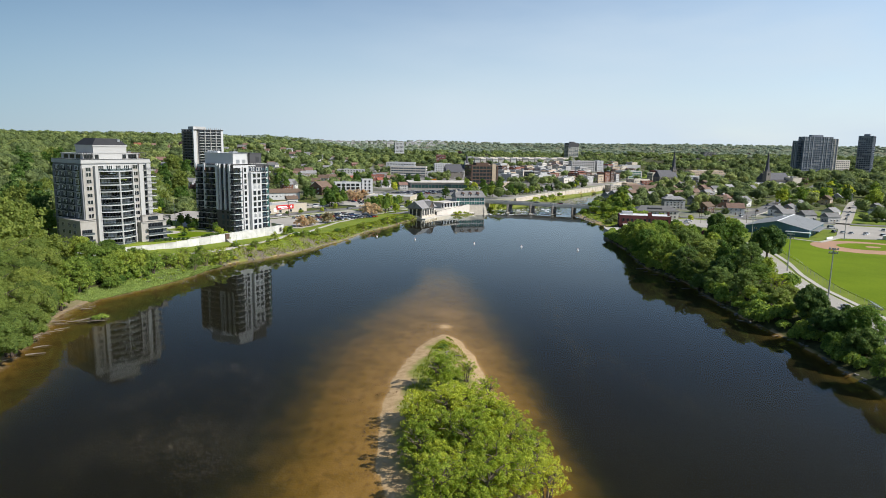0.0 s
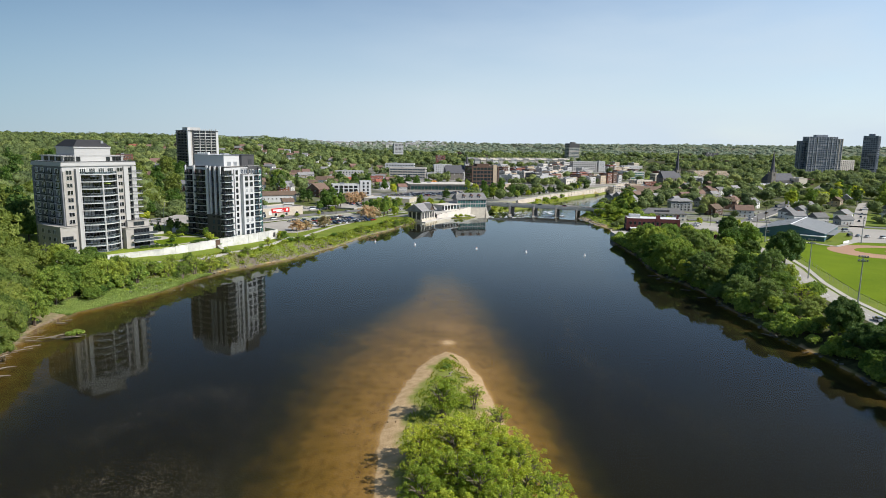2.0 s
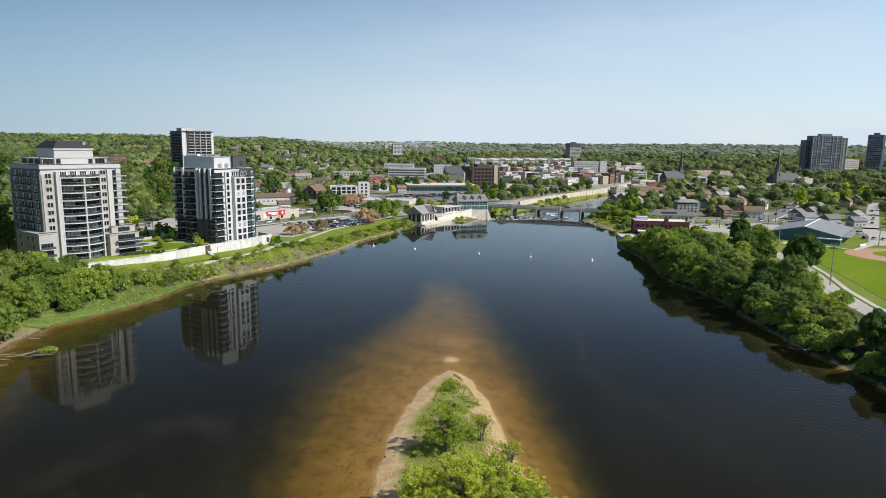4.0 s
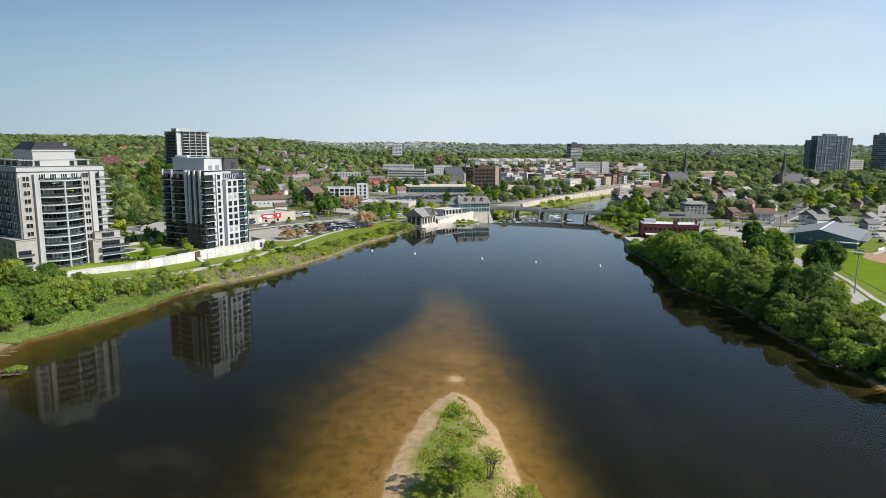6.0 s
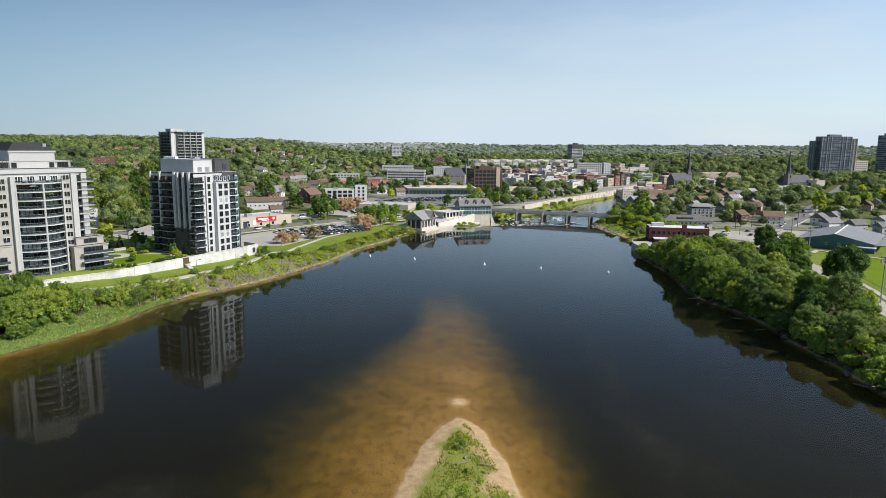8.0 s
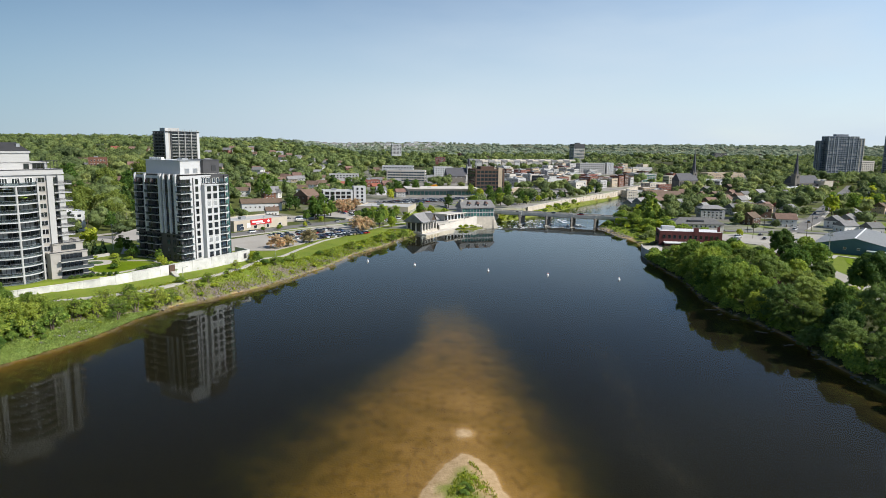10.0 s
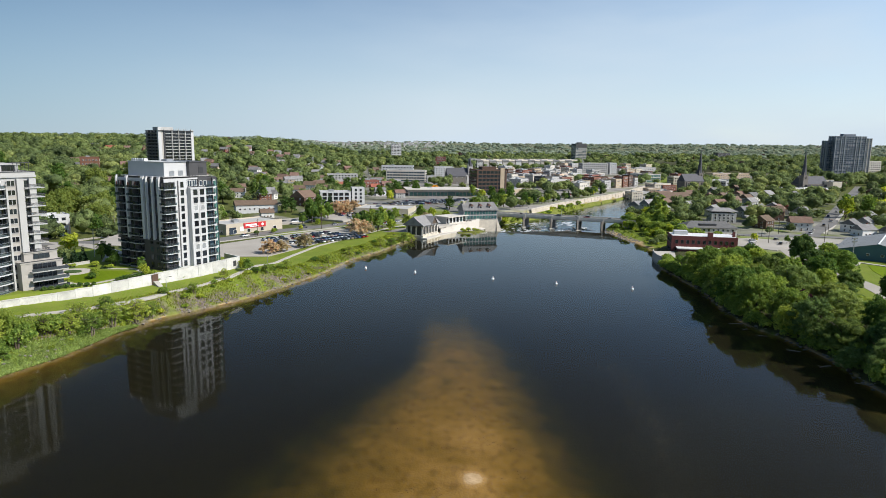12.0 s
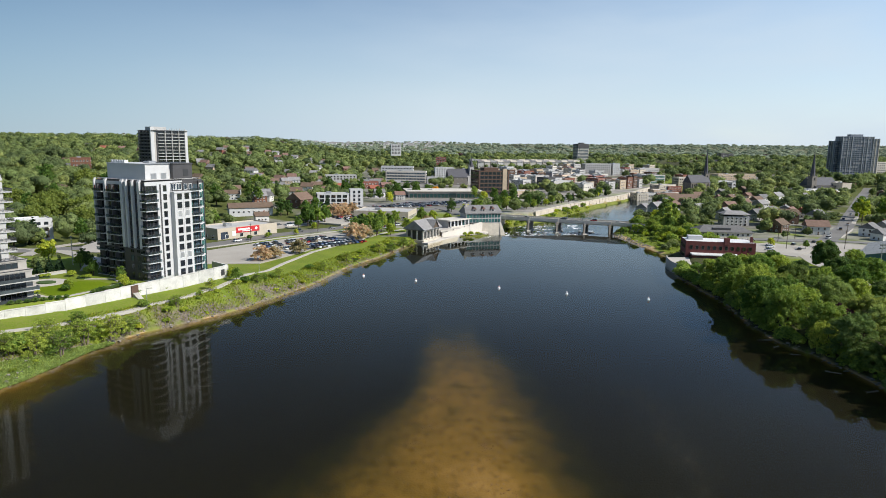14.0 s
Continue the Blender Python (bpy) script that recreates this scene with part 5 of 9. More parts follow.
    # sunshades on two balconies
    for x, k, mt in ((10.4, 10, "sign_white"), (14.6, 9, "leaf_lime")):
        part("sunshade", Geo().prism([(x - 1.2, -3.0), (x + 1.2, -3.0), (x + 1.2, -0.8), (x - 1.2, -0.8)], k * S + 2.0, k * S + 2.5, top=[(x - .1, -2), (x + .1, -2), (x + .1, -1.8), (x - .1, -1.8)]), M["sign_white"] if mt == "sign_white" else material("canvas_lime", (0.5, 0.62, 0.12), 0.8), t)
    # corner balconies at the far end
    cb = Geo().box(24.1, 29.2, -1.3, 3.6, 0, 0.3)
    cb_me = cb.mesh("corner_balcony", [M["white_stucco"]])
    cr = Geo().box(24.1, 29.2, -1.3, -1.22, 1.15, 1.25).box(29.12, 29.2, -1.22, 3.6, 1.15, 1.25)
    for i in range(18):
        cr.box(24.1 + i * 0.3, 24.15 + i * 0.3, -1.28, -1.24, 0.3, 1.15)
    for i in range(16):
        cr.box(29.14, 29.18, -1.2 + i * 0.3, -1.15 + i * 0.3, 0.3, 1.15)
    cr_me = cr.mesh("corner_rail", [M["metal_dark"]])
    wd = win(1.4, 2.2, "frame_dark", "glass", 1)
    for k in range(4, 12):
        b = part("balcony", cb_me, None, t, at=pose(0, 0, k * S - 0.1))
        part("railing", cr_me, None, b)
        part("window", wd, None, t, at=pose(24.7, 0, k * S + 0.25))
        part("window", wd, None, t, at=pose(27, 0, 0, 0, 0, 90) @ pose(1.6, 0, k * S + 0.25))
        for yy in (6, 10, 14, 18):
            part("window", w1, None, t, at=pose(27, 0, 0, 0, 0, 90) @ pose(yy, 0, k * S + 0.75))
    # stepped stone base at the far end
    part("base_block", Geo().box(20.4, 31.5, -3.2, 12, -4, 8.6).box(20.2, 31.7, -3.4, 12.2, 8.6, 9.1).box(22.0, 31.0, -1.6, 12, 9.1, 11.6).box(21.8, 31.2, -1.8, 12.2, 11.6, 12.0), M["beige_stone"], t)
    for k in range(3):
        part("window", win(6.4, 2.0, "frame_dark", "glass", 5), None, t, at=pose(26.6, -3.2, k * S + 0.5))
        part("balcony", Geo().box(22.5, 32.4, -5.0, -3.2, 0, 0.3), M["grey_stucco"], t, at=pose(0, 0, k * S - 0.1))
        part("railing", Geo().box(22.5, 32.4, -5.0, -4.92, 0.3, 1.25).box(32.32, 32.4, -4.92, -3.2, 0.3, 1.25), M["rail_glass"], t, at=pose(0, 0, k * S - 0.1))
    part("window", win(4.4, 1.7, "frame_dark", "glass", 3), None, t, at=pose(26.6, -1.6, 9.6))
    # flank away from the river: tall fins, deep bays with small balconies
    F = face_of(L, D, "left")
    # thin sheet and fins carry the flank's shade in their dark colour
    part("cladding", Geo().box(0.0, D - 0.2, -0.06, 0.0, 11.9, 35.5), M["flank_panel"], t, "slate grey wall panels", at=F)
    for i, u in enumerate((0.0, 5.0, 10.6, 16.4, 21.6)):
        part("fin", Geo().box(u, u + 1.4, -0.45, 0.0, -3, 34.8 - (i % 2) * 1.2), M["flank_panel"], t, at=F)
    slab_f = Geo().box(-1.85, 1.85, -0.8, 0, 0, 0.22).mesh("balcony", [M["white_stucco"]])
    for u in (3.2, 8.0, 13.6, 19.0):
        part("glazing", Geo().box(u - 1.75, u + 1.75, -0.12, 0, -2, 34.2), M["glass"], t, at=F)
        for k in range(12):
            part("balcony", slab_f, None, t, at=F @ pose(u, 0, k * S - 0.15))
            part("window", win(2.2, 1.9, "frame_white", "glass", 2), None, t, at=F @ pose(u, -0.1, k * S + 0.6))
            if u in (8.0, 13.6):
                part("railing", win(3.4, 0.95, "metal_dark", "rail_glass", 3), None, t, at=F @ pose(u, -0.7, k * S + 0.15))
    part("base_block", Geo().box(-3.2, 2.4, -2.4, 15, -4, 11.4).box(-3.4, 2.6, -2.6, 15.2, 11.4, 11.9), M["beige_stone"], t)
    part("coping", Geo().box(-3.5, 2.7, -2.7, -2.4, 11.9, 12.1).box(20.1, 31.8, -3.5, -3.2, 9.1, 9.3).box(21.7, 31.3, -1.9, -1.6, 12.0, 12.2), M["metal_dark"], t)
    for k in (0, 1):
        b = part("balcony", Geo().box(-3.2, 1.4, -3.8, -2.4, 0, 0.28), M["grey_stucco"], t, at=pose(0, 0, k * S + 2.6))
        part("railing", Geo().box(-3.2, 1.4, -3.8, -3.72, 0.3, 1.2), M["rail_glass"], b)
        part("window", win(3.8, 2.1, "frame_dark", "glass", 4), None, t, at=pose(-0.8, -2.42, k * S + 2.9))
    part("window", win(3.6, 1.8, "frame_dark", "glass", 3), None, t, at=pose(-0.8, -2.4, -0.4))
    for k in range(4):
        for u in (4, 9, 13):
            part("window", w1, None, t, at=pose(-3.2, 15, 0, 0, 0, -90) @ pose(u, 0, k * S - 0.2))
    return t


tower_pale()


# ---- the black and white apartment tower ----
def tower_dark():
    L, D, S = 24.0, 26.2, 2.95
    t = thing("apartment_building", "black and white apartment tower with glazed corner balconies", "building", pose(-90.7, 281.5, 10.4, 0, 0, 58.8))
    part("wall", Geo().box(0, L, 0, D, -6, 33.0), M["dark_brick"], t)
    part("parapet", Geo().box(-0.1, L + 0.1, -0.1, D + 0.1, 33.0, 33.6), M["charcoal_panel"], t)
    part("roof", Geo().box(0.3, L - 0.3, 0.3, D - 0.3, 34.0, 34.12), M["roof_gravel"], t)
    part("plant_room", Geo().box(2.4, 12.4, 2.5, 22.5, 34.0, 39.2).box(2.2, 12.6, 2.3, 22.7, 39.2, 39.5), M["white_panel"], t)
    part("plant_room_dark", Geo().box(12.4, 20.6, 1.0, 14, 30.0, 39.2).box(12.3, 20.8, 0.8, 14.2, 39.2, 39.6), M["charcoal_panel"], t, "charcoal panelled roof block")
    for x, y in ((4.5, 2.5), (8.5, 2.5)):
        part("louvre", Geo().box(x, x + 2.2, y - 0.08, y, 34.3, 36.2), M["metal_grey"], t)
    for u in (4.5, 18):
        part("louvre", Geo().box(2.52, 2.6, u, u + 1.6, 34.3, 36.0), M["frame_dark"], t)
    part("louvre", Geo().box(16.6, 18.8, 0.9, 1.0, 35.0, 37.4), M["frame_dark"], t)
    for i in range(6):
        part("roof_unit", Geo().box(3.2, 4.6, 14 + i * 1.3, 14.9 + i * 1.3, 39.5, 40.5), M["roof_white"], t)
    part("roof_unit", Geo().box(9, 12, 9, 12, 39.5, 40.2), M["metal_grey"], t)
    part("roof_edge", Geo().box(2.1, 12.7, 2.15, 2.3, 39.3, 39.6), M["metal_grey"], t)
    # river face from the near corner: balcony bay, white bay, projecting white strip, balcony bay, glazed end
    wb = win(2.3, 2.4, "frame_dark", "glass", 2)
    ws = win(1.9, 2.1, "frame_dark", "glass", 1)
    wl_ = win(1.9, 2.1, "frame_white", "glass_pale", 1)
    wc = win(1.4, 2.1, "frame_dark", "glass", 1)
    bal_me = Geo().box(-0.9, 4.3, -1.3, 0, 0, 0.24).box(-0.9, 0, 0, 2.6, 0, 0.24).mesh("balcony", [M["white_panel"]])
    ra = Geo().box(-0.88, 4.3, -1.28, -1.23, 0.32, 1.16).box(-0.88, -0.83, -1.23, 2.6, 0.32, 1.16)
    ra.box(-0.9, 4.3, -1.3, -1.24, 1.16, 1.2, 1).box(-0.9, -0.84, -1.24, 2.6, 1.16, 1.2, 1)
    ra_me = ra.mesh("railing", [M["rail_clear"], M["metal_dark"]])
    bal2_me = Geo().box(17.1, 21.9, -1.6, 0, 0, 0.24).mesh("balcony", [M["white_panel"]])
    ra2_me = Geo().box(17.1, 21.9, -1.58, -1.53, 0.32, 1.16).box(17.1, 21.9, -1.6, -1.5, 1.16, 1.24, 1).mesh("railing", [M["rail_clear"], M["metal_dark"]])
    chair_me = Geo().box(-0.35, 0.35, -0.35, 0.35, 0.3, 0.45).box(-0.35, 0.35, 0.27, 0.35, 0.45, 0.95).mesh("seat", [M["metal_dark"]])
    Fl = face_of(L, D, "left")
    for k in range(11):
        z = k * S
        b = part("balcony", bal_me, None, t, at=pose(0, 0, z))
        part("railing", ra_me, None, b)
        if k % 3 != 1:
            part("seat", chair_me, None, b, at=pose(1.0 + (k * 5 % 7) * 0.5, -0.8, 0, 0, 0, 30 * k))
        part("window", wb, None, t, at=pose(1.4, 0, z + 0.3))
        part("window", wc, None, t, at=pose(3.5, 0, z + 0.3))
        part("window", wc, None, t, at=pose(7.5, -0.35, z + 0.6))
        b = part("balcony", bal2_me, None, t, at=pose(0, 0, z))
        part("railing", ra2_me, None, b)
        if k % 2:
            part("seat", chair_me, None, b, at=pose(18.2 + (k * 3 % 5) * 0.6, -0.8, 0, 0, 0, 50 * k))
        part("window", win(2.1, 2.3, "frame_dark", "green_glass", 2), None, t, at=pose(18.3, 0, z + 0.3))
        part("window", win(2.1, 2.3, "frame_dark", "glass_blue", 2), None, t, at=pose(20.7, 0, z + 0.3))
        if k < 10:
            for i, x in enumerate((11.9, 15.0)):
                part("window", wl_ if k in (2, 7) and i < 2 else ws, None, t, at=pose(x, -2.2, z + 0.55))
                if k in (2, 7):
                    part("spandrel", Geo().box(x - 0.75, x + 0.75, -2.26, -2.2, z + 2.6, z + 3.4), M["grey_stucco"], t)
        part("window", win(0.9, 1.9, "frame_dark", "green_glass", 1), None, t, at=pose(22.65, -0.45, z + 0.55))
        part("glass_band", Geo().box(21.9, 24.25, -0.3, 0.0, z + 0.35, z + 2.75).box(24.0, 24.3, 0.0, 4.0, z + 0.35, z + 2.75), M["green_glass"], t, "teal glass corner")
        part("floor_band", Geo().box(21.9, 24.3, -0.34, 0.0, z + 2.75, z + 3.3).box(24.0, 24.34, 0.0, 4.0, z + 2.75, z + 3.3), M["white_panel"] if k % 2 else M["charcoal_panel"], t)
    part("white_bay", Geo().box(4.4, 9.8, -0.35, 0, -3, 33.5), M["white_panel"], t)
    part("slot", Geo().box(5.4, 6.0, -0.40, -0.35, 0.3, 32.6), M["charcoal_panel"], t)
    part("white_strip", Geo().box(9.8, 17.0, -2.2, 0, -3, 29.4).box(9.6, 17.2, -2.4, 0, 29.4, 29.9), M["white_panel"], t)
    part("groove", Geo().box(13.35, 13.55, -2.24, -2.2, 0, 28.8), M["grey_stucco"], t)
    part("white_column", Geo().box(22.0, 23.3, -0.45, 0, -2, 32.4), M["white_panel"], t)
    for x in (21.85, 24.1):
        part("pier", Geo().box(x - 0.14, x + 0.14, -0.5, 0.0, 0, 33.2), M["charcoal_panel"], t)
    part("frieze", Geo().box(-0.2, 4.4, -0.3, 0, 32.2, 33.5).box(9.8, 15.0, -0.2, 0, 32.9, 33.5), M["white_panel"], t)
    put_windows(t, win(2.1, 2.3, "frame_white", "glass_blue", 2), pose(0, -0.05, 0), [11.2, 13.6], [30.3])
    part("charcoal_panel", Geo().box(15.0, 19.6, -0.3, 0, 28.6, 34.0), M["charcoal_panel"], t)
    for x in (16.2, 18.3):
        part("window", win(1.4, 2.0, "frame_white", "glass_blue", 1), None, t, at=pose(x, -0.3, 30.3))
    # shaded flank: two balcony bays, then window columns between white piers, over a dark base
    for u, wdt, z0 in ((0.25, 0.5, 10.4), (6.1, 1.0, 10.4), (15.0, 1.3, 10.4), (17.2, 0.6, 10.8), (20.4, 0.8, 10.8), (23.8, 1.2, 10.8)):
        part("pier", Geo().box(u - wdt / 2, u + wdt / 2, -0.9, 0, z0, 33.4).prism([(u - wdt / 2, -0.9), (u + wdt / 2, -0.9), (u + wdt / 2, 0), (u - wdt / 2, 0)], 33.4, 34.3, top=[(u - wdt / 2, -0.3), (u + wdt / 2, -0.3), (u + wdt / 2, 0), (u - wdt / 2, 0)]), M["white_panel"], t, at=Fl)
    part("frieze", Geo().box(0.3, 14.6, -0.25, 0, 32.3, 33.4), M["white_panel"], t, at=Fl)
    for u in (3.1, 10.6):
        part("pier", Geo().box(u - 0.14, u + 0.14, -1.5, 0, 0.5, 32.2), M["charcoal_panel"], t, at=Fl)
    part("base_block", Geo().box(14.6, 26.1, -0.6, 0, -5, 10.6), M["charcoal_panel"], t, at=Fl)
    part("base_block", Geo().box(24.2, 26.3, -0.8, 0, -5, 13.0), M["charcoal_panel"], t, at=Fl)
    part("string_course", Geo().box(0.0, 26.2, -1.0, 0, 10.4, 10.9), M["charcoal_panel"], t, at=Fl)
    bl_me = Geo().box(0, 7.2, -1.6, 0, 0, 0.2).mesh("balcony", [M["grey_stucco"]])
    rl = Geo().box(0, 7.2, -1.58, -1.53, 0.3, 1.14).box(0, 7.2, -1.6, -1.5, 1.14, 1.22, 1)
    rl_me = rl.mesh("railing", [M["rail_clear"], M["metal_dark"]])
    for k in range(11):
        for u0, wide in ((0.5, 0.7), (7.0, 1.0)):
            b = part("balcony", bl_me, None, t, at=Fl @ pose(u0, 0, k * S) @ Matrix.Diagonal((wide, 1, 1, 1)))
            part("railing", rl_me, None, b)
            for du in (1.4, 5.4 * wide):
                part("window", wb, None, t, at=Fl @ pose(u0 + du, -0.02, k * S + 0.3))
                if k == 10:
                    part("screen", Geo().box(u0 + du - 1.3, u0 + du - 0.8, -0.9, -0.8, k * S + 0.3, k * S + 2.2), M["brick_red"], t, at=Fl)
        for u0 in (18.8, 22.1):
            part("window", win(1.7, 2.1, "frame_dark", "glass_blue" if k % 3 else "glass", 2), None, t, at=Fl @ pose(u0, -0.02 if k > 3 else -0.62, k * S + 0.45))
        part("window", wc, None, t, at=Fl @ pose(25.2, -0.02 if k > 4 else -0.82, k * S + 0.5))
    Fr = face_of(L, D, "right")
    for k in range(11):
        for u in (5.6, 9, 12.5, 16, 19.5, 23):
            part("window", wb, None, t, at=Fr @ pose(u, 0, k * S + 0.4))
    return t


tower_dark()


# ---- white retaining wall along the terrace ----
def long_wall():
    t = thing("retaining_wall", "long white retaining wall along the riverside lawn", "wall")
    top = [9.4, 9.4, 9.4, 9.6, 10.2, 10.6, 10.9, 11.1, 11.3]
    for (a, b), (z0, z1) in zip(zip(WALL_LINE, WALL_LINE[1:]), zip(top, top[1:])):
        a, b = Vector((*a, 0)), Vector((*b, 0))
        n = max(2, int((b - a).length / 6))
        dirv = (b - a).normalized()
        side = Vector((dirv.y, -dirv.x, 0)) * 0.25
        for i in range(n):
            p, q = a.lerp(b, i / n), a.lerp(b, (i + 1) / n - 0.004)
            zt = z0 + (z1 - z0) * i / n
            g = Geo().prism([tuple((p - side)[:2]), tuple((p + side)[:2]), tuple((q + side)[:2]), tuple((q - side)[:2])][::1], 3.0, zt)
            g.prism([tuple((p - side * 1.5)[:2]), tuple((p + side * 1.5)[:2]), tuple((q + side * 1.5)[:2]), tuple((q - side * 1.5)[:2])], zt, zt + 0.18)
            part("wall_panel", g, M["white_wall"], t)
    e = Vector((*WALL_LINE[-1], 0))
    back = Vector((-0.72, 0.69, 0))
    sd = Vector((0.69, 0.72, 0)) * 0.25
    q = e + back * 11
    part("wall_panel", Geo().prism([tuple((e - sd)[:2]), tuple((e + sd)[:2]), tuple((q + sd)[:2]), tuple((q - sd)[:2])], 2.0, 11.4), M["white_wall"], t)
    c = e + back * 1.5 + sd * 1.05
    part("vent", Geo().box(-0.8, 0.8, -0.06, 0.06, 0, 2.2), M["frame_dark"], t, at=pose(e.x - 1.1, e.y - 2.6, 7.9, 0, 0, 60.5))
    return t


long_wall()


def steps():
    t = thing("stair", "small concrete stair with a brown gate in the white wall", "stairs", pose(-92.0, 272.4, 6.6, 0, 0, 55))
    for i in range(9):
        part("step", Geo().box(-0.9, 0.9, -3.0 + i * 0.32, -2.68 + i * 0.32 + 0.3, -1, 0.2 + i * 0.19), M["concrete"], t)
    part("gate", Geo().box(-1.2, 1.2, 0.1, 0.3, 0.5, 4.2), M["brick_brown"], t)


steps()


# ---- roads, lots, paths and fields ----
def strip(name, label, pts, width, mat, lift=0.10, cat="road", dash=None, step=4.0):
    """A band that follows the ground along a line of points."""
    P = [Vector((*p, 0)) for p in pts]
    line = []
    for a, b in zip(P, P[1:]):
        n = max(1, int((b - a).length / step))
        line += [a.lerp(b, i / n) for i in range(n)]
    line.append(P[-1])
    g, rows = Geo(), []
    for i, p in enumerate(line):
        d = (line[min(i + 1, len(line) - 1)] - line[max(i - 1, 0)]).normalized()
        s = Vector((-d.y, d.x, 0)) * width / 2
        z = max(hgt(p.x, p.y), hgt(p.x + s.x, p.y + s.y), hgt(p.x - s.x, p.y - s.y)) + lift
        k = len(g.v)
        g.v += [(*(p + s)[:2], z), (*(p - s)[:2], z), (*(p + s)[:2], z - 0.8), (*(p - s)[:2], z - 0.8)]
        rows.append(k)
        clear(p.x, p.y, width / 2 + 1)
    for a, b in zip(rows, rows[1:]):
        g.f += [(a + 1, b + 1, b, a), (a, b, b + 2, a + 2), (a + 3, b + 3, b + 1, a + 1)]
        g.m += [0, 0, 0]
    ob = part(name, g, mat)
    tagged(ob, label, cat, kind="structure")
    return line


def area(name, label, pts, mat, lift=0.08, cat="ground", z=None):
    zz = (max(hgt(*p) for p in pts) if z is None else z) + lift
    g = Geo().prism(pts, zz - 1.2, zz)
    tagged(part(name, g, mat), label, cat, kind="structure")
    xs, ys = [p[0] for p in pts], [p[1] for p in pts]
    for i in range(len(pts)):
        a, b = pts[i], pts[(i + 1) % len(pts)]
        for u in (0.0, 0.33, 0.66):
            clear(a[0] + (b[0] - a[0]) * u, a[1] + (b[1] - a[1]) * u, 3)
    clear(sum(xs) / len(xs), sum(ys) / len(ys), min(max(xs) - min(xs), max(ys) - min(ys)) * 0.42)
    return zz


RIVER_ROAD = [(128, 60), (134, 100), (143.5, 150), (150.5, 190), (158, 216), (169, 245), (180, 280), (187, 320), (193, 355), (204, 386), (222, 408), (247, 430)]
MAIN_STREET = [(150, 428), (200, 432), (247, 430), (272, 458), (296, 484), (330, 530), (410, 634), (500, 752), (609, 891)]
strip("road", "grey asphalt road along the wooded river bank", RIVER_ROAD, 7.6, M["asphalt_pale"])
strip("road", "straight asphalt street running into the town", MAIN_STREET[2:], 10, M["asphalt"], 0.13)
strip("road", "asphalt cross street by the brick building", [(190, 436), (222, 428), (247, 430), (300, 404), (360, 380)], 9, M["asphalt"], 0.16)
strip("pavement", "concrete pavement beside the river road", [(139, 100), (149.5, 150), (156.5, 190), (164, 215), (175, 243), (186, 279)], 2.0, M["pavement"], 0.16, "pavement")
strip("pavement", "pale pavement beside the town street", [(262, 440), (288, 468), (322, 512), (403, 616), (500, 742)], 2.6, M["pavement"], 0.2, "pavement")
strip("pavement", "gravel path above the right bank", [(126, 96), (135, 150), (140, 186)], 2.2, M["pavement"], 0.12, "pavement")
for u in range(26):
    a, b = Vector((*RIVER_ROAD[1], 0)), Vector((*RIVER_ROAD[5], 0))
    seg = [Vector((*p, 0)) for p in RIVER_ROAD[1:7]]
    t = u / 26 * (len(seg) - 1)
    p, q = seg[int(t)], seg[int(t) + 1]
    c, d = p.lerp(q, t - int(t)), (q - p).normalized()
    ob = part("lane_mark", Geo().box(-1.5, 1.5, -0.07, 0.07, 0, 0.02), M["paint_white"], None, at=pose(c.x, c.y, hgt(c.x, c.y) + 0.14, 0, 0, math.degrees(math.atan2(d.y, d.x))))
    tagged(ob, "white dashed lane mark on asphalt", "road marking", "lane marks", "structure")
area("lawn", "mown green ball field", [(152, 130), (164, 190), (178, 235), (192, 282), (206, 318), (214, 332), (232, 312), (262, 336), (300, 318), (330, 300), (340, 150)], M["lawn"], 0.05, "field", 4.05)
strip("pavement", "concrete walk at the edge of the ball field", [(206, 330), (214, 338), (233, 309), (256, 327)], 2.4, M["pavement"], 0.3, "pavement")
c0 = Vector((247, 291, 0))
ring = [(c0.x + 25 * math.cos(a) * 1.1, c0.y + 24 * math.sin(a)) for a in np.linspace(0, 2 * math.pi, 40)[:-1]]
area("infield", "sandy orange baseball infield", ring, M["infield"], 0.09, "field", 4.05)
ring = [(c0.x + 4 + 15 * math.cos(a) * 1.15, c0.y + 2 + 13 * math.sin(a)) for a in np.linspace(0, 2 * math.pi, 40)[:-1]]
area("lawn", "grass inside the baseball infield", ring, M["lawn"], 0.13, "field", 4.05)
ring = [(c0.x + 5 + 4 * math.cos(a), c0.y + 1 + 3 * math.sin(a)) for a in np.linspace(0, 2 * math.pi, 20)[:-1]]
area("infield", "sandy pitcher's mound on the grass", ring, M["infield"], 0.17, "field", 4.05)
area("parking_lot", "pale worn asphalt parking lot beside the arena", [(250, 326), (262, 338), (282, 366), (296, 392), (330, 378), (345, 330), (300, 318)], M["asphalt_pale"], 0.12, "parking lot", 4.1)
strip("road", "pale lane leading from the lot between houses", [(287, 372), (330, 428), (387, 505), (440, 575)], 9, M["asphalt_pale"], 0.16)
area("parking_lot", "asphalt lot at the street corner", [(205, 420), (222, 402), (208, 386), (193, 372), (180, 388), (184, 412)], M["asphalt_pale"], 0.2, "parking lot")
area("parking_lot", "pale forecourt beside the arena", [(222, 396), (243, 420), (262, 410), (243, 392), (222, 362), (212, 358)], M["asphalt_pale"], 0.2, "parking lot")
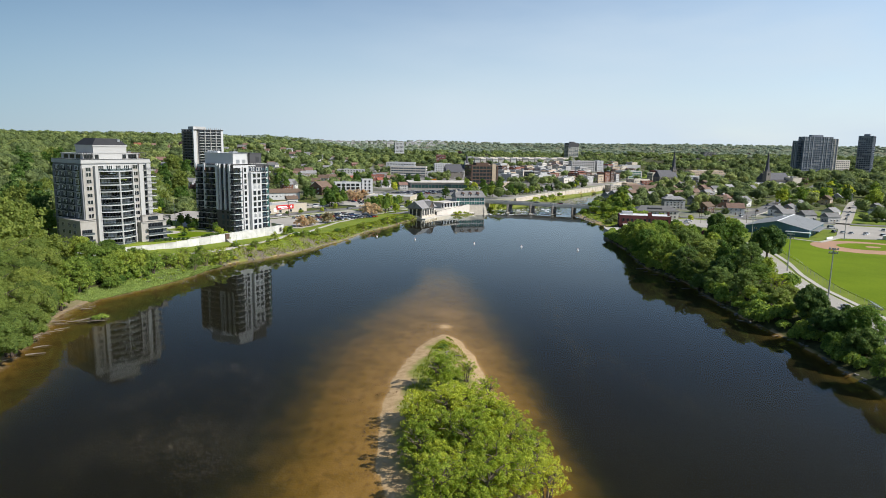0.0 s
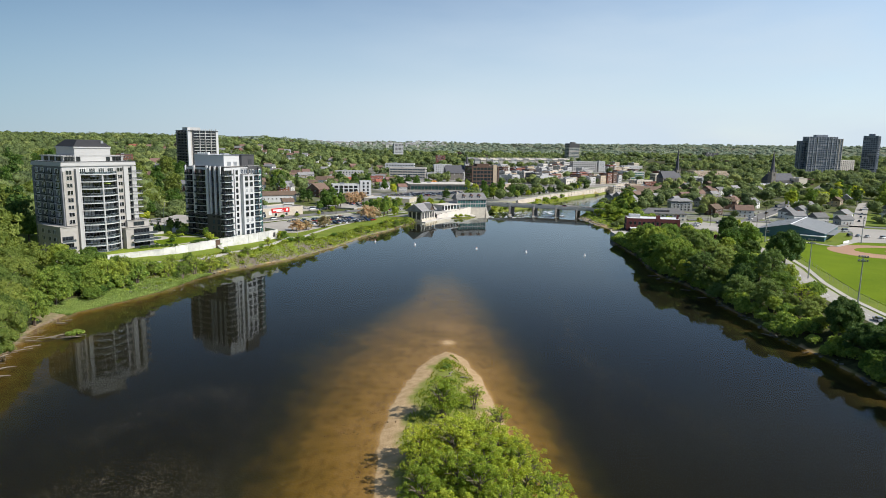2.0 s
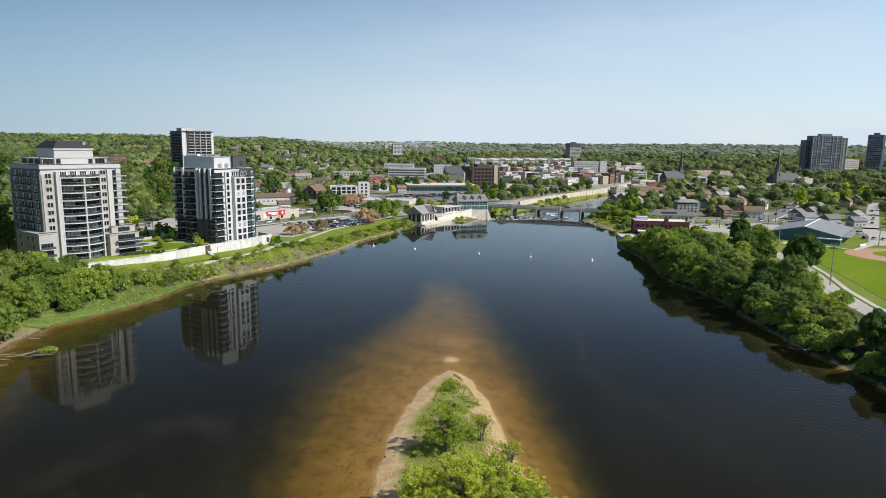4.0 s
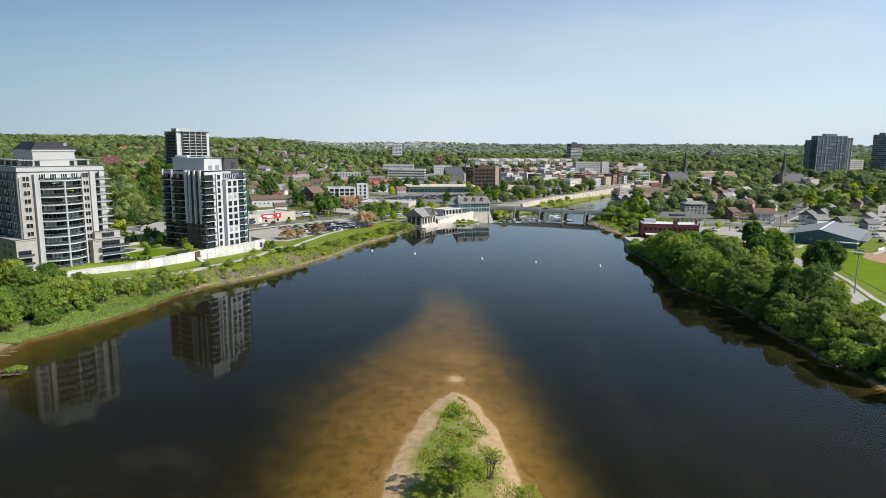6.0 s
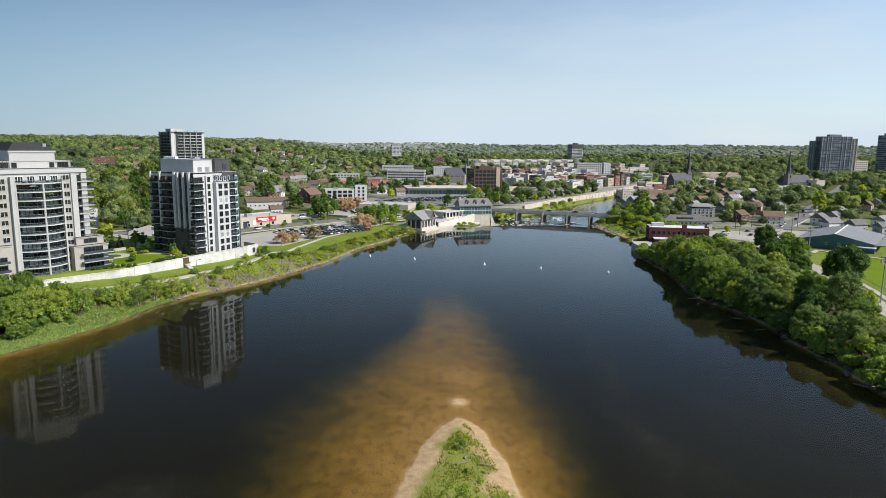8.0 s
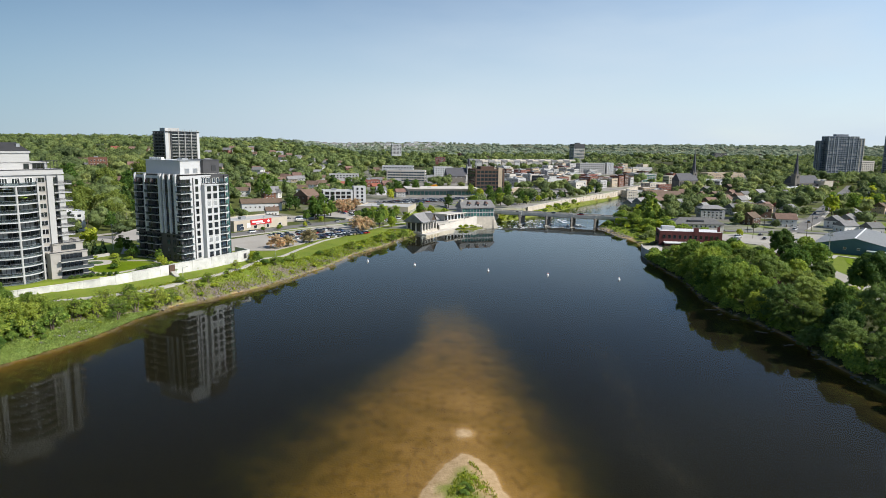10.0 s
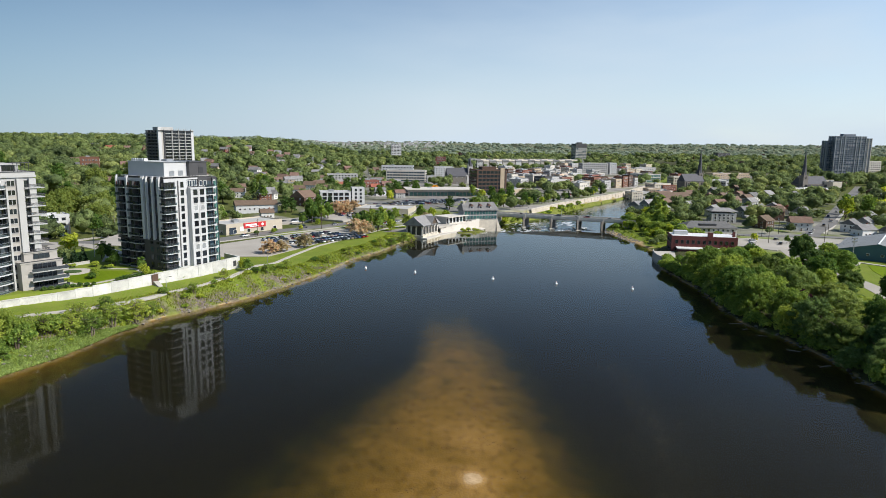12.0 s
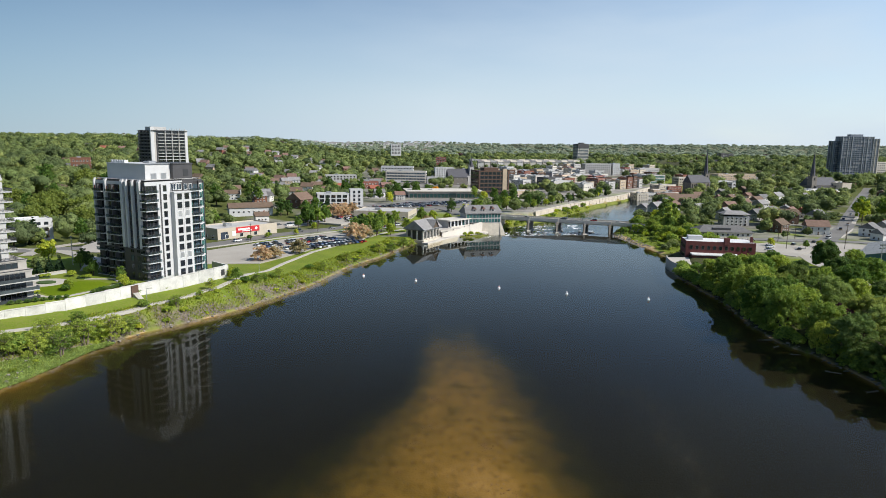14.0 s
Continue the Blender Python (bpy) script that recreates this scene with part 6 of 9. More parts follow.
# left side
LEFT_ROAD = [(-230, 300), (-178, 338), (-146, 368), (-109, 404), (-81, 443), (-46, 480), (-14, 532), (22, 585), (60, 604)]
strip("road", "wide asphalt street past the riverside shops", LEFT_ROAD, 11, M["asphalt"], 0.14)
strip("pavement", "pale kerbside pavement along the shop street", [(-112, 390), (-76, 432), (-42, 468)], 2.2, M["pavement"], 0.2, "pavement")
strip("pavement", "narrow concrete riverside footpath", [(-130, 216), (-115, 230.5), (-108.5, 236.5), (-101.5, 243.5), (-87, 263), (-79.2, 274.5), (-71.3, 291), (-67.2, 305.5), (-65.2, 325), (-59.5, 353), (-51, 385), (-41, 407), (-27, 438), (-15, 463), (-5, 477)], 2.2, M["pavement"], 0.13, "pavement", step=2.0)
area("parking_lot", "large pale gravel and asphalt riverside car park", [(-96, 350), (-106, 384), (-82, 418), (-52, 452), (-30, 462), (-24, 446), (-46, 408), (-60, 374), (-70, 352)], M["asphalt_pale"], 0.16, "parking lot")
area("parking_lot", "asphalt car park by the glass-fronted hall", [(-50, 560), (-40, 604), (10, 655), (62, 660), (60, 622), (10, 588), (-26, 552)], M["asphalt"], 0.25, "parking lot")
area("parking_lot", "broad pale parking court between shops and offices", [(-64, 496), (-48, 488), (-18, 545), (-6, 575), (-36, 560), (-50, 545), (-70, 545), (-84, 520)], M["asphalt_pale"], 0.16, "parking lot", 3.3 + 1.2)
area("parking_lot", "pale forecourt behind the shops", [(-92, 462), (-66, 492), (-78, 512), (-104, 486)], M["asphalt_pale"], 0.2, "parking lot")
strip("road", "pale driveway on the terrace", [(-190, 352), (-152, 345), (-128, 322), (-120, 300)], 6, M["asphalt_pale"], 0.14)
# terrace garden
zt = 10.3
area("lawn", "curved garden lawn on the terrace", [(-121.5, 268), (-113, 261), (-108, 262), (-104, 270), (-102, 277), (-107, 281), (-114.5, 281.5), (-117, 276), (-121, 272)], M["lawn"], 0.06, "garden", 10.2)
ring = [(-124 + 6.5 * math.cos(a), 279 + 6.5 * math.sin(a)) for a in np.linspace(0, 6.28, 25)[:-1]]
area("pavement", "round paved garden court with planted beds", ring, M["pavement"], 0.09, "garden", 10.2)
strip("pavement", "curved pale garden path", [(-121, 264), (-113, 258.5), (-107, 259.5), (-102.5, 267), (-99, 279), (-104, 285), (-114, 285)], 1.5, M["pavement"], 0.12, "pavement", step=1.5)
ring = [(-123.5 + 3.0 * math.cos(a), 278.5 + 2.2 * math.sin(a)) for a in np.linspace(0, 6.28, 17)[:-1]]
area("garden_bed", "oval planted bed with dark shrubs", ring, M["hedge"], 0.45, "garden", 10.2)
for a, b in (((-117.5, 249.2), (-104.5, 258.6)), ((-101.5, 264.5), (-97, 272.5))):
    a, b = Vector((*a, 0)), Vector((*b, 0))
    for i in range(9):
        c = a.lerp(b, i / 8)
        plant("hedge", c.x, c.y, 0.85, group="clipped hedge")
for k, x, y, s in (("cone", -133.6, 293, 0.5), ("cone", -131.4, 295.5, 0.55), ("cone", -129.3, 298, 0.6), ("m_lime", -143.5, 317, 0.95), ("m_dark", -121.3, 302.5, 0.5), ("m_dark", -130, 316, 0.5), ("m_green", -126, 306, 0.5), ("m_lime", -110.9, 268.5, 0.42), ("m_green", -136.3, 288, 0.6), ("bush", -111.3, 267.3, 0.8), ("m_lime", -98, 277, 0.42), ("m_lime", -95.5, 273.5, 0.38), ("m_green", -101, 283, 0.4), ("bush2", -94, 276, 0.8), ("bush", -92, 275, 0.7), ("m_green", -114, 291, 0.5), ("m_dark", -110, 300, 0.55), ("bush2", -121, 290, 1.1), ("bush", -117, 295, 1.0), ("m_lime", -125, 268.5, 0.5), ("bush2", -128, 270, 0.9), ("bush", -86, 283, 0.5), ("m_green", -67, 301, 0.5), ("m_lime", -70, 306, 0.45), ("m_green", -160, 300, 0.8), ("m_dark", -166, 285, 1.0), ("m_green", -172, 262, 1.1), ("m_green", -158, 312, 0.8), ("m_green", -185, 365, 1.1)):
    plant(k, x, y, s, group="garden plants")
clear(-140, 332, 30)
clear(-122, 350, 24)
clear(-150, 352, 20)
area("parking_lot", "pale worn visitors' parking lot behind the terrace", [(-152, 361), (-146, 345), (-132, 342), (-112, 354), (-136, 382), (-152, 386)], M["asphalt_pale"], 0.15, "parking lot")
strip("road", "pale curved drive behind the terrace garden", [(-160, 330), (-168, 358), (-171.5, 386), (-171, 408), (-162, 424), (-140, 440)], 5.0, M["asphalt_pale"], 0.14)
for x, y, h in ((-130.9, 310.5, 11), (-171.9, 420.6, 10)):
    t = thing("utility_pole", "tall plain grey pole beside the drive", "pole", pose(x, y, hgt(x, y)))
    part("shaft", Geo().tube([(0, 0, -0.3), (0, 0, h)], [0.17, 0.11], 8), M["concrete"], t)
    part("cap", Geo().box(-0.25, 0.25, -0.15, 0.15, h, h + 0.25), M["metal_grey"], t)
t = thing("garden_wall", "low white wall at the back of the garden", "wall")
part("wall_panel", Geo().prism([(-133.6, 284.1), (-133.3, 283.8), (-125.7, 295.8), (-126, 296.1)], 9.5, 11.2), M["white_stucco"], t)
part("coping", Geo().prism([(-133.75, 284.1), (-133.3, 283.65), (-125.55, 295.8), (-126, 296.25)], 11.2, 11.32), M["concrete_pale"], t)
for cx, cy, a, b in ((-115, 286, 2.4, 1.3), (-108, 292, 2.0, 1.2), (-129, 287, 2.2, 1.2), (-119, 262.5, 1.8, 1.0)):
    area("garden_bed", "small planted bed with low shrubs", [(cx + a * math.cos(u), cy + b * math.sin(u)) for u in np.linspace(0, 6.28, 13)[:-1]], M["hedge"], 0.35, "garden", 10.2)
    for j in range(3):
        plant("bush2" if j else "hedge", cx + a * 0.7 * (j - 1), cy + 0.3 * (-1) ** j, 0.45 + 0.1 * j, z=10.4, group="garden shrubs")
# seats along the terrace edge
for i in range(8):
    x, y = -87.6 + i * 1.5, 281.6 + i * 2.6
    t = thing("patio_table", "small dark patio table with chairs on the terrace", "table", pose(x, y, hgt(x, y) + 0.05, 0, 0, 40 * i), "patio tables")
    part("tabletop", Geo().box(-0.5, 0.5, -0.5, 0.5, 0.68, 0.74), M["metal_dark"], t)
    for u, v in ((-0.4, -0.4), (0.4, -0.4), (0.4, 0.4), (-0.4, 0.4)):
        part("leg", Geo().box(u - 0.04, u + 0.04, v - 0.04, v + 0.04, 0, 0.68), M["metal_dark"], t)


def lamp_post(x, y, z, h, label, double=False):
    t = thing("street_lamp", label, "lamp", pose(x, y, z), "street lamps")
    part("pole", Geo().tube([(0, 0, 0), (0, 0, h)], [0.12, 0.07], 8), M["metal_grey"], t)
    part("arm", Geo().tube([(0, 0, h - 0.1), (1.4, 0, h + 0.15)], [0.05, 0.04], 6), M["metal_grey"], t)
    part("lamp_head", Geo().box(1.2, 1.9, -0.15, 0.15, h + 0.08, h + 0.24), M["metal_dark"], t)
    return t


def flood_mast(x, y, z, h, rot=0):
    t = thing("floodlight_mast", "tall steel floodlight mast beside the ball field", "light pole", pose(x, y, z, 0, 0, rot), "floodlight masts")
    part("pole", Geo().tube([(0, 0, 0), (0, 0, h)], [0.28, 0.14], 10), M["metal_grey"], t)
    for k in range(2):
        part("crossarm", Geo().box(-1.5, 1.5, -0.08, 0.08, h - 0.6 - k * 1.4, h - 0.42 - k * 1.4), M["metal_dark"], t)
        for i in range(4):
            part("floodlight", Geo().prism([(-1.4 + i * 0.8, -0.5), (-0.95 + i * 0.8, -0.5), (-0.95 + i * 0.8, -0.05), (-1.4 + i * 0.8, -0.05)], h - 0.4 - k * 1.4, h + 0.15 - k * 1.4), M["metal_grey"], t)
    return t


for x, y, h, r in ((162.5, 222.9, 16.5, -40), (146.8, 171.1, 18.5, -30), (201, 325, 14, 10), (256, 322, 15, 60), (330, 300, 16, 90)):
    flood_mast(x, y, 4.0, h, r)


def utility_pole(x, y, h=10, rot=0):
    t = thing("utility_pole", "wooden utility pole with a crossarm by the street", "pole", pose(x, y, hgt(x, y), 0, 0, rot), "utility poles")
    part("pole", Geo().tube([(0, 0, -0.5), (0, 0, h)], [0.17, 0.11], 7), M["bark"], t)
    part("crossarm", Geo().box(-1.1, 1.1, -0.07, 0.07, h - 0.9, h - 0.75), M["bark"], t)


for x, y, r in ((203, 398, 0), (231, 436, 20), (262, 434, 30), (300, 474, 30), (214, 425, 0), (340, 524, 30), (-120, 383, 50), (-90, 418, 50), (-58, 452, 50), (-30, 500, 60), (-158, 345, 40), (236, 398, 10), (270, 396, 10)):
    utility_pole(x, y, 10.5, r)
for x, y in ((-86.8, 268.3), (-66, 333), (-52, 382), (-30, 430)):
    lamp_post(x, y, hgt(x, y), 4.5, "slim footpath lamp on the riverside lawn")


# ---- cars ----
def make_car(kind, plain=False):
    """A parked car; plain: for lots far off, its wheels in one chassis mesh."""
    L, W, H = {"car": (4.5, 1.8, 1.45), "suv": (4.8, 1.9, 1.75), "van": (5.4, 2.0, 2.3)}[kind]
    t = thing(kind, {"car": "parked saloon car with dark glass", "suv": "parked sport utility vehicle with dark glass", "van": "parked white and dark delivery van"}[kind], "car", pose(0, 0, -500), "cars")
    w = W / 2
    bz = 0.3 + (H - 0.3) * 0.48
    g = Geo().prism([(-L / 2, -w * 0.86), (-L / 2 + 0.2, -w), (L / 2 - 0.25, -w), (L / 2, -w * 0.8), (L / 2, w * 0.8), (L / 2 - 0.25, w), (-L / 2 + 0.2, w), (-L / 2, w * 0.86)], 0.28, bz)
    part("body", g, M["car_paint"], t)
    a, b = (-L * 0.36, L * 0.26) if kind == "car" else (-L * 0.46, L * 0.28)
    top = [(a + 0.45, -w * 0.72), (b - 0.75, -w * 0.72), (b - 0.75, w * 0.72), (a + 0.45, w * 0.72)]
    part("cabin", Geo().prism([(a, -w * 0.92), (b, -w * 0.92), (b, w * 0.92), (a, w * 0.92)], bz, H - 0.06, top=top), M["glass"], t, "dark window glass")
    part("roof", Geo().prism(top, H - 0.06, H), M["car_paint"], t)
    if plain:
        g = Geo()
        for x in (-L * 0.3, L * 0.31):
            for y in (-w + 0.1, w - 0.1):
                g.tube([(x, y - 0.11, 0.33), (x, y + 0.11, 0.33)], [0.33, 0.33], 8)
        part("chassis", g, M["rubber"], t)
        return t
    for x in (-L * 0.3, L * 0.31):
        for y in (-w + 0.1, w - 0.1):
            wh = part("wheel", Geo().tube([(x, y - 0.11, 0.33), (x, y + 0.11, 0.33)], [0.33, 0.33], 10), M["rubber"], t)
    for y in (-w * 0.7, w * 0.7):
        part("headlight", Geo().box(L / 2 - 0.06, L / 2 + 0.02, y - 0.2, y + 0.2, bz - 0.3, bz - 0.12), M["buoy_white"], t)
    return t


CARS = {k: make_car(k) for k in ("car", "suv", "van")}
CARS.update({"far_" + k: make_car(k, True) for k in ("car", "suv", "van")})


def park(kind, x, y, rot, z=None):
    kind = "far_" + kind if y > 380 and abs(x) < 200 or y > 470 else kind
    return copy_thing(CARS[kind], pose(x, y, (hgt(x, y) if z is None else z) + 0.2, 0, 0, rot))


rng = np.random.default_rng(5)
for r_, (x0, y0) in enumerate(((-83, 402), (-77, 398), (-66.5, 392), (-60, 388))):
    for i in range(17):
        if rng.random() < 0.88:
            u = i * 2.75
            x, y = x0 + u * 0.72, y0 + u * 0.69
            if y < 456 and x < -28:
                park("suv" if rng.random() < 0.4 else "car", x, y, (-46 if r_ % 2 else 134) + rng.normal() * 2, hgt(-60, 400) + 0.02)
for row in range(6):
    for i in range(24):
        u = i * 2.8
        x, y = -42 + row * 12.5 + u * 0.62, 566 + row * 6.5 + u * 0.78
        if rng.random() < 0.75 and y < 652 and x < 62:
            park("suv" if rng.random() < 0.4 else "car", x, y, -38 + 180 * rng.integers(0, 2), hgt(-20, 590) + 0.1)
for i in range(40):
    x, y = -56 + 34 * rng.random(), 500 + 50 * rng.random()
    if x > -76 + (y - 500) * 0.5 and x < -50 + (y - 490) * 0.6:
        park("suv" if rng.random() < 0.4 else "car", x, y, 50 + 90 * rng.integers(0, 4), 4.3)
for i in range(26):
    v = rng.random()
    x, y = 112 + 95 * v - 16 + rng.normal() * 4, 620 + 140 * v
    park("suv" if rng.random() < 0.4 else "car", x, y, 55 + 90 * rng.integers(0, 4), 5.1)
for k, x, y, r in (("car", 144.2, 157.7, 78), ("car", 147.5, 152.0, 258), ("suv", 270, 352, 30), ("car", 273.5, 349, 30), ("van", 281, 372, 10), ("car", 277, 346, 30), ("suv", 284, 342, 25), ("car", 292, 338, 20), ("car", 208, 394, 50), ("car", 215, 411, 40), ("suv", 196, 402, 10), ("car", 190, 392, 0), ("car", 233, 420, 35), ("suv", 252, 436, 40), ("car", 262, 450, 45), ("car", 268, 462, 50), ("suv", 283, 470, 50), ("car", 303, 492, 50), ("car", 322, 524, 52), ("car", 350, 556, 52), ("car", 390, 604, 52), ("car", 224, 388, 60), ("car", 198, 425, 0), ("car", 187, 425, 0), ("car", 176, 423, 0),
                   ("suv", -97, 417, 50), ("car", -120, 394, 50), ("van", -70, 455, 48), ("car", -52, 473, 48), ("car", -30, 508, 57), ("car", -18, 485, 30), ("suv", -14, 490, 30), ("car", -10, 494, 30), ("car", -22, 481, 30), ("suv", -26, 478, 30), ("car", -17, 478, 30), ("car", -130, 432, 50), ("suv", -122, 426, 140), ("car", -88, 484, 50), ("van", -80, 482, 30), ("car", 330, 428, 55), ("suv", 347, 450, 55), ("car", 362, 470, 55), ("car", 381, 498, 55), ("suv", 310, 362, 60), ("car", 318, 356, 60)):
    park(k, x, y, r)


# ---- shops and offices on the left bank ----
t = block("shop", "low beige shop with a flat roof and a long red sign", "shop", -95.7, 436.5, 50.5, 41, 22, 6.0, 1, 4, "shop_beige", win_wh=(2.4, 2.2), glass="glass", z=3.0, side_bays=3, parapet=0.8)
part("sign", Geo().box(12, 28, -0.35, 0.0, 3.4, 6.5), M["sign_red"], t, "long red shop sign")
for x0, x1, z0, z1 in ((13.2, 21.2, 4.7, 5.7), (16.0, 22.6, 3.9, 4.4)):
    part("sign_bar", Geo().box(x0, x1, -0.42, -0.35, z0, z1), M["sign_white"], t)
part("sign_disc", Geo().tube([(25.6, -0.35, 5.0), (25.6, -0.44, 5.0)], [0.9, 0.9], 18), M["sign_white"], t)
part("poster", Geo().box(2, 6.5, -0.12, 0.0, 0.6, 4.6), M["glass_blue"], t)
part("poster", Geo().box(9.5, 12, -0.12, 0.0, 2.0, 4.6), M["sign_white"], t)
t = block("motel", "long white two-storey building with a brown pitched roof", "building", -115, 524, 22, 30, 11, 8.0, 2, 8, "white_panel", win_wh=(1.3, 1.3), z=3.2, units=False)
part("roof", Geo().gable(0, 30, 0, 11, 8.4, 3.2, 0.6, 0.25), M["shingle_brown"], t)
part("gable_wall", Geo().prism([(-0.05, 0), (0.3, 0), (0.3, 11), (-0.05, 11)], 7.9, 11.5, top=[(-0.05, 5.4), (0.3, 5.4), (0.3, 5.6), (-0.05, 5.6)]), M["grey_stucco"], t)
house(-88, 569, 60, 16, 14, 7, 5, "brick_brown", "shingle_brown", "large brown hall with a steep pitched roof")
house(-104, 506, 22, 9, 8, 4, 2.5, "siding", "shingle_brown", "small house with a pale brown roof")
t = block("office", "white office block with large black windows", "office", -63, 576, 12, 25, 16, 13.2, 4, 5, "white_panel", win_wh=(3.3, 2.3), frame="frame_dark", glass="glass", cols=2, z=4.2)
block("stair_tower", "white office stair tower beside a dark glazed gap", "office", -45.5, 588, 12, 10.5, 10, 16, 5, 2, "white_panel", win_wh=(1.7, 2.0), frame="frame_dark", z=4.2, units=False)
t = block("shop", "low flat-roofed tan brick market building", "shop", -23, 520, -12, 40, 30, 6.0, 1, 9, "shop_beige", win_wh=(2.2, 2.4), z=3.5)
t = block("library", "long glass-fronted hall with a flat pale roof", "hall", 32, 689, 6, 72, 34, 6.8, 1, 18, "grey_stucco", "roof_gravel", win_wh=(3.5, 4.6), frame="frame_dark", glass="green_glass", z=5.0, base=0.5)
part("canopy", Geo().box(-2, 74, -4, 36, 7.5, 8.1), M["concrete_pale"], t)
part("sign", Geo().box(40, 47, -0.5, -0.2, 1.2, 5.5), M["green_glass"], t)
t = block("office", "brown brick office block with bands of dark windows", "office", 86, 735, 14, 34, 26, 25, 6, 7, "brick_brown", "roof_black", win_wh=(3.9, 2.9), frame="frame_dark", glass="glass", z=5.6, side_bays=5)
part("stair_core", Geo().box(26.5, 31.2, -0.6, 6, -2, 27.5), M["brick_tan"], t)
part("plant_room", Geo().box(8, 24, 6, 18, 25.5, 28.6), M["brick_brown"], t)
for k in range(6):
    part("band", Geo().box(31.0, 31.25, 1, 25, k * 4.1 + 2.9, k * 4.1 + 4.4), M["brick_tan"], t)
block("house", "white two-storey stucco apartment house", "building", -89, 882, 8, 39, 14, 9, 3, 9, "white_stucco", win_wh=(1.8, 1.5), frame="frame_dark")
block("house", "red brick gabled town house", "building", -48, 805, 18, 20, 12, 8, 2, 5, "brick_red", "shingle_grey")
block("hospital", "long grey office block with ribbon windows", "office", -8, 928, -6, 54, 20, 15, 4, 14, "concrete_pale", win_wh=(3.2, 1.8), frame="frame_dark", glass="glass_blue")
block("hospital", "pale grey upper office block on rising ground", "office", -21, 992, -4, 46, 18, 19, 5, 10, "white_panel", win_wh=(2.4, 1.5), frame="frame_dark")
block("apartment_building", "white concrete apartment block with many windows", "building", 48, 995, 4, 28, 16, 18, 6, 7, "white_panel", win_wh=(1.8, 1.5))
block("apartment_building", "small white tower block on the wooded hill", "building", -33, 1500, 10, 22, 14, 22, 7, 6, "white_panel", win_wh=(2.2, 1.5), frame="frame_dark", z=float(height(-33, 1500)) + 17)
block("school", "red brick school building on the hill", "building", 56, 1278, 0, 19, 14, 10, 3, 6, "brick_red", win_wh=(2, 1.8), z=float(height(56, 1278)) + 9)
for x, y, r in ((-89, 882, 24), (-8, 928, 30), (-48, 805, 14), (33, 995, 18), (-21, 992, 20), (-63, 576, 14)):
    for k in (0.975, 0.95, 0.925):
        clear(x * k, y * k, r * 0.8)
house(58, 900, 12, 24, 15, 10, 8, "stone_dark", "slate", "grey stone church hall with a steep slate roof")
block("office", "white rendered block beside the church hall", "office", 80, 1000, 8, 22, 14, 16, 5, 5, "white_panel", win_wh=(1.6, 1.6), frame="frame_dark")
block("office", "small pale office wing near the hospital", "office", 30, 905, 4, 20, 12, 9, 2, 5, "white_stucco", win_wh=(1.8, 1.6), frame="frame_dark")
# downtown blocks beyond the flood wall
block("shop", "tan brick shop with a red awning", "shop", 115, 709, 38, 30, 14, 6, 1, 7, "brick_tan", win_wh=(2.4, 2.4))
block("market_hall", "broad hall with a bright white roof", "hall", 249, 1286, 10, 36, 24, 9, 1, 6, "white_stucco", "roof_white", win_wh=(2, 2))
block("shop", "grey stucco shop row with dark windows", "shop", 183, 830, 40, 38, 16, 10, 2, 9, "grey_stucco", "roof_gravel", win_wh=(2.2, 2))
block("shop", "town block with charcoal walls", "shop", 172, 846, 40, 14, 18, 13, 3, 4, "charcoal_panel")
block("shop", "pale rendered four-storey town block", "shop", 162, 870, 38, 17, 14, 14, 4, 4, "concrete_pale", win_wh=(1.6, 1.7))
block("shop", "beige brick town block with flat roof", "shop", 146, 921, 36, 25, 16, 9, 2, 6, "brick_tan")
block("shop", "two-storey beige corner shop", "shop", 203, 796, 42, 17, 12, 9, 2, 4, "concrete_pale", "shingle_grey")
block("shop", "red brick commercial block with tall windows", "shop", 258, 932, 44, 25, 16, 12, 3, 7, "brick_red", win_wh=(1.5, 2.2))
block("shop", "low block with a white roof", "shop", 258, 1028, 30, 34, 20, 8, 2, 8, "white_stucco", "roof_white")
block("shop", "grey brick street-front block", "shop", 246, 842, 44, 16, 14, 10, 3, 4, "grey_stucco", win_wh=(1.4, 1.8))
block("shop", "tan brick street-front block", "shop", 268, 866, 44, 15, 14, 11, 3, 4, "brick_tan", win_wh=(1.4, 1.8))
block("shop", "dark red brick street-front block", "shop", 281, 878, 44, 13, 14, 14, 4, 4, "brick_red", win_wh=(1.4, 1.8))
block("shop", "tall narrow brown brick block", "shop", 293, 893, 44, 10, 12, 15, 4, 3, "brick_brown", win_wh=(1.3, 1.8))
block("shop", "white painted street-front block", "shop", 303, 900, 44, 9, 12, 11, 3, 3, "white_stucco", win_wh=(1.3, 1.8))
block("civic_building", "civic building with a green glass front", "office", 360, 988, 26, 30, 18, 16, 4, 8, "grey_stucco", win_wh=(2.8, 2.6), glass="green_glass", frame="frame_dark")
block("stone_building", "pale stone public building", "building", 342, 905, 30, 34, 16, 12, 3, 9, "stone_pale", win_wh=(1.5, 2.2))
block("shop", "town block with a red brick front", "shop", 388, 955, 30, 14, 14, 14, 3, 4, "brick_red", "shingle_red")
block("shop", "low grey-roofed riverside block", "shop", 310, 812, 40, 30, 14, 8, 2, 7, "concrete_pale", "shingle_grey")
block("apartment_building", "grey slab apartment block with many windows", "building", 306, 1107, 8, 45, 16, 19, 6, 12, "grey_stucco", win_wh=(2.0, 1.5), frame="frame_dark")
block("apartment_building", "white end wing of the apartment block", "building", 338, 1112, 8, 12, 16, 19, 6, 3, "white_panel", win_wh=(1.6, 1.5))
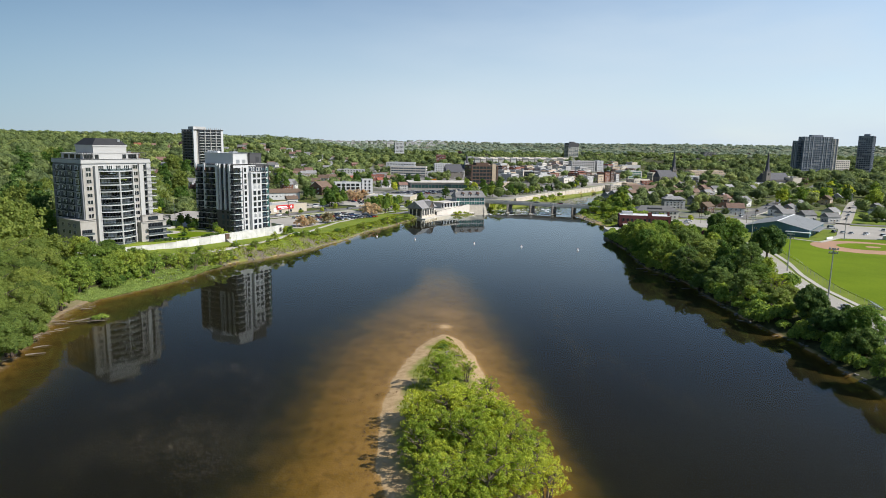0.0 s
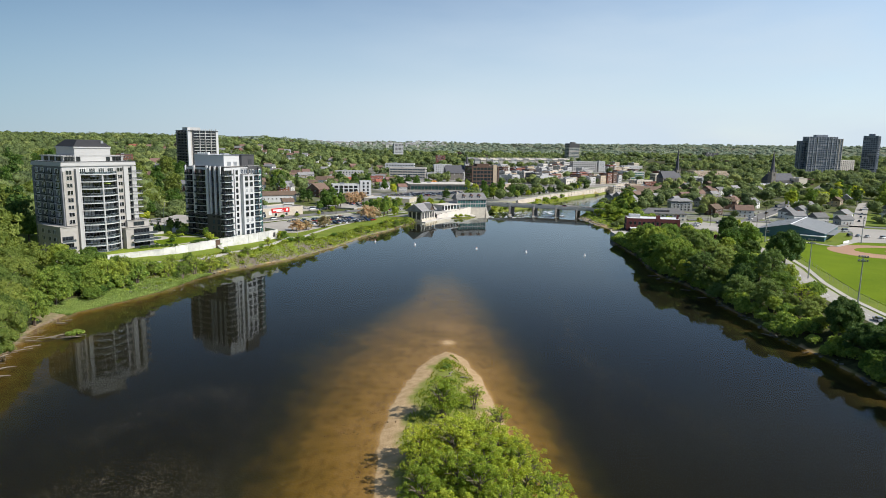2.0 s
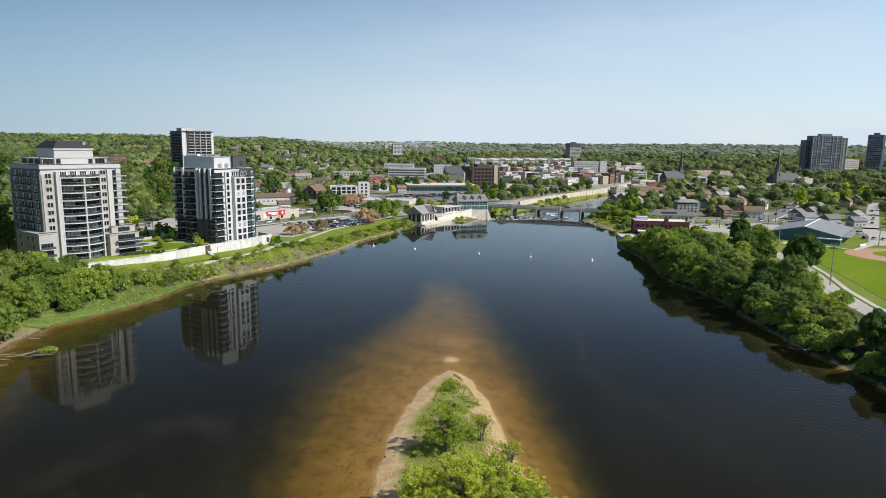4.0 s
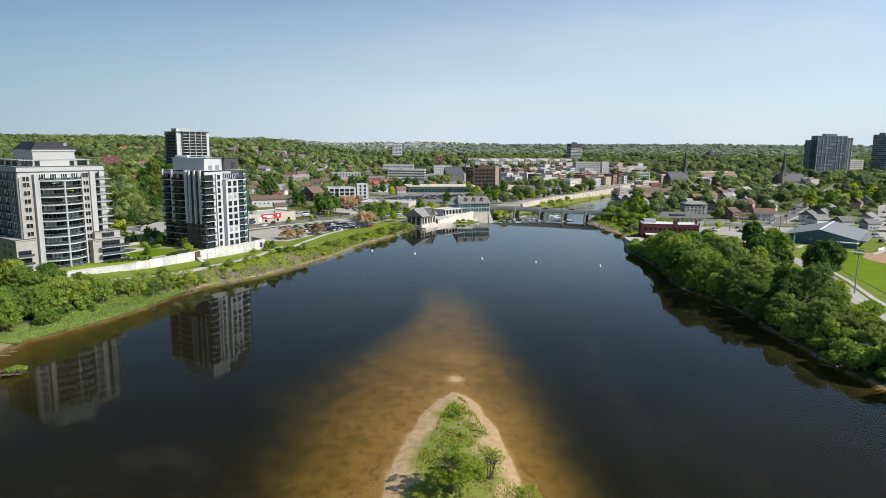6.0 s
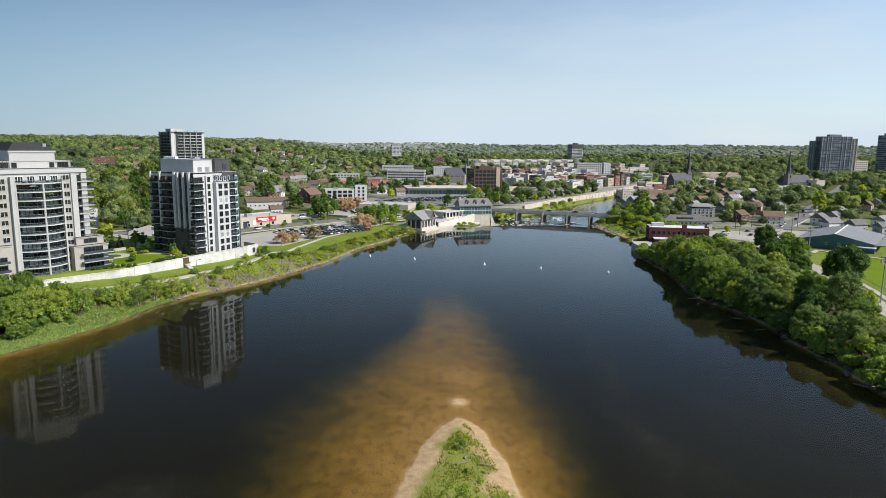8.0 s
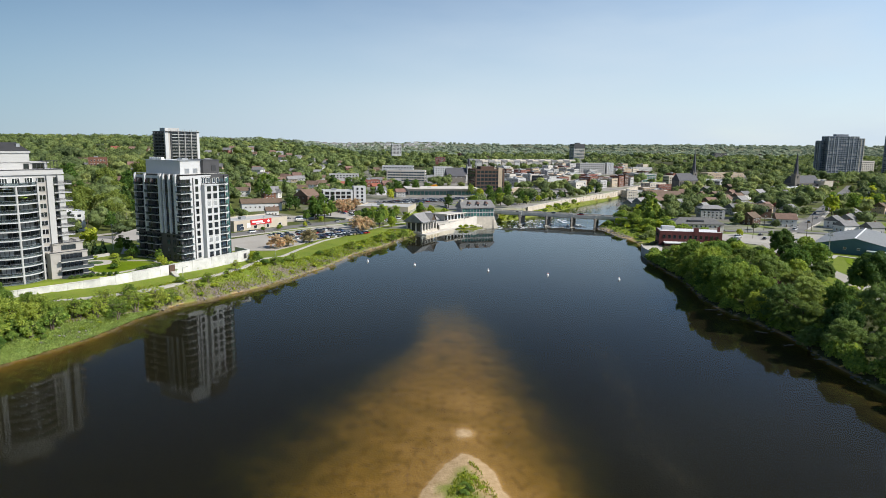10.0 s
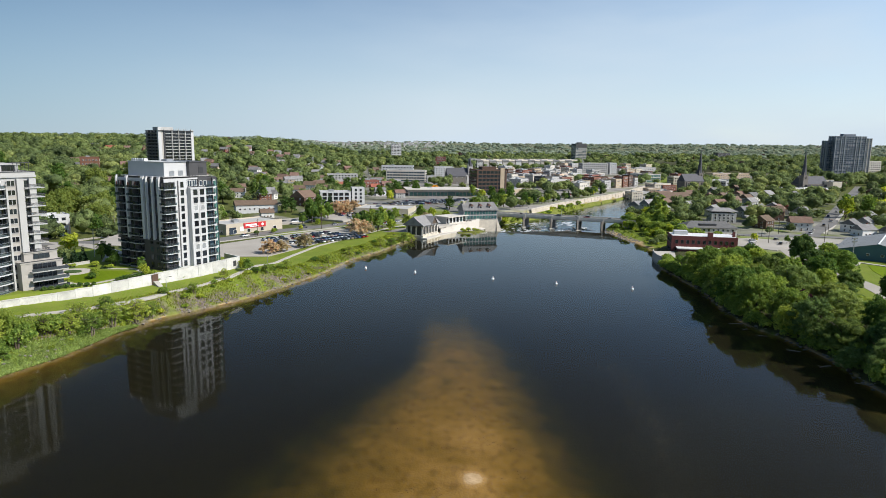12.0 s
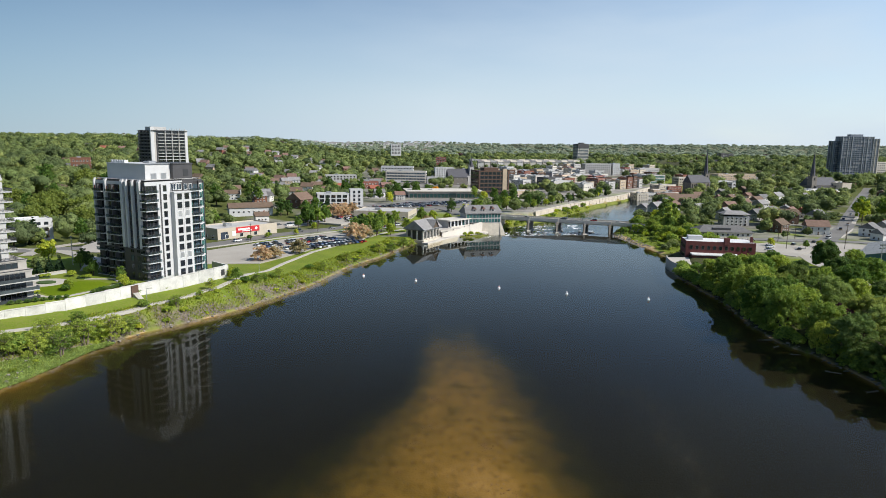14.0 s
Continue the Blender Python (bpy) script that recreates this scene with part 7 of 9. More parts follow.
block("shop", "long grey two-storey town block", "shop", 415, 1169, 14, 40, 16, 9, 2, 10, "grey_stucco")
block("medical_building", "white two-storey building with dark windows", "building", 429, 877, 10, 30, 18, 8, 2, 8, "white_panel", "roof_white", win_wh=(2.2, 1.9), frame="frame_dark")
block("school", "long brown and white flat-roofed building", "building", 500, 1029, 10, 66, 20, 8, 2, 16, "brick_tan", "roof_white")
block("warehouse", "long dark bridge-like hall far off", "building", 722, 1500, 12, 84, 18, 10, 2, 14, "charcoal_panel")
block("apartment_building", "dark grey block far off among woods", "building", 780, 1625, 8, 35, 18, 20, 6, 8, "charcoal_panel")
block("hall", "low flat-roofed pale hall beside the church", "hall", 480, 790, 12, 60, 20, 5, 1, 12, "siding", "roof_gravel")
block("hall", "low flat-roofed hall with a dark front", "hall", 500, 815, 12, 30, 14, 8, 2, 6, "charcoal_panel", "roof_white")
rng = np.random.default_rng(21)
for i in range(420):
    u, v = rng.random(), rng.random()
    x, y = 95 + 310 * u + 40 * v, 790 + 380 * v + 90 * u
    w, dp = 11 + 13 * rng.random(), 12 + 6 * rng.random()
    if y < 1220 and all((x - a) ** 2 + (y - b) ** 2 > (r + 0.52 * w) ** 2 for a, b, r in KEEP_CLEAR if r > 4) and x < float(lerp(y, LEFT_SHORE)) - 22:
        h = 6.5 + 6.5 * rng.random() ** 1.5
        j = int(rng.integers(0, 8))
        block("shop", ("pale rendered town building with a flat roof", "red brick town building with a flat roof", "grey town building with a flat roof", "white town building with a flat roof", "tan brick town building with a flat roof", "old red brick town building with a dark roof", "dark brick town building with a flat roof", "cream town building with a flat roof")[j], "shop", x, y, 38 + 8 * rng.normal(), w, dp, h, 2 if h < 9 else 3, int(3 + w / 5), ("concrete_pale", "brick_red", "grey_stucco", "white_stucco", "brick_tan", "brick_red", "brick_brown", "shop_beige")[j], ("roof_gravel", "roof_white", "roof_white", "roof_white", "shingle_grey", "roof_gravel", "roof_black", "roof_white")[j], sides=("front", "left"))
for i, (x, y, r, w) in enumerate(((-170, 700, 20, 12), (-143, 735, 15, 11), (-118, 690, 25, 10), (-100, 745, 10, 11), (-130, 780, 18, 12), (-84, 690, 14, 10), (-64, 740, 8, 11), (-40, 745, 20, 10), (-144, 855, 12, 12), (-112, 830, 20, 11), (-60, 840, 12, 12), (-30, 800, 16, 11), (-20, 850, 8, 12), (-158, 640, 24, 11), (-128, 622, 18, 11), (-88, 650, 10, 10), (-32, 690, 12, 10), (-12, 660, 14, 9), (-46, 870, 10, 14))):
    house(x, y, r, w, 9, 5.2, 3.0, ("siding", "white_stucco", "siding", "brick_red")[i % 4], ("shingle_grey", "shingle_brown", "shingle_grey", "shingle_red" if i == 7 else "shingle_brown")[i % 4], ("pale sided house near the shop street", "white rendered house near the shop street", "grey sided house near the shop street", "red brick house near the shop street")[i % 4])
for i in range(13):
    x, y = -305 + 14.5 * i + 3 * math.sin(i * 2.1), 1150 + 60 * abs(math.sin(i * 1.7)) + 0.5 * i
    house(x, y, 10 + 14 * math.sin(i * 3.3), 9 + i % 3, 8, 6.0, 3.4, "siding" if i % 3 else "white_panel", ("shingle_brown", "shingle_grey")[i % 2], "pale gabled house on the upper slope")
    clear(x * 0.985, y * 0.985, 7)
t = block("apartment_building", "low white stepped apartment block behind the trees", "building", -197, 400, 40, 20, 14, 10.5, 3, 5, "white_panel", "roof_white", win_wh=(2.0, 1.8), frame="frame_dark", units=False)
for k in range(3):
    part("balcony", Geo().box(2, 18, -1.6 - 0.8 * (2 - k), 0, k * 3.4, k * 3.4 + 1.1), M["white_panel"], t)
block("school", "red brick hillside building with a low hipped roof", "building", -318, 700, 24, 17, 13, 8, 2, 5, "brick_red", "shingle_brown", z=float(height(-318, 700)) + 8)
for x, y, k, z_ in ((-224, 474, 1.7, 1), (-240, 505, 1.8, 1), (-212, 500, 1.6, 1), (-200, 470, 1.6, 1), (-232, 540, 1.8, 1), (-205, 530, 1.6, 1), (-190, 440, 1.5, 1), (-215, 445, 1.7, 1), (-180, 415, 1.3, 1), (-205, 420, 1.5, 1), (-186, 480, 1.5, 1), (-178, 512, 1.5, 1), (-250, 470, 1.8, 1)):
    plant("m_willow" if int(x) % 3 else "m_green", x, y, k * 0.85, group="hillside trees")
    clear(x, y, 6)
# rows of terraced houses behind the centre
for r_ in range(2):
    for i in range(17):
        x, y = 128 + i * 12.5, 1255 + r_ * 45 + i * 2.0
        house(x, y, 4, 10.5, 10, 9.5, 2.6, "concrete_pale" if i % 3 else "siding", "stone_pale" if i % 2 else "shingle_grey", "pale terraced town house with a pitched roof", z=hgt(x, y) + 3)


# ---- towers far off ----
def slab_tower(label, x, y, z, rot, w, d, h, storeys, bays, wall, strip_mat, glass="glass", top=True):
    t = thing("apartment_building", label, "building", pose(x, y, z, 0, 0, rot) @ pose(-w / 2, 0, 0))
    part("wall", Geo().box(0, w, 0, d, -8, h), M[wall], t)
    part("roof", Geo().box(-0.3, w + 0.3, -0.3, d + 0.3, h, h + 0.9), M[wall], t)
    if top:
        part("plant_room", Geo().box(w * 0.3, w * 0.7, d * 0.25, d * 0.75, h + 0.9, h + 4.2), M[wall], t)
    st = h / storeys
    for side, ln, nb in (("front", w, bays), ("left", d, max(2, int(bays * d / w))), ("right", d, max(2, int(bays * d / w)))):
        F = face_of(w, d, side)
        bw = (ln - 1) / nb
        g = Geo()
        for i in range(nb + 1):
            g.box(0.5 + bw * i - 0.25, 0.5 + bw * i + 0.25, -0.7, 0, 0, h)
        for k in range(storeys):
            g.box(0.4, ln - 0.4, -0.55, 0, k * st, k * st + 0.9)
            for i in range(nb):
                g.box(0.8 + bw * i, 0.2 + bw * (i + 1), -0.12, 0, k * st + 0.95, (k + 1) * st - 0.15, 2 if math.sin(i * 12.9 + k * 78.2 + x) > 0.8 else 1)
        part("facade", g, [M[strip_mat], M[glass], M["glass_pale"]], t, at=F)
    c = (pose(x, y, z, 0, 0, rot) @ Vector((0, d / 2, 0)))
    clear(c.x, c.y, max(w, d) * 0.5)
    return t


# older slab behind the terrace: dark balcony flank, white rib, pale balcony front
t = thing("apartment_building", "older apartment slab with dark balconies and white end ribs", "building", pose(-233, 655, 20, 0, 0, 48))
C_W, C_D, C_H, n = 34.0, 24.0, 46.5, 16
part("wall", Geo().box(0, C_W, 0, C_D, -12, C_H), M["concrete"], t)
part("roof_edge", Geo().box(-0.3, C_W + 0.3, -1.7, C_D, C_H, C_H + 0.5), M["charcoal_panel"], t)
for i in range(9):
    part("roof_post", Geo().box(12 + i * 2.4, 12.4 + i * 2.4, -1.2, -0.8, C_H + 0.5, C_H + 2.2 - 0.6 * (i % 3 == 1)), M["grey_stucco"], t)
part("plant_room", Geo().box(2, 16, 3, 14, C_H, C_H + 3.5), M["white_stucco"], t)
part("rib", Geo().box(-0.6, 2.6, -0.6, 1.0, -8, C_H + 3.2), M["white_panel"], t)
part("rib", Geo().box(C_W - 2.2, C_W + 0.4, -0.6, 1.0, -8, C_H + 1), M["white_panel"], t)
part("rib", Geo().box(4.6, 5.6, -0.6, 0, -8, C_H + 1), M["metal_dark"], t)
for x in (12.5, 19.0, 25.5):
    part("rib", Geo().box(x - 0.25, x + 0.25, -1.6, 0, -8, C_H), M["grey_stucco"], t)
for x in (6, 12, 18):
    part("rib", Geo().box(x - 0.2, x + 0.2, -1.4, 0, -8, C_H), M["charcoal_panel"], t, at=face_of(C_W, C_D, "left"))
Fl = face_of(C_W, C_D, "left")
for k in range(n):
    z = k * C_H / n
    part("balcony", Geo().box(6, C_W - 2.4, -1.5, 0, z, z + 0.28).box(6, C_W - 2.4, -1.5, -1.38, z + 0.28, z + 0.5), M["white_stucco"], t)
    part("glazing", Geo().box(6, C_W - 2.4, -0.1, 0, z + 0.3, z + 2.8), M["glass"], t)
    part("balcony", Geo().box(0.8, C_D - 1.2, -1.3, 0, z, z + 0.9), M["stone_dark"], t, at=Fl)
    part("glazing", Geo().box(0.8, C_D - 1.2, -0.1, 0, z + 1.05, z + 2.8), M["glass"], t, at=Fl)
clear(-225, 672, 26)
t = slab_tower("tall dark glass apartment tower with stepped wings", 694, 1040, 6, -3, 49, 18, 72, 24, 12, "tower_dark", "tower_dark", "glass_blue")
for x in (0.6, 9.2, 15.5, 33.5, 39.8, 48.4):
    part("rib", Geo().box(x - 0.45, x + 0.45, -1.1, 0, 0, 72.6), M["metal_grey"], t, "pale vertical rib")
t = slab_tower("lower dark wing of the apartment tower", 671, 1050, 6, -3, 14, 16, 65, 22, 4, "tower_dark", "tower_dark", "glass_blue", False)
for y in (2, 8, 14):
    part("rib", Geo().box(y - 0.4, y + 0.4, -1.1, 0, 0, 65), M["metal_grey"], t, "pale vertical rib", at=face_of(14, 16, "left"))
t = slab_tower("pale ribbed end wing of the dark apartment tower", 724, 1041, 6, -3, 11, 18, 69, 23, 3, "tower_dark", "metal_grey", "glass_blue", False)
for x in (0.6, 5.5, 10.4):
    part("rib", Geo().box(x - 0.4, x + 0.4, -1.2, 0, 0, 69.5), M["concrete_pale"], t, "pale vertical rib")
slab_tower("slim dark glass apartment tower with a pale edge", 793.5, 1062, 6, -45, 21.5, 22, 75.5, 23, 6, "tower_dark", "tower_dark", "glass_blue")
block("parking_building", "long grey podium between the dark towers", "building", 735, 1028, 8, 130, 20, 12, 3, 20, "charcoal_panel", z=6, win_wh=(3, 2), frame="frame_dark")
block("office", "pale slab behind the dark towers", "office", 790, 1130, 8, 60, 18, 30, 8, 14, "concrete_pale", z=8, win_wh=(2.4, 1.6), frame="frame_dark")
t = slab_tower("grey tower block with a dark crown far off", 372, 1450, 16, 12, 25, 22, 44, 14, 5, "grey_stucco", "concrete_pale", "glass_blue", False)
part("crown_block", Geo().box(-0.4, 25.4, -1, 22.4, 38, 47).box(8, 17, 5, 15, 47, 50), M["charcoal_panel"], t)


# ---- churches ----
def church(label, x, y, rot, w, d, h, rh, sx, sy, sw, tower_h, spire_h, z, wall="stone_dark"):
    t = thing("church", label, "church", pose(x, y, z, 0, 0, rot))
    part("wall", Geo().box(0, w, 0, d, -3, h).prism([(0, 0), (0.6, 0), (0.6, d), (0, d)], h, h + rh, top=[(0, d / 2 - .1), (0.6, d / 2 - .1), (0.6, d / 2 + .1), (0, d / 2 + .1)]).prism([(w - 0.6, 0), (w, 0), (w, d), (w - 0.6, d)], h, h + rh, top=[(w - 0.6, d / 2 - .1), (w, d / 2 - .1), (w, d / 2 + .1), (w - 0.6, d / 2 + .1)]), M[wall], t)
    part("roof", Geo().gable(0, w, 0, d, h + 0.1, rh, 0.2, 0.3), M["slate"], t)
    for i in range(5):
        part("buttress", Geo().box(w * (0.08 + 0.2 * i), w * (0.08 + 0.2 * i) + 0.8, -1.0, 0, -3, h - 1.2), M[wall], t)
        part("window", win(1.4, h * 0.55, "frame_dark", "glass", 1), None, t, at=pose(w * (0.18 + 0.17 * i) + 0.5, 0, h * 0.25))
    part("tower", Geo().box(sx - sw / 2, sx + sw / 2, sy - sw / 2, sy + sw / 2, -3, tower_h), M[wall], t)
    for dx in (-1, 1):
        for dy in (-1, 1):
            px_, py_ = sx + dx * sw * 0.45, sy + dy * sw * 0.45
            part("pinnacle", Geo().prism([(px_ - .5, py_ - .5), (px_ + .5, py_ - .5), (px_ + .5, py_ + .5), (px_ - .5, py_ + .5)], tower_h, tower_h + 4, top=[(px_ - .05, py_ - .05), (px_ + .05, py_ - .05), (px_ + .05, py_ + .05), (px_ - .05, py_ + .05)]), M[wall], t)
    oct_ = [(sx + sw * 0.46 * math.cos(a), sy + sw * 0.46 * math.sin(a)) for a in np.linspace(0.39, 0.39 + 2 * math.pi, 9)[:-1]]
    tip = [(sx + 0.12 * math.cos(a), sy + 0.12 * math.sin(a)) for a in np.linspace(0.39, 0.39 + 2 * math.pi, 9)[:-1]]
    part("spire", Geo().prism(oct_, tower_h, tower_h + spire_h, top=tip), M["slate"], t, "slender dark slate spire")
    part("louvre", win(1.4, 3.2, "frame_dark", "glass"), None, t, at=pose(sx, sy - sw / 2, tower_h - 5))
    clear(x + 14, y + 8, 22)
    return t


church("dark stone church with a slender slate spire", 338, 826, 18, 30, 14, 10, 9, 29, 8, 6.5, 20, 30, 6.3)
church("stone church with a broad slate roof and a tall spire", 482, 815, 14, 40, 18, 9, 9, 2, 2, 7.0, 20, 30, 6.3)
t = block("church_hall", "pale stone church hall with a pointed gable", "church", 524, 812, 14, 14, 16, 12, 1, 3, "stone_pale", "slate", win_wh=(1.4, 4))
church("grey stone church with a short spire in the town", 48, 905, 12, 30, 14, 9, 9, 32, 3, 6, 20, 14, 8.5, "grey_stucco")
block("chapel", "tall white gabled chapel among roofs", "church", 123, 1300, 6, 19, 16, 15, 2, 3, "white_stucco", "roof_gravel", win_wh=(1.6, 3))
t = thing("church_hall", "low church hall with a wide dark shingle roof", "church", pose(236, 640, 6.0, 0, 0, 10))
part("wall", Geo().box(0, 36, 0, 22, -3, 4), M["stone_dark"], t)
part("roof", Geo().gable(0, 36, 0, 22, 4, 5, 1.0, 0.3, hip=3), M["shingle_brown"], t)
clear(254, 652, 20)

# flat-roofed shops and halls of the right-bank town
for i, (x, y, w, d, h, n, b, wall, roof, lab) in enumerate((
        (262, 778, 15, 14, 9.5, 3, 4, "stone_pale", "roof_gravel", "pale stone shop building with a flat roof"),
        (279, 794, 14, 14, 8.5, 2, 4, "white_stucco", "roof_gravel", "white rendered corner shop building"),
        (296, 815, 16, 14, 11, 3, 5, "brick_tan", "roof_white", "tan brick three-storey shop building"),
        (314, 838, 15, 14, 9, 3, 4, "grey_stucco", "roof_gravel", "grey rendered shop building with a flat roof"),
        (352, 905, 22, 16, 10, 3, 6, "brick_red", "roof_gravel", "red brick commercial building in the town"),
        (378, 935, 20, 16, 11, 3, 6, "stone_pale", "roof_white", "pale commercial building in the town"),
        (402, 982, 24, 16, 12, 3, 7, "brick_tan", "roof_gravel", "tan commercial building in the town"),
        (412, 884, 30, 18, 9, 3, 8, "white_stucco", "roof_white", "white three-storey hall with a bright flat roof"),
        (446, 905, 28, 18, 7, 2, 8, "concrete_pale", "roof_white", "low pale hall with a bright flat roof"),
        (462, 800, 34, 16, 5, 1, 9, "charcoal_panel", "roof_white", "low dark hall with a pale flat roof"),
        (566, 900, 30, 16, 8, 2, 7, "concrete_pale", "roof_gravel", "pale hall beside the straight street"),
        (560, 858, 22, 14, 9, 3, 5, "brick_brown", "roof_gravel", "brown brick building beside the straight street"))):
    block("shop", lab, "building", x, y, 16 + 6 * math.sin(i * 2.3), w, d, h, n, b, wall, roof, win_wh=(1.5, 1.6), frame="frame_dark" if i % 2 else "frame_white", units=i % 3 == 0)
    clear(x * 0.975, y * 0.975, 9)
    clear(x * 0.95, y * 0.95, 7)
for i, (x, y, r, w, wall, roof) in enumerate(((236, 463, 35, 11, "brick_brown", "shingle_brown"), (287, 449, 38, 10, "siding", "shingle_grey"), (303, 458, 38, 10, "white_stucco", "shingle_grey"), (248, 676, 12, 22, "brick_brown", "shingle_brown"), (282, 690, 12, 18, "brick_tan", "shingle_brown"), (339, 668, 30, 12, "siding", "shingle_grey"), (252, 518, 20, 10, "white_stucco", "shingle_grey"), (228, 560, 18, 10, "siding", "shingle_grey"), (262, 580, 22, 11, "brick_red", "shingle_brown"), (300, 600, 30, 11, "siding", "shingle_grey"), (318, 640, 28, 10, "white_stucco", "shingle_brown"), (372, 700, 30, 12, "siding", "shingle_grey"))):
    house(x, y, r, w, 9, 5.4, 3.2, wall, roof, ("gabled house under town trees beside the straight street", "low gabled hall with a broad shingle roof")[w > 15])
    clear(x * 0.97, y * 0.97, 6)

# ---- right bank buildings ----
t = block("brick_building", "dark red brick riverside building with a white roof", "building", 153.2, 372.0, -13.6, 33, 15, 9.3, 2, 11, "brick_dark_red", "roof_white", win_wh=(1.5, 2.0), frame="frame_dark", z=1.9, parapet=0.22, side_bays=5, units=False)
part("roof_stair", Geo().box(2, 9, 6, 11, 9.4, 11.4), M["white_panel"], t)
part("chimney", Geo().box(18.2, 20.6, -0.2, 2.0, 8, 11.6), M["brick_dark_red"], t)
part("chimney", Geo().box(31, 32.2, 3, 4.2, 9, 12.2), M["brick_dark_red"], t)
part("porch", Geo().box(2.5, 24, -6.5, 0, -3, 3.4), M["brick_dark_red"], t)
part("porch_roof", Geo().box(2.2, 24.3, -6.8, 0, 3.4, 3.8), M["roof_white"], t)
part("wing", Geo().box(24, 33, -4.5, 0, -3, 3.0).box(23.8, 33.2, -4.7, 0, 3.0, 3.4), M["brick_red"], t)
put_windows(t, win(2.2, 2.0, "frame_dark", "glass", 2), pose(0, -6.5, 0), [5, 9, 13, 17, 21], [0.6])
t = thing("terrace_wall", "curved grey concrete terrace wall at the water's edge", "wall")
n = 16
pts = [(123.0 + 6.5 * (1 - math.cos(a)) - 2.5 * math.sin(a), 347 + 27 * (i / n)) for i, a in enumerate(np.linspace(0.0, 1.5, n + 1))]
for (ax, ay), (bx, by) in zip(pts, pts[1:]):
    part("wall_panel", Geo().prism([(ax, ay), (ax + 0.6, ay), (bx + 0.6, by), (bx, by)], -2, 4.2), M["concrete"], t)
area("pavement", "small terrace beside the brick building", [(p[0] + 0.5, p[1]) for p in pts] + [(140, 374), (140, 350), (131, 345)], M["pavement"], 0.0, "terrace", 3.3)
t = block("office", "low building with a wide grey hipped roof", "building", 181.5, 424, -6, 31, 15, 5.6, 2, 10, "concrete_pale", "roof_gravel", win_wh=(1.4, 1.5), units=False, parapet=0.1)
part("roof", Geo().gable(0, 31, 0, 15, 5.8, 3.4, 0.8, 0.3, hip=6), M["shingle_grey"], t)
part("dormer", Geo().box(9, 19, 1.5, 4, 6.4, 7.9), M["frame_dark"], t)
t = block("house", "grey three-storey house with a flat-topped hip roof", "building", 220, 486, -8, 17, 11, 6.6, 3, 5, "grey_stucco", "shingle_grey", units=False, parapet=0.1)
part("roof", Geo().gable(0, 17, 0, 11, 8.1, 2.2, 0.6, 0.25, hip=4), M["shingle_grey"], t)
house(256, 455, -15, 13, 10, 5.5, 3.5, "siding", "shingle_brown", "white corner house with a brown gabled roof")
house(263, 503, -12, 17, 10, 7, 3.2, "brick_brown", "shingle_brown", "brown brick house with a dark roof by the street")
house(300, 540, 40, 10, 8, 5, 3, "siding", "shingle_red", "house with a bright red roof by the street")
house(336, 500, 35, 10, 8, 4.5, 2.8, "siding", "shingle_grey")
house(284, 432, 10, 11, 9, 4.5, 3, "siding", "shingle_grey")
house(296, 424, 10, 10, 9, 4.5, 3, "grey_stucco", "shingle_grey")
house(309, 415, 5, 10, 8, 4.2, 2.6, "white_stucco", "shingle_grey")
house(327, 442, 35, 12, 9, 5, 3, "siding", "shingle_grey")
house(372, 452, 40, 12, 9, 5, 3.2, "siding", "shingle_grey", "grey house beside the pale lane")
house(362, 436, 40, 14, 9, 4.5, 3, "grey_stucco", "shingle_grey")
house(388, 476, 40, 12, 9, 5, 3, "siding", "shingle_grey")
# arena: broad low-pitched hall
t = thing("arena", "teal-walled arena hall with a broad grey sheet-metal roof", "arena", pose(212, 353.5, 4.0, 0, 0, -41))
AW, AD = 36.0, 54.0
g = Geo().box(0, AW, 0, AD, -2, 4.4)
g.face([(0, 0, 4.4), (AW, 0, 4.4), (AW / 2, 0, 8.4)])
g.face([(AW, AD, 4.4), (0, AD, 4.4), (AW / 2, AD, 8.4)])
part("wall", g, M["teal_siding"], t)
for sgn in (0, 1):
    g = Geo()
    n = 18
    for i in range(n):
        y0, y1 = -0.6 + (AD + 1.2) * i / n, -0.6 + (AD + 1.2) * (i + 1) / n - 0.06
        xe, xm = (-0.8, AW / 2) if not sgn else (AW + 0.8, AW / 2)
        za, zb = 4.28, 8.55
        q = [(xe, y0, za), (xm, y0, zb), (xm, y1, zb), (xe, y1, za)]
        sheet = Geo()
        sheet.face(q if sgn else q[::-1])
        sheet.face([(p[0], p[1], p[2] - 0.12) for p in (q[::-1] if sgn else q)])
        sheet.face([q[0], q[1], (q[1][0], q[1][1], q[1][2] - .12), (q[0][0], q[0][1], q[0][2] - .12)])
        sheet.face([q[3], q[0], (q[0][0], q[0][1], q[0][2] - .12), (q[3][0], q[3][1], q[3][2] - .12)])
        part("roof_sheet", sheet, M["roof_sheet"], t)
part("ridge_cap", Geo().box(AW / 2 - 0.35, AW / 2 + 0.35, -0.7, AD + 0.7, 8.5, 8.72), M["sign_white"], t)
part("porch", Geo().box(24, 36.5, -3, 0, -1, 2.6), M["teal_siding"], t)
part("porch_roof", Geo().box(23.6, 37, -3.4, 0, 2.6, 3.0), M["sign_white"], t)
put_windows(t, win(1.4, 1.2, "frame_white", "glass"), pose(0, 0, 0), [6, 14, 20], [2.4])
part("side_roof", Geo().box(AW, AW + 4, 8, 40, 2.8, 3.2), M["roof_sheet"], t)
clear(248, 362, 34)
clear(232, 348, 24)
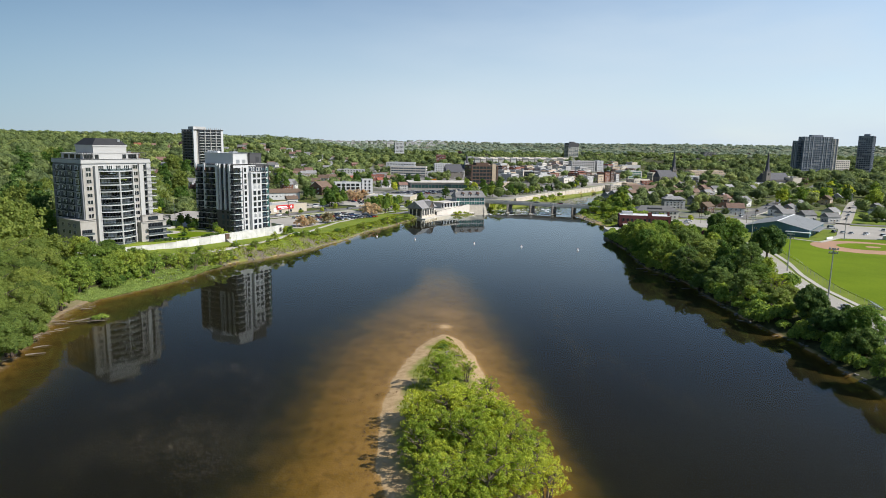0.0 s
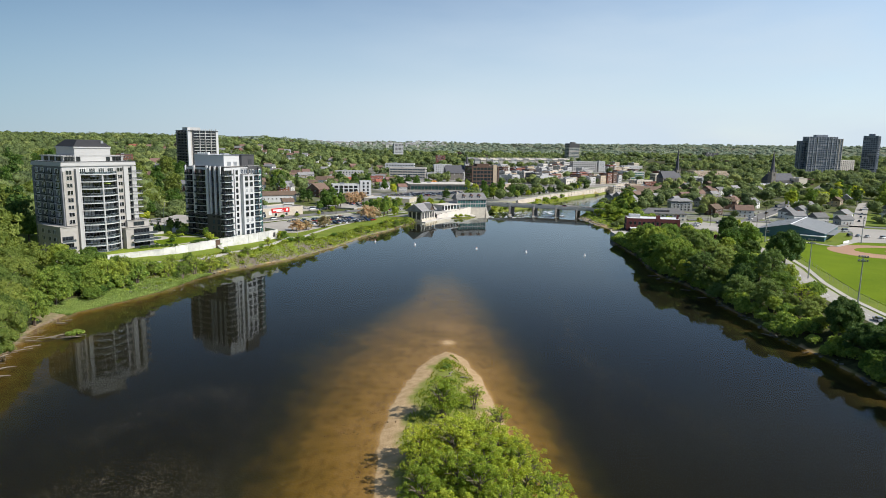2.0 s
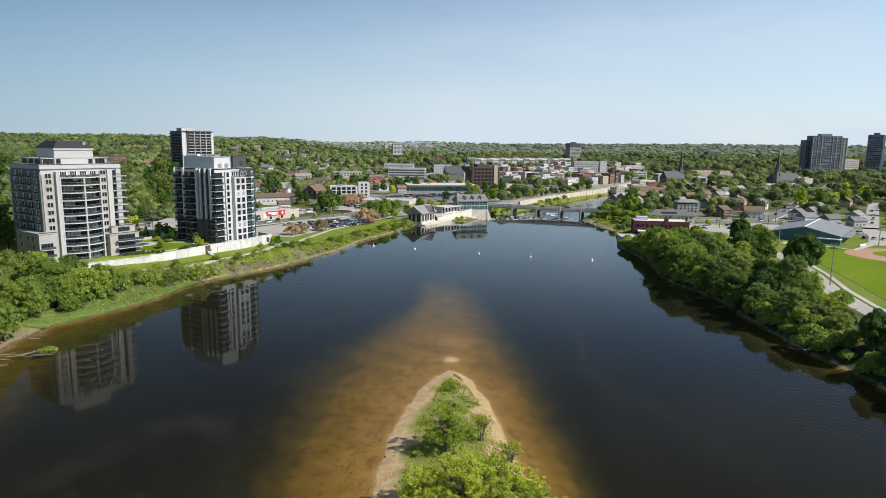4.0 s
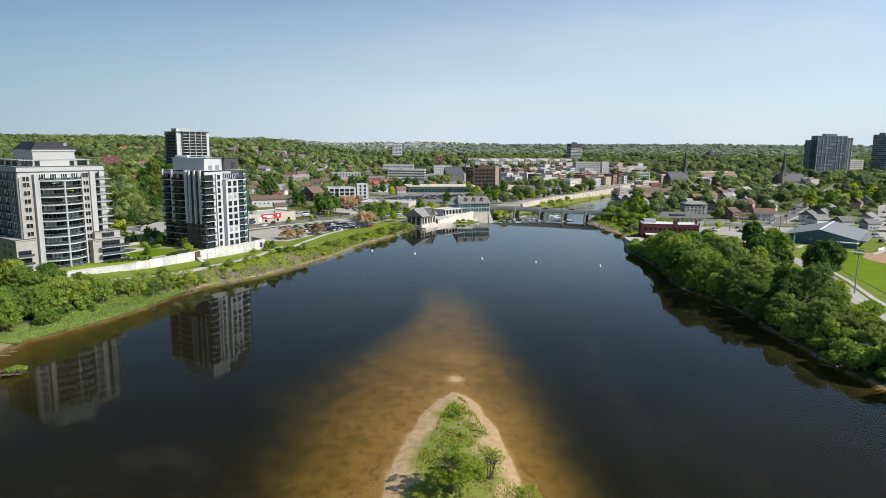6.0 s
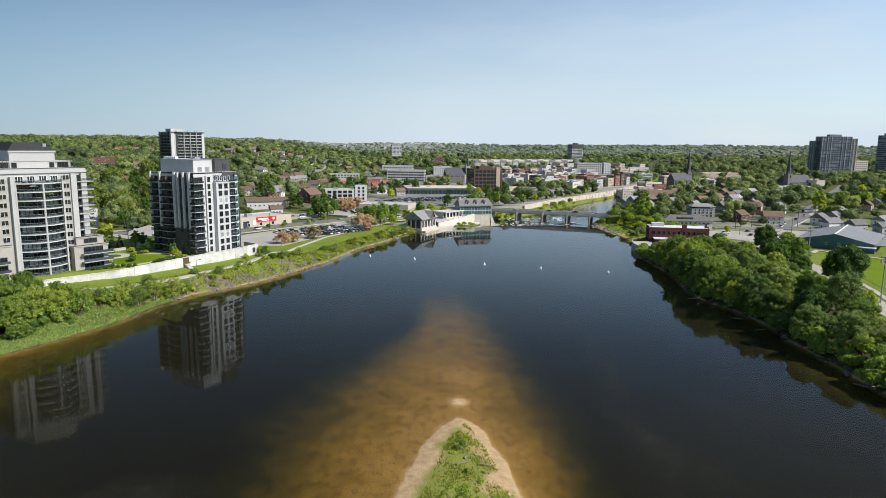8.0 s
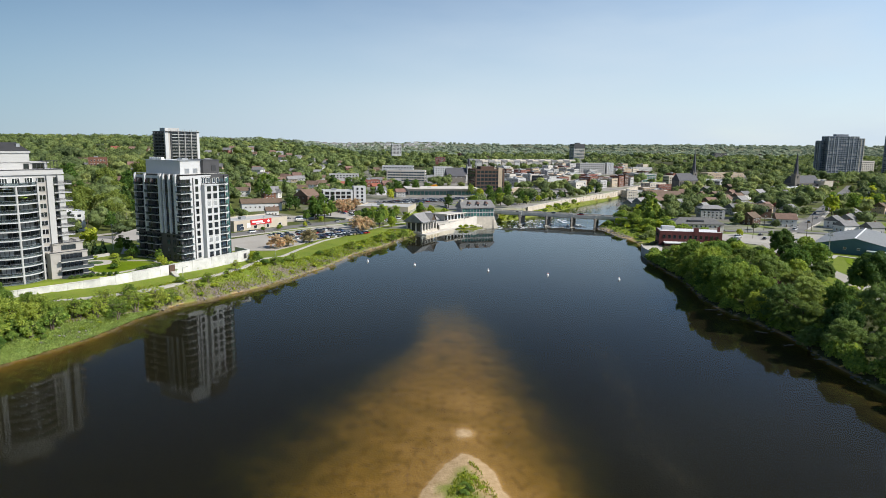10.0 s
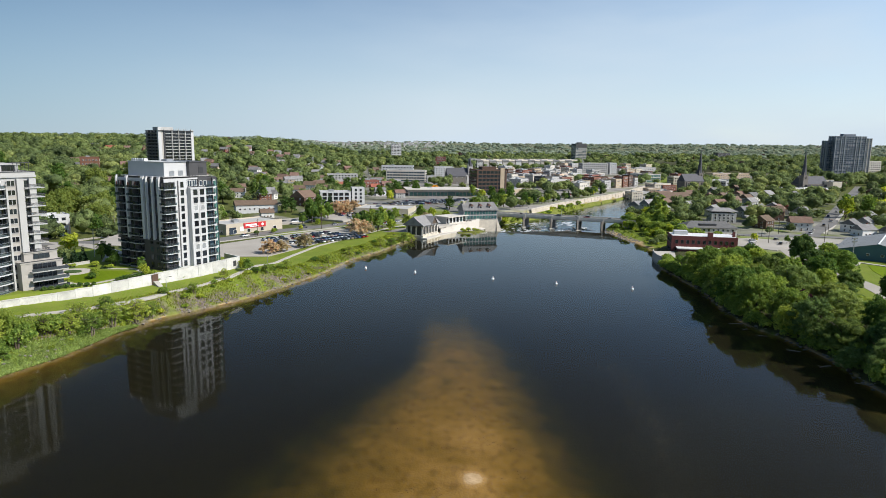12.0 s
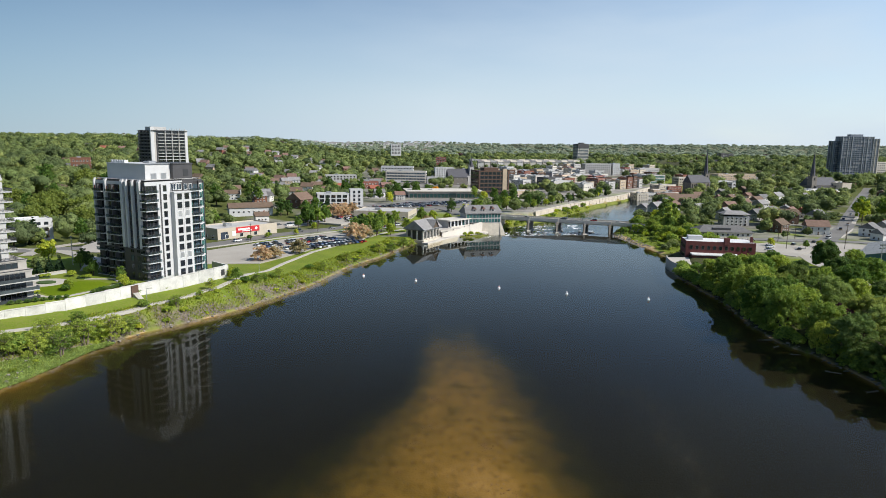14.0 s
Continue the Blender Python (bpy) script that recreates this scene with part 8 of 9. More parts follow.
# small things round the field
t = thing("bleacher", "small metal bleacher by the field fence", "bleacher", pose(157, 159, 4.1, 0, 0, 70))
for i in range(4):
    part("bench", Geo().box(-4, 4, i * 0.7, i * 0.7 + 0.35, 0.4 + i * 0.35, 0.46 + i * 0.35), M["metal_grey"], t)
for x in (-3.6, 0, 3.6):
    part("support", Geo().box(x - 0.05, x + 0.05, 0, 2.6, 0, 0.4).box(x - 0.05, x + 0.05, 2.4, 2.5, 0.4, 1.5), M["metal_grey"], t)
t = thing("dugout", "low grey dugout shed behind the infield", "shed", pose(286, 318, 4.1, 0, 0, -25))
part("wall", Geo().box(-7, 7, 0, 3, 0, 2.4), M["grey_stucco"], t)
part("roof", Geo().box(-7.4, 7.4, -0.6, 3.4, 2.4, 2.6), M["roof_white"], t)
part("bench", Geo().box(-6, 6, -0.5, -0.1, 0, 0.45), M["metal_grey"], t)
t = thing("field_board", "long white board at the edge of the field", "board", pose(247, 322, 4.1, 0, 0, 35))
part("panel", Geo().box(-4, 4, -0.15, 0.15, 0.2, 1.4), M["sign_white"], t)
for x in (-3.5, 0, 3.5):
    part("leg", Geo().box(x - 0.06, x + 0.06, -0.06, 0.06, -0.2, 0.2), M["metal_grey"], t)
# chain-link fence along the river road
t = thing("fence", "chain-link fence between road and ball field", "fence")
for i in range(30):
    y = 120 + i * 5.6
    x = float(np.interp(y, [100, 150, 190, 215, 243, 279, 300], [142, 153, 160, 168, 179, 189.5, 195]))
    part("post", Geo().tube([(x, y, 3.9), (x, y, 6.0)], [0.05, 0.05], 6), M["metal_grey"], t)
part("rail", Geo().tube([(float(np.interp(y, [100, 150, 190, 215, 243, 279, 300], [142, 153, 160, 168, 179, 189.5, 195])), y, 5.98) for y in np.linspace(120, 282, 24)], [0.035] * 24, 5), M["metal_grey"], t)


# ---- pavilion, mill and weir ----
t = thing("pavilion", "open timber and stone riverside pavilion with a slate roof", "pavilion", pose(5.6, 437.2, 0.6, 0, 0, 60))
part("plinth", Geo().box(-0.6, 21, -0.8, 12.5, -3, 1.0), M["stone_pale"], t)
for i in range(6):
    for y in (0.3, 11.2):
        part("column", Geo().box(0.2 + i * 3.9, 1.1 + i * 3.9, y - 0.45, y + 0.45, 1.0, 6.6), M["concrete_pale"], t)
for i in range(5):
    part("balustrade", Geo().box(1.1 + i * 3.9, 4.1 + i * 3.9, 0.2, 0.45, 1.0, 1.7), M["stone_pale"], t)
    part("lintel", Geo().box(1.1 + i * 3.9, 4.1 + i * 3.9, 0.1, 0.5, 6.0, 6.6), M["concrete_pale"], t)
part("column", Geo().box(0.2, 1.1, 4.0, 4.9, 1.0, 6.6), M["concrete_pale"], t)
part("column", Geo().box(0.2, 1.1, 7.6, 8.5, 1.0, 6.6), M["concrete_pale"], t)
# solid dark box in the open hall, standing in for the shade inside
part("gallery", Geo().box(0.6, 20, 1.4, 10.6, 1.0, 6.2), M["frame_dark"], t)
part("beam", Geo().box(-0.2, 20.8, -0.4, 11.9, 6.6, 7.3), M["bark"], t)
part("roof", Geo().gable(-0.4, 21, -0.6, 12.2, 7.35, 5.2, 0.9, 0.35), M["shingle_grey"], t)
part("gable_truss", Geo().prism([(-0.9, -0.2), (-0.6, -0.2), (-0.6, 11.8), (-0.9, 11.8)], 7.3, 11.9, top=[(-0.9, 5.7), (-0.6, 5.7), (-0.6, 5.9), (-0.9, 5.9)]), M["bark"], t)
g = Geo()
g.face([(9.0, -2.0, 7.2), (13.0, -2.0, 12.2), (13.0, 5.4, 12.2), (9.0, 1.2, 8.6)])
g.face([(13.0, -2.0, 12.2), (17.0, -2.0, 7.2), (17.0, 1.2, 8.6), (13.0, 5.4, 12.2)])
part("cross_gable", g, M["shingle_grey"], t)
part("gable_front", Geo().prism([(9.4, -1.4), (16.6, -1.4), (16.6, -1.15), (9.4, -1.15)], 7.2, 11.8, top=[(12.9, -1.4), (13.1, -1.4), (13.1, -1.15), (12.9, -1.15)]), M["bark"], t)
clear(8, 452, 14)
# apron and wall up to the mill
t = thing("river_wall", "pale stone river wall with a low concrete apron", "wall")
WP = [(4, 436), (17.5, 459.5), (33, 476), (46.5, 489)]
for i, (a, b) in enumerate(zip(WP, WP[1:])):
    za, zb = (1.6, 3.0, 5.2, 7.0)[i], (3.0, 5.2, 7.0)[i]
    a, b = Vector((*a, 0)), Vector((*b, 0))
    d = (b - a).normalized()
    s = Vector((d.y, -d.x, 0))
    for j in range(4):
        p, q = a.lerp(b, j / 4), a.lerp(b, (j + 1) / 4 - 0.003)
        z = za + (zb - za) * (j + 0.5) / 4
        if i > 0:
            part("wall_panel", Geo().prism([tuple((p)[:2]), tuple((p + s * 0.8)[:2]), tuple((q + s * 0.8)[:2]), tuple(q[:2])][::1], -3, z), M["concrete_pale"], t)
        part("apron", Geo().prism([tuple((p + s * 0.8)[:2]), tuple((p + s * 5.2)[:2]), tuple((q + s * 5.2)[:2]), tuple((q + s * 0.8)[:2])], -3, 0.55), M["concrete_pale"], t)
area("terrace", "stone-paved mill terrace behind the river wall", [(17, 460), (33, 476.5), (47, 489.5), (44, 520), (14, 515), (-2, 480)], M["pavement"], 0.0, "terrace", 4.6)
t = thing("mill", "old stone mill house with teal glazed storeys and a dormered roof", "building", pose(44.5, 487.0, 0, 0, 0, 14))
part("base_wall", Geo().prism([(0, 0), (15.5, 0), (15.5, 20), (0, 20)], -4, 6.2, top=[(0.4, 0.4), (14.6, 0.4), (14.6, 20), (0.4, 20)]), M["stone_pale"], t)
part("buttress", Geo().prism([(15.0, -0.8), (19.0, -0.8), (19.0, 5), (15.0, 5)], -4, 6.0, top=[(14.6, 0.2), (15.6, 0.2), (15.6, 5), (14.6, 5)]), M["stone_pale"], t)
part("upper_wall", Geo().box(-9.5, 15.2, 0.2, 13, 6.2, 12.8), M["grey_stucco"], t)
for k in range(2):
    for i in range(11):
        part("window", win(1.8, 2.3, "frame_dark", "green_glass", 1), None, t, at=pose(-8.2 + i * 2.2, 0.2, 6.6 + k * 3.1))
    for i in range(4):
        part("window", win(1.8, 2.3, "frame_dark", "green_glass", 1), None, t, at=pose(15.2, 0, 0, 0, 0, 90) @ pose(2 + i * 2.8, 0, 6.6 + k * 3.1))
part("roof", Geo().gable(-9.5, 15.2, 0.2, 13, 12.8, 5.0, 0.9, 0.3, hip=1.2), M["shingle_grey"], t)
for x in (-3.5, 3.0, 9.5):
    d_ = part("dormer", Geo().box(x - 1.1, x + 1.1, 1.2, 5.0, 13.2, 15.4), M["frame_white"], t)
    part("dormer_roof", Geo().prism([(x - 1.5, 0.8), (x + 1.5, 0.8), (x + 1.5, 5.2), (x - 1.5, 5.2)], 15.4, 17.0, top=[(x - .05, 0.8), (x + .05, 0.8), (x + .05, 5.2), (x - .05, 5.2)]), M["shingle_brown"], d_)
    part("window", win(1.4, 1.5, "frame_dark", "glass"), None, d_, at=pose(x, 1.2, 13.6))
part("chimney", Geo().box(-8.6, -7.2, 5, 6.4, 12, 18.6), M["stone_pale"], t)
clear(50, 500, 16)
t = thing("restaurant", "flat-roofed glazed dining hall on the mill terrace", "building", pose(24.5, 471, 4.6, 0, 0, 46))
part("wall", Geo().box(0, 22, 3, 12, -1, 4.4), M["grey_stucco"], t)
part("roof", Geo().box(-1.2, 23.2, 0, 13, 4.4, 5.0), M["concrete_pale"], t)
for i in range(7):
    part("column", Geo().box(i * 3.6, i * 3.6 + 0.5, 0.6, 1.1, 0, 4.4), M["sign_white"], t)
for i in range(6):
    part("window", win(3.0, 3.4, "frame_dark", "green_glass" if i > 3 else "glass", 2), None, t, at=pose(2.0 + i * 3.6, 3, 0.4))
part("parapet", Geo().box(0, 22, 0.2, 0.5, 0, 1.0), M["concrete_pale"], t)
clear(30, 485, 14)
# the weir
t = thing("weir", "low concrete weir with white water spilling over it", "weir")
CA, CB = Vector((50.2, 467.2, 0)), Vector((133.6, 479.4, 0))
d = (CB - CA).normalized()
s = Vector((-d.y, d.x, 0))
rng = np.random.default_rng(3)
for i in range(26):
    p, q = CA.lerp(CB, i / 26), CA.lerp(CB, (i + 1) / 26)
    j = rng.random()
    w = 5.5 + 3.5 * j
    part("sill", Geo().prism([tuple((p - s * 0.6)[:2]), tuple((q - s * 0.6)[:2]), tuple((q + s * w)[:2]), tuple((p + s * w)[:2])], -4, -2.5, top=[tuple((p - s * 0.6)[:2]), tuple((q - s * 0.6)[:2]), tuple((q + s * 0.5)[:2]), tuple((p + s * 0.5)[:2])]).prism([tuple((p - s * 0.6)[:2]), tuple((q - s * 0.6)[:2]), tuple((q + s * 0.5)[:2]), tuple((p + s * 0.5)[:2])], -2.5, -0.04), M["wet_stone"], t)
    g = Geo()
    n = 5
    for a in range(n):
        for b in range(3):
            pts = []
            for u, v in ((a, b), (a + 1, b), (a + 1, b + 1), (a, b + 1)):
                c = p.lerp(q, v / 3) + s * (0.45 + u / n * (w + 2))
                pts.append((c.x, c.y, 0.02 - 2.42 * (u / n) ** 1.3 + 0.10 * wave(c.x * 3, c.y * 3, 1.0)))
            g.face(pts)
    if i % 4 != 2:
        part("spill", g, M["white_water"] if i % 3 else M["rapids"], t, "white water" if i % 3 else "")
# rocks at the weir and along the shores
ROCK = Geo()
ico = bmesh.new()
bmesh.ops.create_icosphere(ico, subdivisions=1, radius=1)
iv = [v.co.copy() for v in ico.verts]
fi = [[v.index for v in f.verts] for f in ico.faces]
ico.free()


def add_blob(g, x, y, z, r, flat, rng):
    k = len(g.v)
    for v in iv:
        n = 0.75 + 0.5 * rng.random()
        g.v.append((x + v.x * r * n, y + v.y * r * n, z + v.z * r * flat * n))
    g.f += [tuple(k + i for i in f) for f in fi]
    g.m += [0] * len(fi)


for i in range(150):
    u = rng.random()
    c = CA.lerp(CB, u) + s * (4 + 34 * rng.random() ** 1.5)
    add_blob(ROCK, c.x, c.y, -2.45, 0.3 + 1.0 * rng.random() ** 2, 0.55, rng)
for i in range(520):
    y = 205 + 230 * rng.random()
    off = rng.random() ** 1.5 * 8
    x = float(lerp(y, LEFT_SHORE)) - off / 0.76 + 0.4
    add_blob(ROCK, x, y, hgt(x, y), 0.2 + 0.45 * rng.random() ** 2, 0.6, rng)
for i in range(260):
    y = 95 + 260 * rng.random()
    x = float(lerp(y, RIGHT_SHORE)) + (rng.random() - 0.3) * 2.2
    add_blob(ROCK, x, y, max(-0.2, hgt(x, y)), 0.2 + 0.5 * rng.random() ** 2, 0.5, rng)
for i in range(120):
    x, y = 36 + 14 * rng.random(), 470 + 9 * rng.random()
    add_blob(ROCK, x, y - (44 - x) * 0.6, 0.0, 0.2 + 0.5 * rng.random() ** 2, 0.5, rng)
for i in range(260):
    y = 424 + 52 * rng.random()
    x = float(lerp(y, RIGHT_SHORE)) - 1.5 + 6.5 * rng.random() ** 1.3
    add_blob(ROCK, x, y, max(-0.1, hgt(x, y)), 0.25 + 0.7 * rng.random() ** 2, 0.5, rng)
tagged(part("rocks", ROCK, M["rock"]), "scattered grey and tan shore rocks", "rocks", kind="stuff")
area("ground", "small grassy islet below the mill wall", [(29, 466), (37, 470.5), (44, 475), (49, 474), (45, 468.5), (36, 463.5), (30, 462)], M["rough_grass"], 0.0, "ground", 0.35)
for x, y, k in ((33, 466, 1.1), (37, 468, 1.3), (41, 471, 1.0), (35, 465, 0.8), (44, 472, 0.7)):
    plant("bush2", x, y, k, z=0.3)
# white water patches below the weir
FOAM = Geo()
for i in range(230):
    c = CA.lerp(CB, rng.random()) + s * (5 + 62 * rng.random() ** 1.3)
    run = 1.5 + 5 * rng.random()
    for j in range(int(5 + 7 * rng.random())):
        q = c + s * run * rng.random() + d * 0.5 * rng.normal() + Vector((d.x, d.y, 0)) * 0.25 * j
        add_blob(FOAM, q.x, q.y, -2.38, 0.2 + 0.75 * rng.random() ** 2, 0.14, rng)
tagged(part("white_water", FOAM, M["white_water"]), "broken white water below the weir", "water", kind="stuff")


# ---- bridge ----
def bridge():
    t = thing("bridge", "low concrete road bridge on piers beyond the weir", "bridge")
    A, B = Vector((62, 523, 0)), Vector((147, 482.8, 0))
    d = (B - A).normalized()
    n = Vector((-d.y, d.x, 0))
    L, ang = (B - A).length, math.degrees(math.atan2(d.y, d.x))
    F = pose(A.x, A.y, 0, 0, 0, ang)
    part("deck", Geo().box(-6, L + 8, 0, 11.5, 5.3, 6.2), M["concrete_pale"], t, at=F)
    part("roadway", Geo().box(-6, L + 8, 1.6, 9.9, 6.2, 6.25), M["asphalt"], t, at=F)
    for y in (0.8, 3.4, 6.6, 9.8):
        part("girder", Geo().box(-2, L + 2, y, y + 0.7, 4.5, 5.3), M["concrete"], t, at=F)
    for y in (0, 11.2):
        part("parapet", Geo().box(-6, L + 8, y, y + 0.3, 6.2, 7.3), M["concrete_pale"], t, at=F)
        for i in range(24):
            part("pilaster", Geo().box(i * 4.1, i * 4.1 + 0.5, y - 0.08, y + 0.38, 6.2, 7.45), M["concrete_pale"], t, at=F)
    for p in ((82.3, 513.6), (101.1, 505.3), (118.4, 497.2), (133.6, 489.2)):
        u = (Vector((*p, 0)) - A).dot(d)
        g = Geo().prism([(u - 0.9, -0.2), (u, -1.6), (u + 0.9, -0.2), (u + 0.9, 11.6), (u, 12.6), (u - 0.9, 11.6)], -4, 5.3)
        part("pier", g, M["stone_dark"], t, at=F)
        part("pier_cap", Geo().box(u - 1.1, u + 1.1, -0.5, 0.6, 3.2, 7.6), M["concrete_pale"], t, at=F)
        part("pier_foot", Geo().prism([(u - 1.9, -1.2), (u, -3.2), (u + 1.9, -1.2), (u + 1.9, 12.5), (u - 1.9, 12.5)], -4, -1.7), M["concrete"], t, at=F)
    for u0, u1 in ((-8, 1.5), (L - 1.0, L + 10)):
        part("abutment", Geo().box(u0, u1, -0.3, 11.8, -4, 5.3), M["stone_pale"], t, at=F)
    for u in (24, 50, 76):
        lp = F @ Vector((u, 0.6, 6.2))
        lamp_post(lp.x, lp.y, 6.2, 6, "grey street lamp on the bridge parapet")
    for k, u, y, r in (("car", 20, 3.6, ang), ("suv", 46, 7.8, ang + 180), ("car", 61, 3.6, ang), ("suv", 67, 7.8, ang + 180), ("car", 84, 3.6, ang)):
        c = F @ Vector((u, y, 0))
        park(k, c.x, c.y, r, 6.06)
    clear(104, 505, 50)


bridge()
strip("road", "street approaching the bridge from the town", [(22, 585), (36, 552), (56, 528)], 11, M["asphalt"], 0.3)


# ---- flood wall down the river ----
t = thing("flood_wall", "long pale concrete flood wall along the town river front", "wall")
FW = [(98.8, 575), (140, 640), (235, 768), (319, 909), (380, 1020)]
for a, b in zip(FW, FW[1:]):
    a, b = Vector((*a, 0)), Vector((*b, 0))
    n = max(2, int((b - a).length / 9))
    d = (b - a).normalized()
    s = Vector((d.y, -d.x, 0))
    for j in range(n):
        p, q = a.lerp(b, j / n), a.lerp(b, (j + 1) / n - 0.004)
        foot, top = 2.6, 0.6
        part("wall_panel", Geo().prism([tuple(p[:2]), tuple((p + s * foot)[:2]), tuple((q + s * foot)[:2]), tuple(q[:2])], -4, 5.0, top=[tuple(p[:2]), tuple((p + s * top)[:2]), tuple((q + s * top)[:2]), tuple(q[:2])]), M["river_concrete"], t)
        part("coping", Geo().prism([tuple((p - s * 0.2)[:2]), tuple((p + s * 0.75)[:2]), tuple((q + s * 0.75)[:2]), tuple((q - s * 0.2)[:2])], 5.0, 5.35), M["concrete_pale"], t)
        clear(*p[:2], 4)
# grassy foot of the wall down to the river
rng = np.random.default_rng(9)
FOOT = [(60, 526, 1.6, 4), (76, 545, 1.8, 6), (98.8, 575, 2.0, 9), (140, 640, 1.8, 9), (188, 704, 0.9, 6.5), (235, 768, 0.2, 4.5), (319, 909, -0.4, 3)]
g = Geo()
for (ax, ay, az, aw), (bx, by, bz, bw) in zip(FOOT, FOOT[1:]):
    a, b = Vector((ax, ay, 0)), Vector((bx, by, 0))
    d = (b - a).normalized()
    s = Vector((d.y, -d.x, 0))
    n = max(2, int((b - a).length / 7))
    for j in range(n):
        row = []
        for u in (j / n, (j + 1) / n):
            p, z, w = a.lerp(b, u), az + (bz - az) * u, aw + (bw - aw) * u
            row.append([(*(p - s * 0.5)[:2], z), (*(p + s * w * 0.5)[:2], z * 0.55 - 0.6), (*(p + s * w)[:2], -2.7)])
        for i in range(2):
            g.face([row[0][i], row[0][i + 1], row[1][i + 1], row[1][i]])
tagged(part("grass_bank", g, M["rough_grass"]), "grassy foot of the flood wall beside the river", "bank", kind="structure")
for i in range(40):
    u = 0.5 + 3.0 * rng.random()
    j = min(int(u), 4)
    f = u - j
    (ax, ay, az, aw), (bx, by, bz, bw) = FOOT[j], FOOT[j + 1]
    d = Vector((bx - ax, by - ay, 0)).normalized()
    w = aw + (bw - aw) * f
    v = 0.2 + 0.7 * rng.random()
    x, y = ax + (bx - ax) * f + d.y * w * v, ay + (by - ay) * f - d.x * w * v
    z = (az + (bz - az) * f) * (1 - v) - 2.6 * v
    plant("bush2" if i % 3 else "bush", x, y, 0.8 + 0.9 * rng.random(), z=z - 0.2, group="wall foot shrubs")
for i in range(24):
    u = i / 24
    plant(("m_dark", "m_green", "cone", "m_dark", "m_lime")[i % 5], 104 + 125 * u - 8 + 2 * rng.normal(), 596 + 172 * u + 2, 0.5 + 0.3 * rng.random(), z=5.0, group="street trees")
for x, y in ((78, 618), (70, 590), (66, 560), (58, 548), (50, 575), (60, 622)):
    plant("m_green", x, y, 0.85, z=5.0)

# ---- buoys ----
for x, y in ((-22.5, 340), (0.4, 330.4), (34.2, 316.7), (59.8, 306.9), (89.2, 297.5)):
    t = thing("buoy", "small white marker buoy floating on the river", "buoy", pose(x, y, 0), "marker buoys")
    part("float", Geo().tube([(0, 0, -0.3), (0, 0, 0.15), (0, 0, 0.45), (0, 0, 0.55)], [0.45, 0.6, 0.5, 0.2], 12), M["buoy_white"], t)
    part("mast", Geo().tube([(0, 0, 0.5), (0, 0, 1.15)], [0.3, 0.2], 8), M["buoy_white"], t)
    part("band", Geo().tube([(0, 0, 0.8), (0, 0, 0.95)], [0.275, 0.255], 10), M["buoy_orange"], t)
# stranded stump post near the right bank
t = thing("post", "thin dark post standing in the river", "post", pose(127.5, 430, 0))
part("stake", Geo().tube([(0, 0, -2), (0.1, 0, 3.2)], [0.12, 0.08], 6), M["bark"], t)


# ---- driftwood ----
def log(x, y, L, rot, r=0.16, branches=2, z=0.12, seed=0):
    rr = np.random.default_rng(seed)
    t = thing("driftwood", "bleached driftwood log stranded at the water's edge", "log", pose(x, y, z, 0, 0, rot), "driftwood")
    part("trunk", Geo().tube([(0, 0, 0), (L * 0.5, 0.1 * L * (rr.random() - 0.5), 0.15), (L, 0.2 * L * (rr.random() - 0.5), 0.1)], [r, r * 0.8, r * 0.35], 7), M["driftwood"], t)
    for i in range(branches):
        u = 0.4 + 0.5 * rr.random()
        a = (rr.random() - 0.5) * 2
        part("branch", Geo().tube([(L * u, 0, 0.1), (L * u + L * 0.2, a * L * 0.25, 0.35)], [r * 0.45, r * 0.15], 5), M["driftwood"], t)


for i, (x, y, L, r) in enumerate(((-112, 152, 9, 20), (-110, 150, 7, -10), (-104, 155, 6, 12), (-107, 144, 6, 30), (-103.5, 127, 6, 25), (-102, 121, 7, 15), (-105, 116, 5, 40), (-108.5, 136, 4, 60), (-111, 168, 5, -5), (-110, 171, 3, 10), (110.5, 217, 6, 160), (111.5, 205, 7, 200), (109, 232, 6, 175), (112, 190, 6, 150), (108.5, 246, 8, 185), (112.5, 262, 7, 190), (115.5, 285, 6, 200), (109.6, 155, 6, 140), (111, 140, 5, 210), (-58, 290.5, 4.5, 60), (107, 240, 5, 215), (6.5, 118, 3.5, 20), (10.5, 118.6, 3.0, -15), (8, 120.5, 2.5, 50))):
    log(x, y, L * (0.62 if x > 0 else 0.66), r, (0.10 if x > 100 else 0.14) + 0.05 * (i % 3), 2, max(0.05, hgt(x, y) + 0.1), i)
for i in range(14):
    x, y = -107.5 + 7.5 * (i / 13) + 0.9 * math.sin(i * 2.1), 151.5 + 2.6 * (i / 13) + 1.1 * math.cos(i * 1.7)
    log(x, y, 2.6 + 2.2 * ((i * 7) % 5) / 4, -25 + 70 * ((i * 5) % 7) / 6, 0.07 + 0.03 * (i % 3), 3, 0.12 + 0.16 * (i % 3), 40 + i)
for i in range(12):
    x, y = -110.5 + 3.5 * ((i * 3) % 12) / 11, 128 + 13 * i / 11
    log(x, y, 2.4 + 1.8 * ((i * 5) % 4) / 3, -50 + 90 * ((i * 3) % 7) / 6, 0.08 + 0.03 * (i % 3), 2, max(0.1, hgt(x, y) + 0.1), 60 + i)
plant("bush", -98.6, 155.2, 1.0, z=-0.2, sz=0.8)
plant("bush", -100.4, 154.6, 0.75, z=-0.2, sz=0.6)

